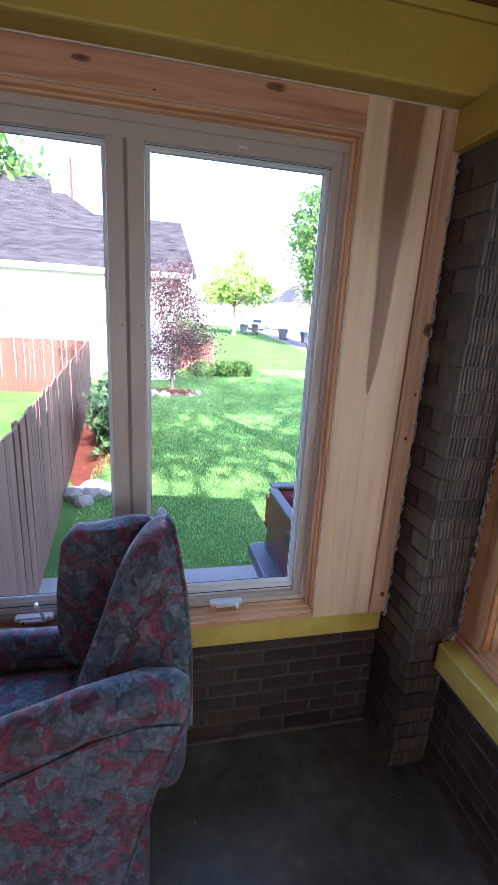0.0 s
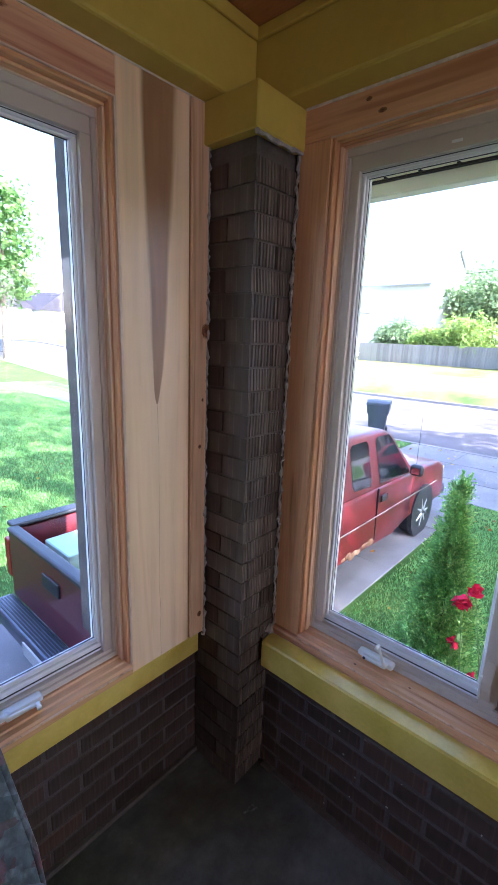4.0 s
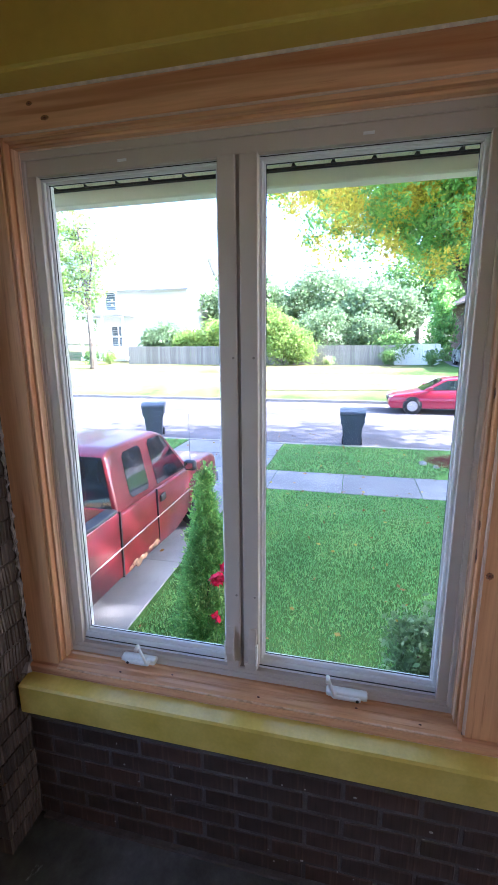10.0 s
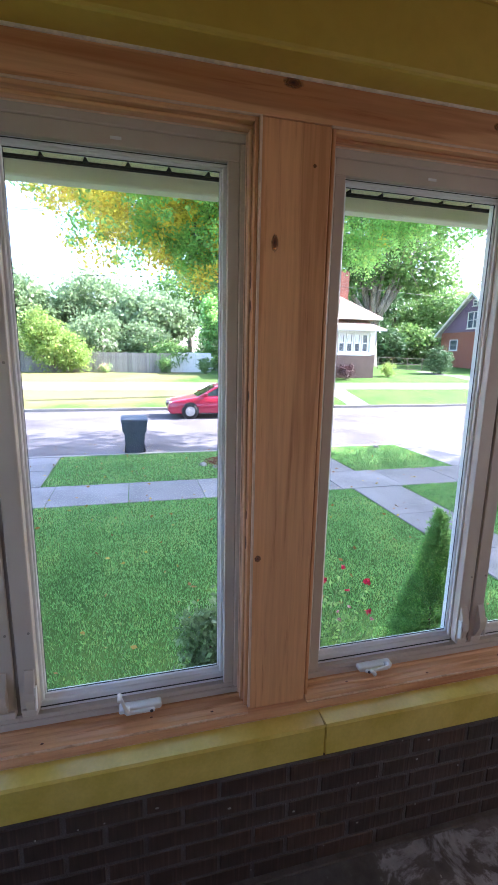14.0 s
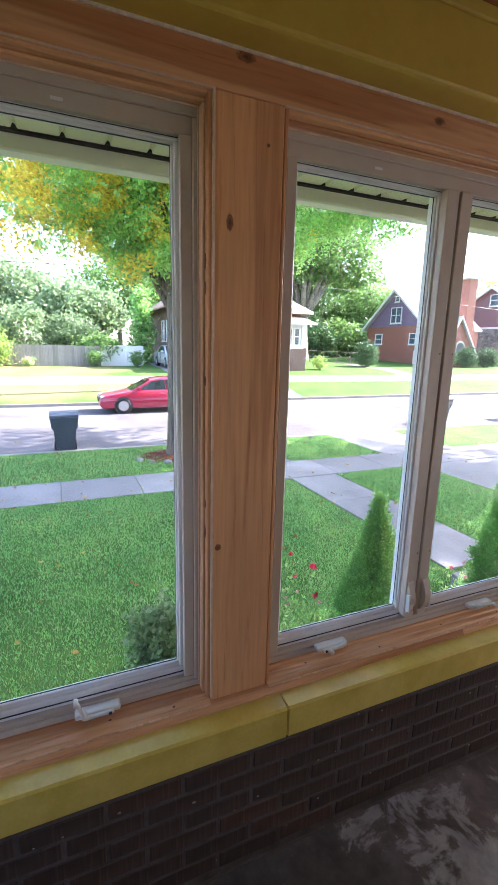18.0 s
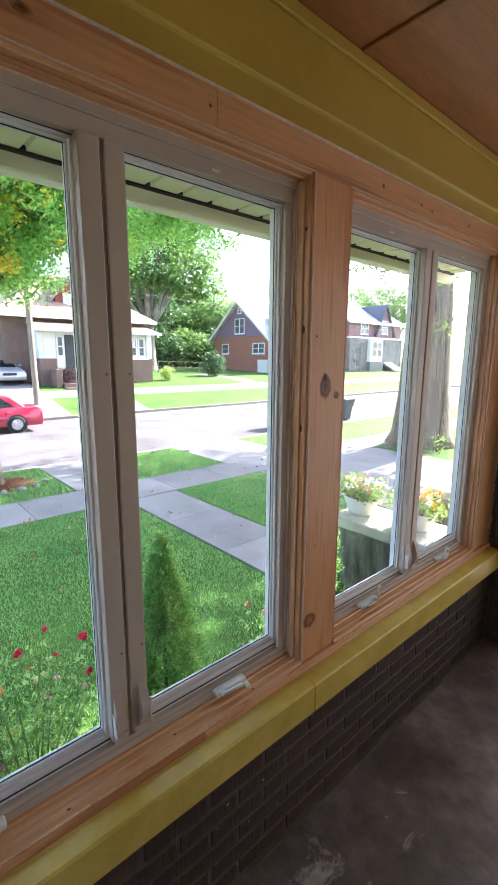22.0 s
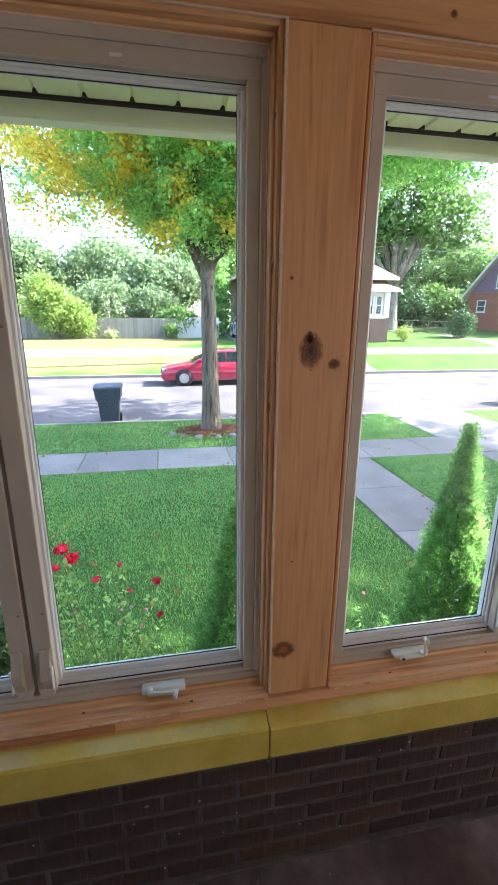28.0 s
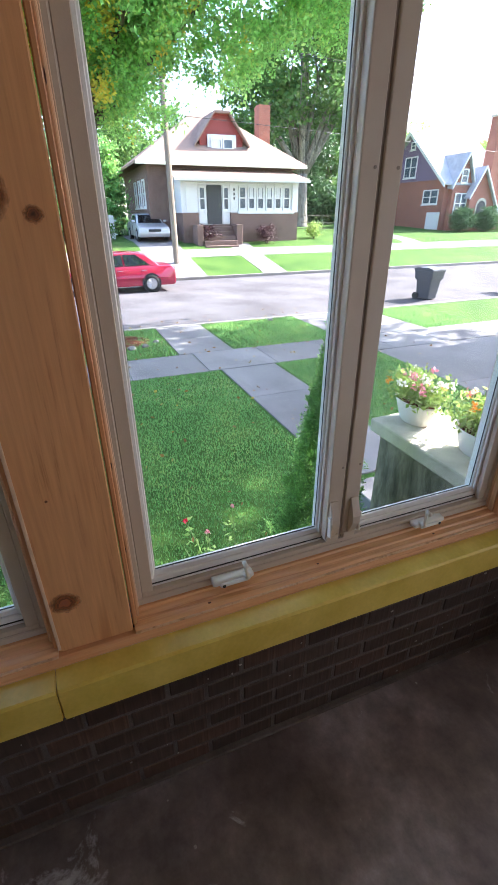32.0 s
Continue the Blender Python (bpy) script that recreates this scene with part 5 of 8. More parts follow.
YS = sorted([-400, -120, 120, 400] + list(range(-60, 61, 6)))
bm = bmesh.new()
grid = [[bm.verts.new((x, y, ground_z(x) + rise(y))) for y in YS] for x in GX]
for a, b in zip(grid, grid[1:]):
    for k in range(len(YS) - 1):
        bm.faces.new((a[k], b[k], b[k + 1], a[k + 1]))
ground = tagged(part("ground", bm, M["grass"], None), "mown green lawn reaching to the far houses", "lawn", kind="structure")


def strip(x0, x1, top, base=-1.4):
    """A long band along the street that follows its climb."""
    bm = bmesh.new()
    for y0, y1 in zip((-300, 24, 37, 50), (24, 37, 50, 300)):
        lo = [bm.verts.new((x, y, base + rise(y))) for x, y in ((x0, y0), (x1, y0), (x1, y1), (x0, y1))]
        hi = [bm.verts.new((x, y, top + rise(y))) for x, y in ((x0, y0), (x1, y0), (x1, y1), (x0, y1))]
        bm.faces.new(lo[::-1])
        bm.faces.new(hi)
        for k in (0, 1, 2, 3):
            bm.faces.new((lo[k], lo[(k + 1) % 4], hi[(k + 1) % 4], hi[k]))
    return bm


tagged(part("road", strip(12.0, 21.6, -1.2), M["asphalt"], None), "worn pale asphalt street", "road", kind="structure")
kerb = tagged(new("kerb"), "concrete kerbs along the street", "kerb", kind="structure")
for x0, x1, top in ((11.855, 12.0, -1.085), (21.6, 21.745, -1.075)):
    part("kerb_run", strip(x0, x1, top), M["kerb"], kerb)

slab_rng = np.random.default_rng(11)


def slabs(name, label, xs, ys, top, skip=()):
    """Concrete slabs between the cut lines xs and ys, each a piece of its own, with open joints."""
    t = tagged(new(name), label, "pavement", kind="structure")
    for x0, x1 in zip(xs, xs[1:]):
        for y0, y1 in zip(ys, ys[1:]):
            h = slab_rng.uniform(-0.004, 0.004)
            za, zb = (ground_z(x0) + 0.014, ground_z(x1) + 0.014) if top is None else top if isinstance(top, tuple) else (top, top)
            bm = bmesh.new()
            prism(bm, [(x0 + 0.006, za - 0.10), (x1 - 0.006, zb - 0.10), (x1 - 0.006, zb + h), (x0 + 0.006, za + h)], 1, min(y0, y1) + 0.006, max(y0, y1) - 0.006)
            bmesh.ops.bevel(bm, geom=[e for e in bm.edges if min(v.co.z for v in e.verts) > min(za, zb) - 0.05], offset=0.006, affect="EDGES")
            part("slab", bm, M["concrete"], t)
    return t


slabs("pavement", "pale concrete sidewalk slabs with dark joints", [7.95, 9.20], [0.24 + 1.42 * k for k in range(-24, 22)], -1.085)
slabs("pavement", "concrete driveway slabs beside the porch", [-1.2, 0.3, 1.8, 3.3, 4.8, 6.4, 7.93], [2.15, 3.25, 4.35], -1.082)
slabs("pavement", "concrete driveway apron crossing the verge", [9.22, 10.5, 11.85], [1.95, 3.3, 4.7], (-1.085, -1.092))
slabs("pavement", "concrete front walk to the porch steps", [3.75, 4.9, 6.4, 7.93], [-5.35, -4.25], -1.082)
slabs("pavement", "short concrete walk across the verge", [9.22, 10.5, 11.85], [-4.95, -3.75], (-1.085, -1.09))
slabs("pavement", "worn drive crossing the verge", [9.22, 11.85], [-10.2, -7.7], (-1.085, -1.092))
slabs("pavement", "wide concrete driveway of the next house", [-1.0, 1.2, 3.4, 5.7, 7.93], [-12.6, -10.2, -7.75], -1.084)
slabs("pavement", "sunlit far sidewalk slabs", [25.0, 26.3], [3.0 + 2.9 * k for k in range(-22, 12)], None)
slabs("pavement", "concrete walk to the bungalow steps", [21.76, 23.0, 25.0], [-12.4, -11.1], None)
slabs("pavement", "concrete walk to the bungalow steps", [26.3, 27.0, 27.5], [-12.4, -11.1], None)
slabs("pavement", "concrete side drive of the bungalow", [21.76, 23.0, 25.0], [-8.2, -5.9], None)
slabs("pavement", "concrete side drive of the bungalow", [26.3, 27.0, 29.0, 31.0, 34.0], [-8.2, -5.9], None)
slabs("pavement", "walk to the brick house", [26.3, 27.0, 29.0, 31.0, 33.5], [-24.5, -23.2], None)

grass_rng = np.random.default_rng(21)


def blades(name, n, x0, x1, y0, y1, keep, size):
    p = np.stack([grass_rng.uniform(x0, x1, n), grass_rng.uniform(y0, y1, n)], 1)
    p = p[keep(p[:, 0], p[:, 1])]
    k = len(p)
    z = np.interp(p[:, 0], GX, GZ)
    base = np.column_stack([p, z])
    a = grass_rng.uniform(0, 2 * np.pi, k)
    w = np.column_stack([np.cos(a), np.sin(a), np.zeros(k)]) * (size * 0.16)
    tip = base + np.column_stack([grass_rng.normal(0, size * 0.38, (k, 2)), size * grass_rng.uniform(0.5, 1.2, k)])
    mid = (base + tip) / 2 + np.column_stack([np.zeros((k, 2)), np.full(k, size * 0.12)])
    V = np.stack([base - w, base + w, mid + w * 0.7, tip], 1)
    tagged(quads(name, V, M["blade"], None), "short uneven green grass", "grass", kind="stuff")


def on_lawn(x, y):
    return ~((y > 2.1) & (y < 4.4) & (x < 12)) & ~((y > -5.4) & (y < -4.2) & (x > 3.7) & (x < 8)) & ~((x > 7.93) & (x < 9.22)) & ~((x > 9.2) & ((y > 1.9) & (y < 4.75) | (y > -5.0) & (y < -3.7) | (y > -10.25) & (y < -7.65)))


blades("grass", 155000, 1.4, 7.95, -7.75, 2.2, on_lawn, 0.035)
blades("grass", 45000, 9.2, 11.85, -12, 9, on_lawn, 0.045)
blades("grass", 110000, -1.0, 8.5, 4.35, 16, on_lawn, 0.045)
blades("grass", 70000, -1.0, 10.5, 16, 24, on_lawn, 0.06)
n = 800
p = np.column_stack([grass_rng.uniform(1.8, 14, n), grass_rng.uniform(-9, 9, n)])
lz = np.where(p[:, 0] > 12, -1.19, np.where(on_lawn(p[:, 0], p[:, 1]), -1.03, -1.07))
tagged(quads("fallen_leaves", leaf_cards(grass_rng, np.column_stack([p, lz]), 0.032, 0.85), M["fallen"], None), "scattered yellow and brown fallen leaves", "leaves", kind="stuff")


def stones(name, label, places, r, seed):
    rng = np.random.default_rng(seed)
    t = thing(name, label, "rocks", (0, 0, 0))
    for x, y in places:
        bm = bmesh.new()
        bmesh.ops.create_icosphere(bm, subdivisions=2, radius=1)
        s = r * rng.uniform(0.7, 1.4)
        off = Vector(rng.uniform(0, 50, 3))
        for v in bm.verts:
            v.co = (v.co + 0.28 * Vector(noise.noise_vector(v.co * 1.3 + off))) * s
            v.co.z *= 0.7
            v.co += Vector((x, y, ground_z(x) + s * 0.2))
        part("stone", bm, M["rock"], t)
    return t


def mound(name, label, x, y, rx, ry, h, seed):
    bm = bmesh.new()
    bmesh.ops.create_uvsphere(bm, u_segments=28, v_segments=10, radius=1)
    for v in bm.verts:
        k = noise.noise(v.co * 2.5 + Vector((seed, 0, 0))) * 0.15
        v.co = Vector((x + v.co.x * rx * (1 + k), y + v.co.y * ry * (1 + k), ground_z(x) - 0.03 + max(0, v.co.z) * h + noise.noise(v.co * 9) * 0.015))
    return tagged(part(name, bm, M["mulch"], None), label, "mulch", kind="stuff")


mound("mulch_bed", "red mulch ring round the maple", 10.75, -2.45, 0.75, 1.05, 0.07, 1)
stones("field_stone", "single grey stone on the verge by the street", [(11.6, -6.9)], 0.10, 12)
stones("edging_stones", "pale stones edging the mulch ring", [(10.05, -2.9), (10.0, -2.55), (10.02, -2.1), (10.15, -1.75), (10.4, -1.5), (10.15, -3.2), (10.45, -3.5)], 0.07, 4)
mound("mulch_bed", "red mulch bed along the board fence", -1.15, 10.3, 0.62, 3.9, 0.06, 2)
stones("edging_stones", "round field stones at the end of the mulch bed", [(-1.12, 6.5), (-0.85, 6.6), (-0.62, 6.75), (-0.48, 7.6), (-0.5, 8.4), (-0.42, 9.2), (-0.95, 6.25)], 0.20, 8)
mound("mulch_bed", "red mulch bed under the plum tree", 0.75, 16.2, 1.1, 1.0, 0.08, 3)
stones("edging_stones", "pale stones round the plum tree bed", [(0.1, 15.4), (0.45, 15.25), (0.85, 15.2), (1.3, 15.35), (1.65, 15.7)], 0.17, 9)

# ---------------------------------------------------------------- trees and shrubs
tree("maple_tree", "street maple in green leaf turning yellow beside the sidewalk", (10.8, -2.48, -1.1), 4.1, 0.20,
     [(-0.4, 0.0, 7.0, 3.4, 3.6, 2.3), (-0.8, 2.4, 6.2, 2.3, 2.3, 1.7), (-0.6, -2.8, 6.5, 2.6, 2.6, 1.8), (0.8, 0.4, 6.0, 3.0, 3.2, 1.5), (-1.2, -5.0, 6.9, 2.0, 2.0, 1.5), (-0.8, 0.4, 8.9, 2.6, 3.0, 1.6), (0.0, 0.3, 5.3, 1.9, 2.1, 1.2), (0.0, 0.0, 4.6, 1.6, 1.8, 0.7)],
     2300, 100, 0.15, 0.043, "maple", 31, 9, (-0.1, 0.05), second=("maple_gold", (0.0, 1.0, 0.10), 2.7, 1.6))
# lobes out of view are added to shade the lawn, walk and shrubs
silver_maple = tree("silver_maple", "huge old street tree with furrowed grey bark", (7.3, -14.4, -1.1), 6.5, 0.78,
     [(0.5, 0, 13.0, 4.2, 6.5, 4.0), (-1.0, 3.5, 11.0, 2.8, 4.0, 2.6), (2.5, 4.5, 10.5, 4.0, 4.0, 2.4), (0.0, -3, 12, 3.5, 4.5, 3), (6.0, 1.5, 12.5, 4.5, 4.5, 3.0), (-3.5, 8.0, 14.5, 4.5, 5.0, 2.5), (0.5, -5.0, 11.5, 3.8, 5.0, 3.0), (3.0, 10.0, 14.0, 3.0, 3.5, 2.0), (-5.0, 11.0, 15.0, 4.5, 5.0, 2.0), (-1.0, 13.5, 15.0, 4.0, 4.5, 2.0), (2.0, -5.5, 12.2, 4.5, 5.0, 2.2), (3.5, -1.0, 12.4, 4.0, 4.0, 2.0)] + 4 * [(-4.4, 1.4, 12.0, 1.5, 2.0, 1.0)] + 2 * [(0.3, -5.6, 12.0, 3.4, 3.6, 2.0)],
     1350, 26, 0.46, 0.17, "foliage", 32, 9, bark="bark_big")
branch_rng = np.random.default_rng(36)
part("low_branch", tube(bmesh.new(), [(0.3, 0.2, 6.6), (1.3, 0.6, 7.2), (2.4, 0.8, 6.9), (3.4, 0.9, 6.3)], [0.12, 0.07, 0.04, 0.012], 7), M["bark_big"], silver_maple)
quads("low_branch_leaves", leaf_cards(branch_rng, crown_points(branch_rng, [(2.2, 0.7, 6.1, 1.6, 1.0, 0.55), (1.2, 0.6, 5.6, 0.7, 0.8, 0.7)], 46, 34, 0.13), 0.05), M["foliage"], silver_maple)
shrub("tree_shoots", "green leafy shoots on the big trunk", (6.35, -13.6, -1.1), [(0, 0, 3.6, 0.35, 0.5, 0.5), (0.1, 0.2, 5.0, 0.3, 0.5, 0.3), (0.0, 0.1, 0.3, 0.6, 0.7, 0.3)], 26, 10, 0.14, 0.05, "yellow_leaf", 33, "leaves")
tree("yard_tree", "tall leafy tree with bare forked limbs behind the bungalow", (40, -22.5, 0.4), 4.2, 0.62,
     [(0, 0, 11, 5, 5, 4), (0, 3.5, 9, 3.5, 3.5, 3), (0, -4.5, 10, 4, 4, 3.5), (-1, -1, 14, 4, 4, 2.5)], 460, 34, 0.5, 0.20, "foliage", 34, 11, bark="bark_pale")
for i, (x, y, h, r, mat_name) in enumerate(((44, 3.0, 9.0, 4.2, "silver_leaf"), (41, 10.5, 8.5, 3.8, "silver_leaf"), (39, -1.5, 6.5, 3.2, "silver_leaf"), (50, -6.0, 11.0, 5.0, "foliage"), (58, -14, 13, 6.0, "foliage"), (62, -30, 13, 6.5, "dark_leaf"), (53, -33, 13, 5.0, "foliage"), (52, -40, 11, 4.5, "foliage"), (57, -27, 14, 5.5, "dark_leaf"), (60, -45, 14, 6.5, "yellow_leaf"), (64, -62, 13, 7, "yellow_leaf"), (62, 18, 12, 6, "foliage"), (66, 38, 13, 7, "foliage"), (48, -24, 12, 5, "dark_leaf"), (30, 27.0, 9.5, 3.0, "yellow_leaf"), (50, -60, 13.5, 6.0, "yellow_leaf"), (47, -66, 15, 6.0, "foliage"), (39, -62, 14, 5.0, "foliage"))):
    tree("street_tree", "leafy green tree behind the far houses", (x, y, 0.3), h * 0.35, 0.25, [(0, 0, h * 0.62, r, r, h * 0.3), (r * 0.3, r * 0.5, h * 0.5, r * 0.7, r * 0.7, h * 0.2), (0, -r * 0.5, h * 0.55, r * 0.7, r * 0.7, h * 0.24)], 420, 28, 0.42, 0.17, mat_name, 50 + i, 5, group="trees across the street")
for i, (x, y, w, h, mat_name) in enumerate(((32.6, 9.5, 2.2, 3.4, "yellow_leaf"), (33.5, 6.0, 2.0, 3.0, "yellow_leaf"), (34.5, 2.5, 2.3, 4.2, "silver_leaf"), (35, -0.8, 2.0, 3.6, "silver_leaf"), (32.2, -2.5, 1.4, 2.0, "foliage"), (33.5, 15.0, 1.6, 3.2, "silver_leaf"), (32.4, 12.2, 1.3, 2.6, "yellow_leaf"))):
    shrub("overgrown_shrub", "overgrown bush leaning over the weathered fence", (x, y, 0.15), [(0, 0, h * 0.55, w * 0.8, w, h * 0.45), (0, w * 0.5, h * 0.4, w * 0.6, w * 0.6, h * 0.35)], 260, 26, 0.24, 0.10, mat_name, 80 + i, group="bushes behind the fence")
shrub("overgrown_shrub", "big yellow-green bush in front of the weathered fence", (30.3, 4.9, 0.15), [(0, 0, 1.6, 1.0, 1.7, 1.6), (0, 0.8, 2.6, 0.9, 1.1, 1.4), (0, -1.3, 1.2, 0.7, 1.0, 1.1)], 300, 26, 0.22, 0.09, "yellow_leaf", 90, group="bushes behind the fence")
shrub("garden_plant", "pink flowering plant at the weathered fence", (30.5, 1.9, 0.15), [(0, 0, 0.3, 0.3, 0.5, 0.28)], 40, 12, 0.10, 0.05, "rose_leaf", 91)
shrub("garden_plant", "pink flowers at the weathered fence", (30.4, 1.9, 0.15), [(0, 0, 0.4, 0.3, 0.45, 0.25)], 14, 8, 0.08, 0.04, "pink_petal", 92)
for i, (x, y, h) in enumerate(((50, -19.5, 6), (49, -24, 5), (52, -29, 7), (47, -15.5, 5), (45, -26.5, 4.5), (46, -31.0, 5), (45.5, -35, 4.5))):
    shrub("overgrown_shrub", "dense dark greenery behind the far gardens", (x, y, 0.5), [(0, 0, h * 0.5, 2.5, 3.2, h * 0.5), (0, 1.5, h * 0.35, 2.0, 2.6, h * 0.35)], 260, 26, 0.4, 0.17, "foliage" if i % 2 else "dark_leaf", 210 + i, group="greenery behind the far gardens")
# columnar cedar and conifer
shrub("columnar_cedar", "tall narrow green cedar", (34.0, -5.6, 0.0), [(0, 0, 2.2, 0.9, 0.9, 2.1), (0, 0, 4.4, 0.6, 0.6, 1.8)], 150, 26, 0.2, 0.12, "arbor", 95, "tree")
shrub("conifer", "dark spruce beside the pale house", (42, 17.2, 0.3), [(0, 0, 1.8, 2.0, 2.0, 1.5), (0, 0, 4.2, 1.4, 1.4, 1.8), (0, 0, 6.4, 0.7, 0.7, 1.8)], 190, 24, 0.3, 0.16, "dark_leaf", 96, "tree")
for i, (x, y, r) in enumerate(((31.0, -32.4, 0.95), (31.0, -35.0, 0.95), (31.0, -37.9, 0.95), (31.5, -24.0, 1.1))):
    shrub("clipped_shrub", "rounded clipped evergreen shrub", (x, y, ground_z(x)), [(0, 0, r, r, r, r)], 200, 26, 0.12, 0.07, "dark_leaf", 101 + i, group="clipped shrubs by the brick house")
for i, (x, y, c) in enumerate(((27.3, -10.0, "plum"), (27.2, -13.6, "plum"), (28.5, -17.6, "yellow_leaf"), (30.4, -2.0, "foliage"), (29.8, -4.6, "foliage"), (30.6, 18.2, "yellow_leaf"), (30.5, 19.6, "foliage"))):
    shrub("garden_plant", "loose garden plant against a wall", (x, y, ground_z(x)), [(0, 0, 0.55, 0.45, 0.55, 0.5)], 50, 18, 0.13, 0.06, c, 120 + i)

# north side yard
tree("plum_tree", "purple-leaved plum tree in a stone-edged bed", (0.75, 16.6, -1.1), 1.2, 0.07, [(0, 0, 1.4, 1.1, 1.1, 0.8), (0.3, 0, 2.6, 1.2, 1.1, 1.0), (0.9, 0, 1.7, 0.8, 0.8, 0.6), (-0.3, 0, 3.6, 0.8, 0.8, 0.7), (0.3, 0, 4.1, 0.4, 0.4, 0.5)], 420, 26, 0.24, 0.045, "plum", 140, 8)
tree("maple_tree", "yellowing tree far down the side street", (7.9, 44, -0.1), 3.0, 0.2, [(0, 0, 5.0, 3.2, 3.2, 1.9), (2.2, 0, 4.2, 2, 2, 1.3), (-1.8, 0, 3.9, 1.8, 1.8, 1.2), (0.2, 0, 7.0, 0.8, 0.8, 1.6)], 330, 24, 0.38, 0.14, "yellow_leaf", 141, 5)
tree("street_tree", "tall tree at the street's edge", (12.3, 34, -0.7), 4.5, 0.25, [(0, 0, 8.5, 2.2, 3.0, 3.6), (0.4, 0, 5.5, 1.6, 2.0, 1.6)], 240, 24, 0.4, 0.17, "foliage", 142, 6)
tree("street_tree", "tall tree beside the pale house over the way", (27.5, 17.6, 0.0), 4.0, 0.2, [(0, 0.5, 5.6, 1.6, 1.5, 1.6), (0.5, 1.6, 7.8, 1.8, 1.6, 1.5), (0, -0.8, 7.2, 1.2, 1.3, 1.0), (0, 0.8, 9.4, 1.0, 1.2, 1.0), (0, 2.2, 5.6, 0.9, 1.0, 0.8)], 250, 26, 0.30, 0.11, "yellow_leaf", 143, 9)
tree("street_tree", "dark tree behind the neighbouring roof", (-9.0, 27, -1.1), 5, 0.3, [(0, 0, 8.5, 3.5, 3.5, 3.0)], 260, 24, 0.4, 0.2, "foliage", 144, 5)
for i, (x, y) in enumerate(((2.2, 20.5), (3.2, 20.8), (4.2, 21.0))):
    shrub("garden_plant", "low flowering plants in the neighbouring bed", (x, y, -1.1), [(0, 0, 0.35, 0.5, 0.5, 0.35)], 90, 18, 0.13, 0.07, "foliage", 150 + i)
shrub("hedge_shrub", "tall narrow evergreen along the board fence", (-0.75, 9.5, -1.1), [(0, 0, 0.7, 0.3, 1.6, 0.7)], 160, 24, 0.12, 0.07, "dark_leaf", 155)


def arborvitae(label, at, h, r, seed):
    """A cone of flat upright sprays round a short trunk."""
    rng = np.random.default_rng(seed)
    t = thing("arborvitae", label, "shrub", at, group="young arborvitae by the porch")
    part("trunk", tube(bmesh.new(), [(0, 0, -0.05), (0, 0, h * 0.4), (0, 0, h * 0.75)], [0.025, 0.014, 0.004], 6), M["bark"], t)
    sprays = int(1250 * h)
    z = rng.beta(0.95, 1.45, sprays) * h * 0.97
    prof = (r * np.clip(1 - z / (0.93 * h), 0, 1) ** 0.85 + 0.02 * (1 - z / h)) * (1 - 0.35 * np.exp(-z / 0.12))
    a = rng.uniform(0, 2 * np.pi, sprays)
    k = np.sqrt(rng.uniform(0.30, 1.0, sprays)) * (1 + 0.12 * np.sin(5 * a + 9 * z) + 0.10 * rng.normal(size=sprays))
    foot = np.column_stack([np.cos(a) * prof * k * 0.82, np.sin(a) * prof * k * 0.82, z])
    up = np.column_stack([np.cos(a) * 0.62, np.sin(a) * 0.62, np.ones(sprays)]) + rng.normal(0, 0.22, (sprays, 3))
    up /= np.linalg.norm(up, axis=1)[:, None]
    side = np.cross(up, rng.normal(size=(sprays, 3)))
    side /= np.linalg.norm(side, axis=1)[:, None]
    length = rng.uniform(0.07, 0.14, sprays) * (1 - 0.45 * z / h)
    per = 72
    s_ = rng.uniform(0.0, 1.0, (sprays, per))
    fan = rng.choice([-0.75, -0.45, -0.2, 0.0, 0.2, 0.45, 0.75], (sprays, per)) + rng.normal(0, 0.05, (sprays, per))
    along = (up[:, None, :] * np.cos(fan)[..., None] + side[:, None, :] * np.sin(fan)[..., None])
    c = (foot[:, None, :] + along * (s_ * length[:, None])[..., None] + rng.normal(0, 0.003, (sprays, per, 3))).reshape(-1, 3)
    d = (along + rng.normal(0, 0.35, along.shape)).reshape(-1, 3)
    d /= np.linalg.norm(d, axis=1)[:, None]
    w = np.cross(d, rng.normal(size=d.shape))
    w /= np.linalg.norm(w, axis=1)[:, None]
    sz = rng.uniform(0.005, 0.0105, (len(c), 1))
    quads("foliage", np.stack([c - d * sz, c + w * sz * 0.42, c + d * sz, c - w * sz * 0.42], 1), M["arbor"], t)
    return t


arborvitae("dense green arborvitae beside the driveway", (1.82, 0.74, -1.1), 2.24, 0.37, 160)
arborvitae("dense green arborvitae on the front lawn", (2.15, -1.70, -1.1), 1.86, 0.46, 161)
arborvitae("dense green arborvitae beside the step wall", (2.20, -3.02, -1.1), 2.20, 0.42, 162)
shrub("small_evergreen", "small grey-green evergreen by the porch", (2.52, -0.36, -1.1), [(0, 0, 0.45, 0.20, 0.20, 0.45), (0, 0, 0.85, 0.15, 0.15, 0.38)], 170, 30, 0.05, 0.022, "silver_leaf", 163)


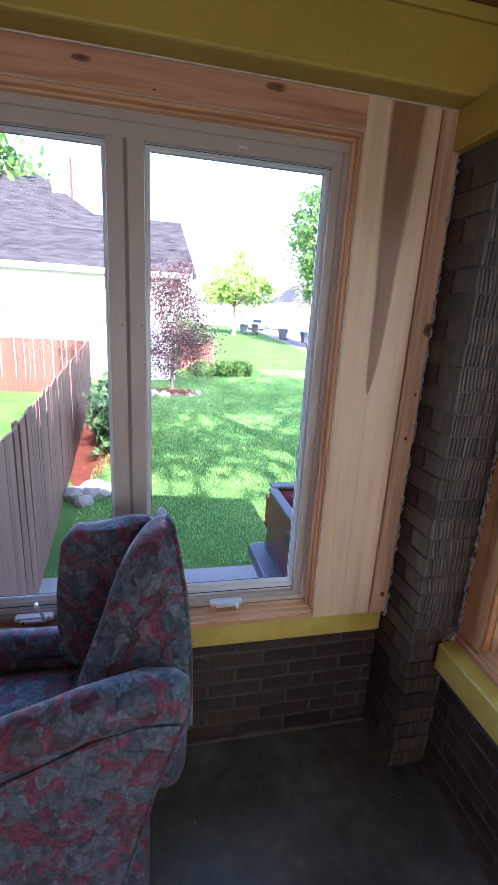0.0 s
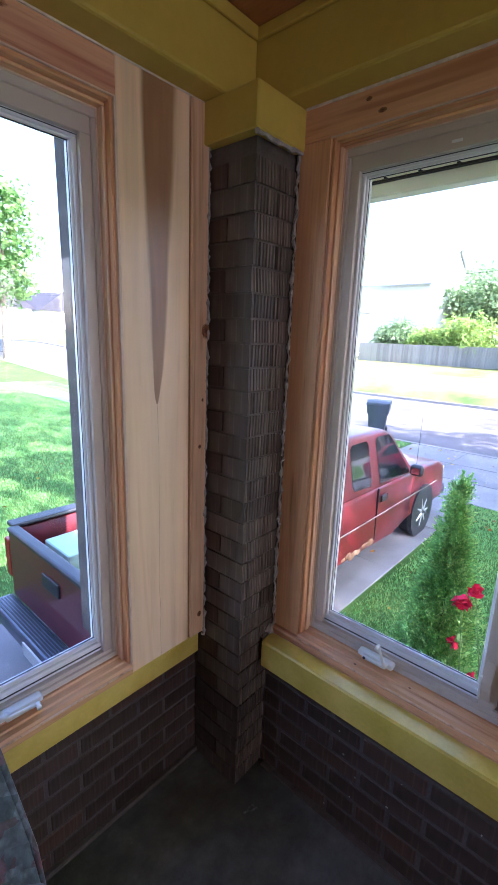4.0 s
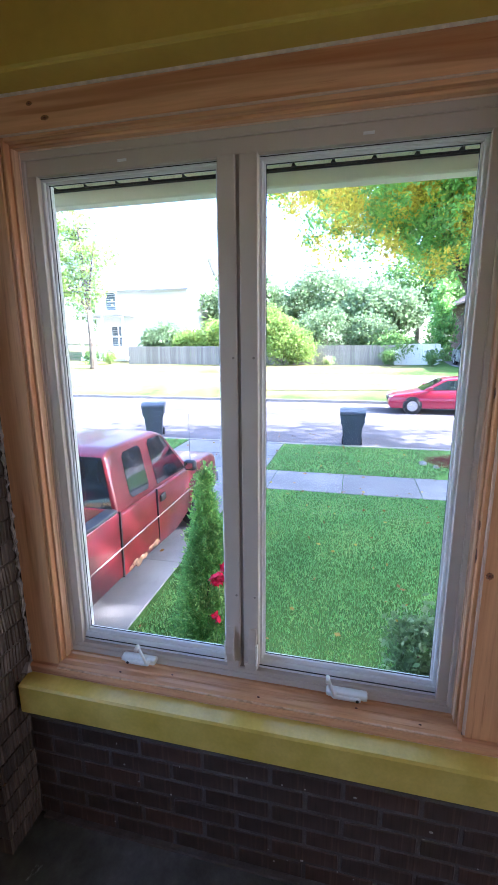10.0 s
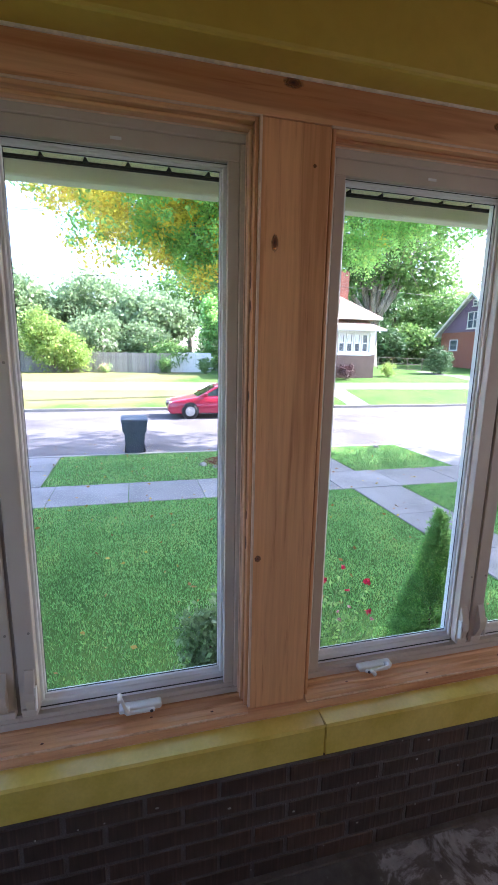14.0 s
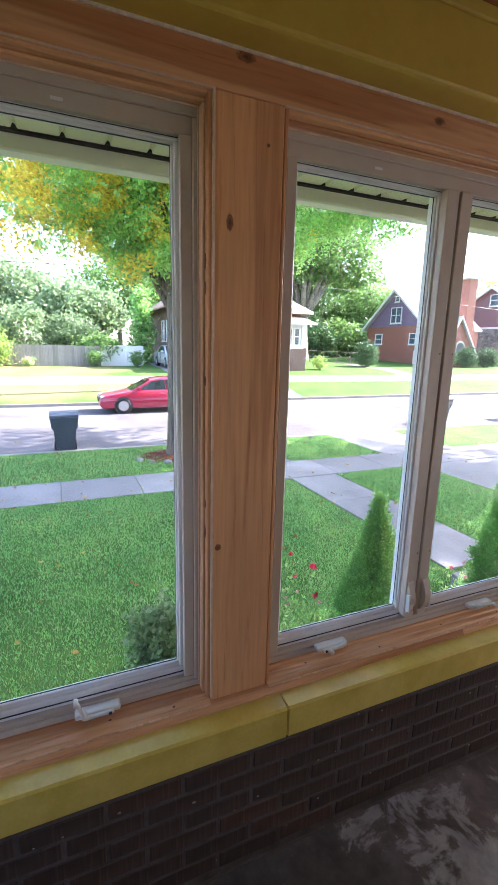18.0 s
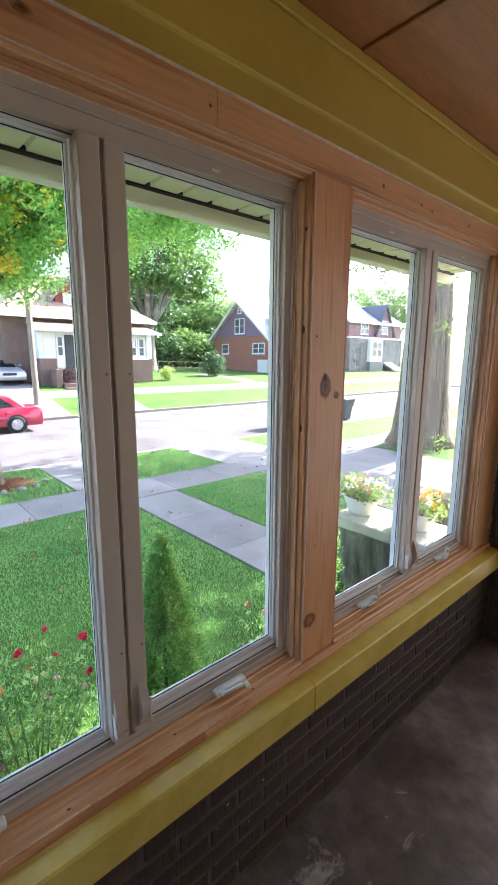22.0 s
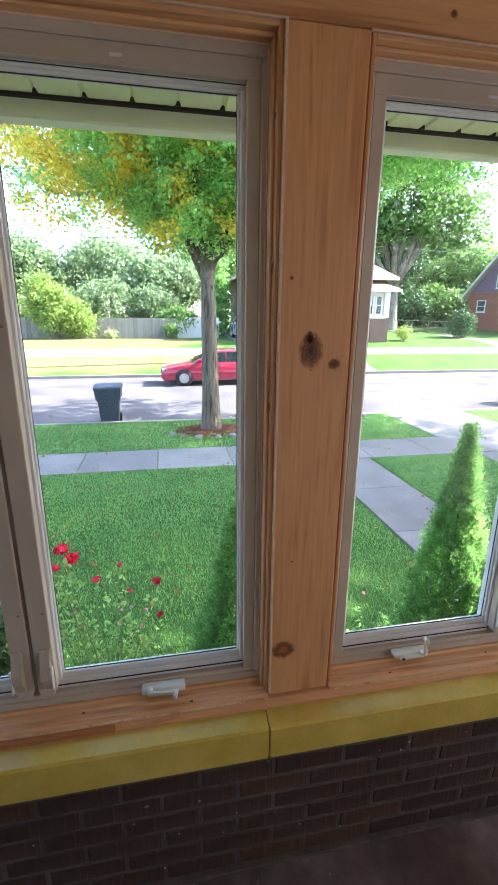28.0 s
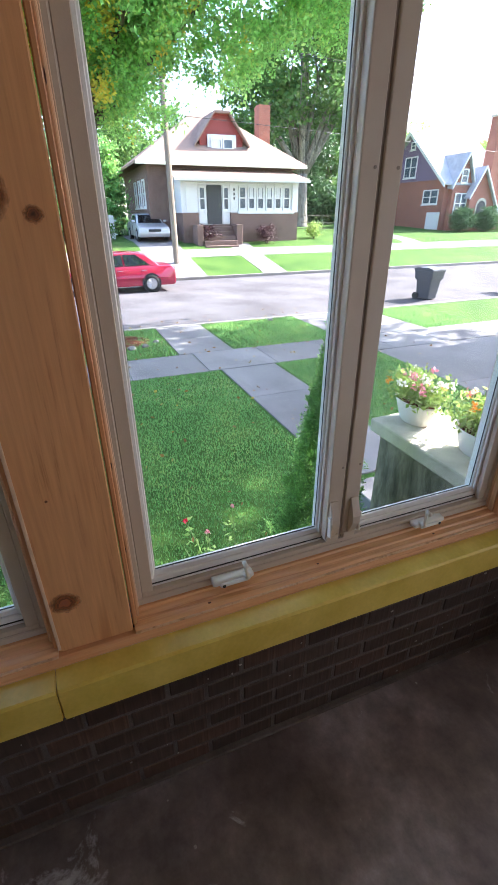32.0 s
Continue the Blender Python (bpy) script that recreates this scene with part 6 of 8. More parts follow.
def rose_bush(label, at, h, w, stems, tips, seed, leafy=14, buds=6):
    """Thorny stems with leaflets; tips gives the blooms (x, y, z, radius) above the foot, the rest of the stems end in buds."""
    rng = np.random.default_rng(seed)
    t = thing("rose_bush", label, "rose bush", at)
    bm, leaves, flush = bmesh.new(), [], []
    for i in range(stems + len(tips)):
        a, k = rng.uniform(0, 6.28), rng.uniform(0.3, 1.0)
        if i < len(tips):
            x, y, z, r = tips[i]
            tip = Vector((x, y, z))
        else:
            r = 0.012 if i < len(tips) + buds else 0.0
            tip = Vector((math.cos(a) * w * k, math.sin(a) * w * k, h * rng.uniform(0.55, 0.97)))
        mid = Vector((tip.x * 0.4 + rng.normal(0, 0.03), tip.y * 0.4 + rng.normal(0, 0.03), tip.z * 0.6))
        tube(bm, [(0.03 * math.cos(a), 0.03 * math.sin(a), -0.03), mid, mid.lerp(tip, 0.6) + Vector(rng.normal(0, 0.012, 3)), tip], [0.006, 0.0042, 0.003, 0.002], 5)
        for j in range(leafy):
            s = rng.uniform(0.3, 0.97)
            q = mid.lerp(tip, (s - 0.4) / 0.6) if s > 0.4 else Vector((0, 0, 0)).lerp(mid, s / 0.4)
            d = rng.normal(size=3)
            d /= np.linalg.norm(d)
            for m in range(3):
                leaves.append(np.array(q) + d * (0.025 + 0.022 * m) + rng.normal(0, 0.008, 3))
        if r:
            n = 60 if r > 0.02 else 14
            d = rng.normal(size=(n, 3))
            d[:, 2] = np.abs(d[:, 2]) - 0.35
            d /= np.linalg.norm(d, axis=1)[:, None]
            red = i < len(tips)
            quads("bloom", leaf_cards(rng, np.array(tip) + d * r * rng.uniform(0.25, 0.95, (n, 1)), r * (0.5 if n > 20 else 0.8)), M["rose"] if red else M["pink_petal"], t, "red rose bloom" if red else "faded rose bud")
    part("stems", bm, M["stem"], t)
    quads("leaves", leaf_cards(rng, np.array(leaves), 0.017), M["rose_leaf"], t)
    return t


rose_bush("leggy rose bush with red blooms under the windows", (2.30, -1.0, -1.1), 1.40, 0.40, 26, [(-0.12, 0.27, 1.57, 0.038), (-0.10, 0.17, 1.60, 0.034), (-0.08, 0.13, 1.535, 0.036), (-0.15, 0.20, 1.53, 0.024), (-0.1, 0.02, 1.42, 0.020), (-0.1, -0.10, 1.49, 0.014), (-0.08, -0.28, 1.36, 0.022), (-0.1, -0.14, 1.33, 0.014), (-0.1, -0.29, 1.17, 0.018)], 170, 15, 10)
rose_bush("few red roses beside the arborvitae", (1.62, 0.50, -1.1), 1.45, 0.14, 4, [(-0.02, 0.12, 1.76, 0.034), (-0.02, 0.08, 1.825, 0.028), (-0.02, 0.135, 1.58, 0.020), (-0.02, 0.05, 1.48, 0.016)], 171, 5, 2)
rose_bush("low rose sprigs with fading blooms by the porch wall", (1.95, -2.30, -1.1), 1.40, 0.26, 12, [(-0.05, 0.2, 1.36, 0.012)], 172, 9, 5)
rose_bush("thin rose sprigs by the porch wall", (2.0, 0.1, -1.1), 1.10, 0.22, 6, [(0.0, 0.1, 1.05, 0.014)], 173, 5, 2)


# ---------------------------------------------------------------- fences
def board_fence(name, label, pts, h, w, mat_name, base, gap=0.008, points=True, seed=0):
    rng = np.random.default_rng(seed)
    t = tagged(new(name), label, "fence")
    (ax, ay), (bx_, by) = pts
    L = math.hypot(bx_ - ax, by - ay)
    n = int(L / w)
    ang = math.atan2(by - ay, bx_ - ax)
    me = None
    for i in range(n):
        s = (i + 0.5) * w
        x, y = ax + (bx_ - ax) * s / L, ay + (by - ay) * s / L
        if me is None:
            bm = bmesh.new()
            half = (w - gap) / 2
            prism(bm, [(-half, 0), (half, 0), (half, h - (0.015 if points else 0)), (half - 0.015, h), (-half + 0.015, h), (-half, h - (0.015 if points else 0))], 1, -0.009, 0.009)
            ob = part("board", bm, M[mat_name], t)
            me = ob.data
        else:
            ob = new("board", me)
            ob.parent = t
        ob.matrix_basis = pose(x, y, base(x) + rng.uniform(-0.02, 0.02), rng.normal(0, 0.25), rng.normal(0, 0.25), math.degrees(ang))
    for z in (0.3, h - 0.35):
        m = Matrix.Rotation(ang, 4, "Z")
        bm = box(0, L, 0.010, 0.05, z, z + 0.09)
        ob = part("rail", bm, M[mat_name], t)
        ob.matrix_basis = Matrix.Translation((ax, ay, base(ax))) @ m
    return t


board_fence("board_fence", "red-brown dog-eared board fence along the side yard", ((-0.98, 2.6), (-1.95, 15.4)), 1.80, 0.142, "fence_red", ground_z, gap=0.003, seed=1)
board_fence("board_fence", "red-brown fence across the neighbouring yard", ((-9.5, 15.7), (-1.95, 15.5)), 1.75, 0.142, "fence_back", ground_z, seed=2)
board_fence("board_fence", "weathered grey board fence across the street", ((31.0, 16.8), (31.0, -2.4)), 1.35, 0.16, "fence_grey", lambda x: 0.10, points=False, seed=3)
board_fence("board_fence", "white board fence beside the bungalow drive", ((31.3, -2.4), (31.6, -5.4)), 1.40, 0.16, "white_paint", lambda x: 0.12, points=False, seed=4)


# ---------------------------------------------------------------- houses
def house_window(parent, axis, face, a0, a1, z0, z1, out=-1, curtain=False, mull=False):
    """A framed window on a wall: axis 0: on x = face, spanning y a0..a1; axis 1: on y = face, spanning x."""
    def b(u0, u1, d0, d1, w0, w1, bev=0.01):
        d0, d1 = sorted((face + out * d0, face + out * d1))
        return box(d0, d1, u0, u1, w0, w1, bev) if axis == 0 else box(u0, u1, d0, d1, w0, w1, bev)
    f = 0.09
    bm = bmesh.new()
    for u0, u1, w0, w1 in ((a0, a1, z0, z0 + f), (a0, a1, z1 - f, z1), (a0, a0 + f, z0 + f, z1 - f), (a1 - f, a1, z0 + f, z1 - f), (a0 + f, a1 - f, (z0 + z1) / 2 - 0.03, (z0 + z1) / 2 + 0.03)):
        d0, d1 = sorted((face, face + out * 0.07))
        bx(bm, *((d0, d1, u0, u1, w0, w1) if axis == 0 else (u0, u1, d0, d1, w0, w1)))
    if mull:
        m = (a0 + a1) / 2
        d0, d1 = sorted((face, face + out * 0.07))
        bx(bm, *((d0, d1, m - 0.05, m + 0.05, z0, z1) if axis == 0 else (m - 0.05, m + 0.05, d0, d1, z0, z1)))
    win = part("window", bm, M["white_paint"], parent)
    part("pane", b(a0 + f, a1 - f, 0.004, 0.02, z0 + f, z1 - f, 0), M["house_glass"], win)
    if curtain:
        part("curtain", b(a0 + f + 0.04, a1 - f - 0.04, 0.02, 0.03, (z0 + z1) / 2 - 0.05, z1 - f, 0), M["curtain"], win, "white lace curtain")
    part("sill", b(a0 - 0.06, a1 + 0.06, 0.0, 0.12, z0 - 0.07, z0, 0), M["white_paint"], win)
    return win


def slope(bm, pts, th=0.12):
    """A roof plane of some thickness from its corner points."""
    vs = [bm.verts.new(p) for p in pts]
    lo = [bm.verts.new(Vector(p) - Vector((0, 0, th))) for p in pts]
    bm.faces.new(vs)
    bm.faces.new(lo[::-1])
    n = len(pts)
    for k in range(n):
        bm.faces.new((vs[k], lo[k], lo[(k + 1) % n], vs[(k + 1) % n]))


def bungalow():
    t = thing("bungalow", "brown brick bungalow with a white enclosed porch and red dormer", "house", (0, 0, 0))
    gz = 0.28
    part("wall", box(29.6, 39, -16.4, -7.2, -0.3, 4.15), M["brown_brick"], t)
    for y0, y1, top in ((-16.0, -11.60, 1.62), (-11.599, -9.641, 1.0), (-9.64, -8.7, 1.62)):
        part("porch_base", box(27.9, 29.6, y0, y1, -0.5, top), M["brown_brick"], t)
    bm = bmesh.new()
    bx(bm, 28.04, 28.14, -16.0, -8.7, 1.0, 3.3)
    bx(bm, 27.92, 28.04, -16.0, -15.62, 1.62, 3.12)
    bx(bm, 27.92, 28.04, -16.0, -8.7, 3.12, 3.30)
    bx(bm, 28.0, 28.04, -9.64, -8.98, 1.62, 3.12)
    bx(bm, 28.0, 28.04, -12.10, -11.62, 1.62, 3.12)
    bx(bm, 28.14, 29.6, -8.85, -8.7, 1.62, 3.3)
    bx(bm, 28.14, 29.6, -16.0, -15.85, 1.62, 3.3)
    part("porch_frame", bm, M["white_paint"], t)
    part("sill_band", box(27.86, 28.02, -15.75, -12.05, 1.55, 1.70, 0.01), M["white_paint"], t)
    for k in range(6):
        y1 = -12.14 - k * 0.575
        house_window(t, 0, 28.04, y1 - 0.50, y1, 1.76, 3.0, curtain=k % 5 != 0)
    for y0, y1 in ((-11.57, -11.15), (-10.14, -9.70)):
        house_window(t, 0, 28.04, y0, y1, 1.72, 2.96)
        part("door_panel", box(28.0, 28.04, y0, y1, 1.06, 1.60, 0.01), M["white_paint"], t)
    door = part("door", box(27.99, 28.05, -11.09, -10.20, 1.02, 3.02, 0.01), M["door_dark"], t, "dark storm door")
    part("door_handle", box(27.96, 27.99, -10.98, -10.94, 1.92, 2.06, 0.005), M["chrome"], door)
    bm = bmesh.new()
    for k in range(5):
        bx(bm, 27.9 - 0.28 * (k + 1), 27.9 - 0.28 * k, -11.6, -9.6, -0.7, 1.02 - 0.24 * (k + 1) + 0.12, 0.02)
    part("steps", bm, M["brown_brick"], t)
    for y in (-11.95, -9.58):
        part("step_wall", box(26.9, 27.9, y, y + 0.35, -0.7, 1.0, 0.02), M["brown_brick"], t)
    bm = bmesh.new()
    slope(bm, [(27.35, -16.5, 3.32), (27.35, -8.2, 3.32), (30.0, -8.5, 4.0), (30.0, -16.2, 4.0)])
    part("porch_roof", bm, M["roof_tan"], t)
    part("fascia", box(27.33, 27.40, -16.5, -8.2, 3.18, 3.32), M["white_paint"], t)
    bm = bmesh.new()
    e, n_, s_, f_, b_ = 4.2, -6.5, -17.1, 29.0, 39.7
    r1, r2 = (33.2, -11.2, 7.3), (36.0, -12.4, 7.3)
    slope(bm, [(f_, s_, e), (f_, n_, e), r1, (33.2, -12.4, 7.3)])
    slope(bm, [(f_, n_, e), (b_, n_, e), (36.0, -11.2, 7.3), r1])
    slope(bm, [(b_, s_, e), (f_, s_, e), (33.2, -12.4, 7.3), r2])
    slope(bm, [(b_, n_, e), (b_, s_, e), r2, (36.0, -11.2, 7.3)])
    part("roof", bm, M["roof_tan"], t)
    part("fascia", box(28.96, 29.05, -17.1, -6.5, 4.02, 4.2), M["cream"], t)
    # dormer
    bm = bmesh.new()
    prism(bm, [(-13.3, 4.1), (-10.6, 4.1), (-10.6, 5.55), (-11.55, 6.75), (-12.35, 6.75), (-13.3, 5.55)], 0, 30.3, 33.6)
    d = part("dormer", bm, M["red_paint"], t, "dark red dormer")
    bm = bmesh.new()
    slope(bm, [(30.0, -13.65, 5.22), (34, -13.65, 5.22), (34, -12.4, 6.86), (30.0, -12.4, 6.86)])
    slope(bm, [(30.0, -12.4, 6.86), (34, -12.4, 6.86), (34, -11.5, 6.86), (30.0, -11.5, 6.86)])
    slope(bm, [(30.0, -11.5, 6.86), (34, -11.5, 6.86), (34, -10.25, 5.22), (30.0, -10.25, 5.22)])
    part("dormer_roof", bm, M["roof_tan"], d)
    part("window_surround", box(30.18, 30.30, -12.85, -11.05, 4.32, 5.72, 0.01), M["white_paint"], d, "white window surround")
    house_window(t, 0, 30.17, -12.65, -11.97, 4.50, 5.55)
    house_window(t, 0, 30.17, -11.93, -11.25, 4.50, 5.55, curtain=True)
    part("chimney", box(33.2, 34.0, -16.4, -15.6, 3, 7.9), M["red_brick_far"], t)
    for x in (30.6, 32.0, 33.6):
        house_window(t, 1, -7.2, x, x + 0.8, 1.9, 3.4, out=1)
    bm = bmesh.new()
    for k, (y, z) in enumerate(((-11.86, 2.80), (-11.86, 2.58), (-11.86, 2.36))):
        bx(bm, 27.985, 28.003, y - 0.04, y + 0.04, z - 0.07, z + 0.07)
    part("house_number", bm, M["dark"], t, "dark house number plates")


def tudor():
    """Its purple gable looks along the street; the pale west slope has two cross gables and a chimney."""
    t = thing("brick_house", "red brick house with a purple gable, pale roof and tall chimney", "house", (0, 0, 0))
    y0, y1, x0, x1, e, pk = -38.4, -31.9, 32.9, 41.9, 4.0, 7.7
    xm = (x0 + x1) / 2
    part("wall", box(x0, x1, y0, y1, 0.0, e), M["red_brick_far"], t)
    part("gable", prism(bmesh.new(), [(x0, e), (x1, e), (xm, pk - 0.15)], 1, y1 - 0.4, y1 + 0.02), M["purple_paint"], t, "dull purple gable")
    bm = bmesh.new()
    slope(bm, [(x0 - 0.45, y0, e - 0.3), (x0 - 0.45, y1 + 0.5, e - 0.3), (xm, y1 + 0.5, pk), (xm, y0, pk)], 0.16)
    slope(bm, [(xm, y0, pk), (xm, y1 + 0.5, pk), (x1 + 0.45, y1 + 0.5, e - 0.3), (x1 + 0.45, y0, e - 0.3)], 0.16)
    part("roof", bm, M["roof_slate"], t)
    bm = bmesh.new()
    slope(bm, [(x0 - 0.5, y1 + 0.5, e - 0.33), (x0 - 0.5, y1 + 0.6, e - 0.33), (xm, y1 + 0.6, pk + 0.02), (xm, y1 + 0.5, pk + 0.02)], 0.28)
    slope(bm, [(xm, y1 + 0.5, pk + 0.02), (xm, y1 + 0.6, pk + 0.02), (x1 + 0.5, y1 + 0.6, e - 0.33), (x1 + 0.5, y1 + 0.5, e - 0.33)], 0.28)
    part("barge_boards", bm, M["white_paint"], t)
    house_window(t, 1, y1 + 0.02, xm - 0.8, xm + 0.8, 4.3, 5.9, out=1, mull=True)
    house_window(t, 1, y1 + 0.02, xm - 0.3, xm + 0.3, 6.4, 7.0, out=1)
    house_window(t, 1, y1, x0 + 0.6, x0 + 2.4, 2.2, 3.3, out=1, mull=True)
    house_window(t, 1, y1, x1 - 2.6, x1 - 1.4, 2.2, 3.3, out=1)
    part("garage_door", box(x0 + 0.1, x0 + 1.6, y1, y1 + 0.06, 0.3, 1.6), M["white_paint"], t)
    for outline, x in (([(-34.3, 0), (-32.4, 0), (-32.4, 3.6), (-33.35, 5.7), (-34.3, 3.6)], 32.5), ([(-37.0, 0), (-34.0, 0), (-34.0, 2.9), (-34.9, 4.75), (-37.0, 1.7)], 32.1)):
        m = max(outline, key=lambda q: q[1])
        part("cross_gable", prism(bmesh.new(), outline, 0, x, 36), M["red_brick_far"], t)
        bm = bmesh.new()
        b, a = outline[2], outline[4]
        slope(bm, [(x - 0.25, m[0], m[1] + 0.15), (37, m[0], m[1] + 0.15), (37, b[0] + 0.3, b[1] - 0.2), (x - 0.25, b[0] + 0.3, b[1] - 0.2)])
        slope(bm, [(x - 0.25, a[0] - 0.2, a[1] - 0.2), (37, a[0] - 0.2, a[1] - 0.2), (37, m[0], m[1] + 0.15), (x - 0.25, m[0], m[1] + 0.15)])
        part("gable_roof", bm, M["roof_slate"], t)
        bm = bmesh.new()
        slope(bm, [(x - 0.33, m[0], m[1] + 0.17), (x - 0.25, m[0], m[1] + 0.17), (x - 0.25, b[0] + 0.32, b[1] - 0.2), (x - 0.33, b[0] + 0.32, b[1] - 0.2)], 0.2)
        slope(bm, [(x - 0.33, a[0] - 0.22, a[1] - 0.2), (x - 0.25, a[0] - 0.22, a[1] - 0.2), (x - 0.25, m[0], m[1] + 0.17), (x - 0.33, m[0], m[1] + 0.17)], 0.2)
        part("gable_trim", bm, M["white_paint"], t)
    house_window(t, 0, 32.48, -34.0, -32.7, 1.5, 3.0, mull=True)
    house_window(t, 0, 32.48, -33.7, -33.0, 3.7, 4.7)
    arch = [(-35.75, 0.5), (-34.85, 0.5)] + [(-35.3 + 0.45 * math.cos(k * 0.314), 2.0 + 0.45 * math.sin(k * 0.314)) for k in range(11)]
    part("door", prism(bmesh.new(), arch, 0, 32.06, 32.12), M["door_dark"], t, "arched front door")
    part("arch_trim", prism(bmesh.new(), [(-35.3 + (y + 35.3) * 1.25, 0.5 + (z - 0.5) * 1.1) for y, z in arch], 0, 32.07, 32.11), M["stone_cap"], t)
    part("chimney", prism(bmesh.new(), [(-37.3, 0.0), (-35.3, 0.0), (-35.4, 3.0), (-35.75, 4.6), (-35.75, 8.3), (-36.75, 8.3), (-36.75, 4.6), (-37.2, 3.0)], 0, 32.2, 33.2), M["red_brick_far"], t)
    part("chimney_cap", box(32.1, 33.3, -36.85, -35.65, 8.3, 8.45), M["stone_cap"], t)


def maroon_house():
    """Maroon gable looking along the street over a rubble stone ground floor."""
    t = thing("maroon_house", "maroon sided house with a rubble stone ground floor", "house", (0, 0, 0))
    x0, x1, y0, y1, e, pk = 33.2, 41.8, -57.0, -45.4, 6.45, 8.9
    xm = (x0 + x1) / 2
    part("ground_floor", box(x0 - 0.3, x1, y0, y1 + 0.1, 0.0, 4.25), M["stone_wall"], t)
    part("upper_floor", prism(bmesh.new(), [(x0, 4.3), (x1, 4.3), (x1, e), (xm, pk - 0.1), (x0, e)], 1, y0, y1), M["maroon"], t)
    part("belt_course", box(x0 - 0.4, x1 + 0.1, y0, y1 + 0.2, 4.22, 4.42), M["white_paint"], t)
    bm = bmesh.new()
    slope(bm, [(x0 - 0.6, y0 - 0.4, e - 0.25), (x0 - 0.6, y1 + 0.4, e - 0.25), (xm, y1 + 0.4, pk), (xm, y0 - 0.4, pk)])
    slope(bm, [(xm, y0 - 0.4, pk), (xm, y1 + 0.4, pk), (x1 + 0.6, y1 + 0.4, e - 0.25), (x1 + 0.6, y0 - 0.4, e - 0.25)])
    part("roof", bm, M["roof_slate"], t)
    bm = bmesh.new()
    slope(bm, [(x0 - 0.65, y1 + 0.4, e - 0.27), (x0 - 0.65, y1 + 0.5, e - 0.27), (xm, y1 + 0.5, pk + 0.02), (xm, y1 + 0.4, pk + 0.02)], 0.3)
    slope(bm, [(xm, y1 + 0.4, pk + 0.02), (xm, y1 + 0.5, pk + 0.02), (x1 + 0.6, y1 + 0.5, e - 0.27), (x1 + 0.6, y1 + 0.4, e - 0.27)], 0.3)
    part("barge_boards", bm, M["white_paint"], t)
    part("fascia", box(x0 - 0.66, x0 - 0.6, y0 - 0.4, y1 + 0.4, e - 0.5, e - 0.25), M["white_paint"], t)
    house_window(t, 1, y1, xm - 0.9, xm + 0.3, 6.7, 8.0, out=1)
    house_window(t, 1, y1, 34.6, 35.8, 5.2, 5.95, out=1)
    house_window(t, 0, x0, -49.3, -47.7, 4.75, 6.15, mull=True)
    part("door", box(x0 - 0.34, x0 - 0.29, -47.6, -46.7, 0.9, 3.1, 0.01), M["door_dark"], t, "dark recessed door")
    stone_rng = np.random.default_rng(5)
    bm = bmesh.new()
    for k in range(150):
        y, z = stone_rng.uniform(-51, y1 + 0.0), stone_rng.uniform(0.3, 4.1)
        bmesh.ops.create_icosphere(bm, subdivisions=1, radius=1, matrix=Matrix.LocRotScale((x0 - 0.3, y, z), None, (0.05, stone_rng.uniform(0.15, 0.32), stone_rng.uniform(0.12, 0.24))))
    for k in range(150):
        x, z = stone_rng.uniform(x0 - 0.2, x0 + 6), stone_rng.uniform(0.3, 4.1)
        bmesh.ops.create_icosphere(bm, subdivisions=1, radius=1, matrix=Matrix.LocRotScale((x, y1 + 0.1, z), None, (stone_rng.uniform(0.15, 0.32), 0.05, stone_rng.uniform(0.12, 0.24))))
    part("rubble_stones", bm, M["rubble"], t)
    part("bay", box(32.4, x0, -51.6, -48.9, 1.4, 4.2), M["white_paint"], t, "white bay window")
    house_window(t, 0, 32.4, -51.3, -50.3, 2.0, 3.9)
    house_window(t, 0, 32.4, -50.2, -49.2, 2.0, 3.9)
    part("bay_base", box(32.3, x0, -51.7, -48.8, 0.0, 1.4), M["stone_wall"], t)
    part("entry_gable", prism(bmesh.new(), [(-54.6, 0.4), (-51.0, 0.4), (-51.0, 5.2), (-52.7, 8.4), (-54.6, 5.2)], 0, 33.0, 38), M["maroon"], t)
    bm = bmesh.new()
    slope(bm, [(32.7, -52.7, 8.6), (38, -52.7, 8.6), (38, -50.6, 4.7), (32.7, -50.6, 4.7)])
    slope(bm, [(32.7, -55.0, 4.7), (38, -55.0, 4.7), (38, -52.7, 8.6), (32.7, -52.7, 8.6)])
    part("entry_roof", bm, M["roof_slate_dark"], t)
    house_window(t, 0, 33.0, -53.4, -52.0, 4.9, 6.6, mull=True)
    bm = bmesh.new()
    for k in range(5):
        bx(bm, 31.0 + k * 0.35, 33.0, -54.2, -52.4, 0.3, 0.5 + 0.2 * k)
    part("steps", bm, M["white_paint"], t)


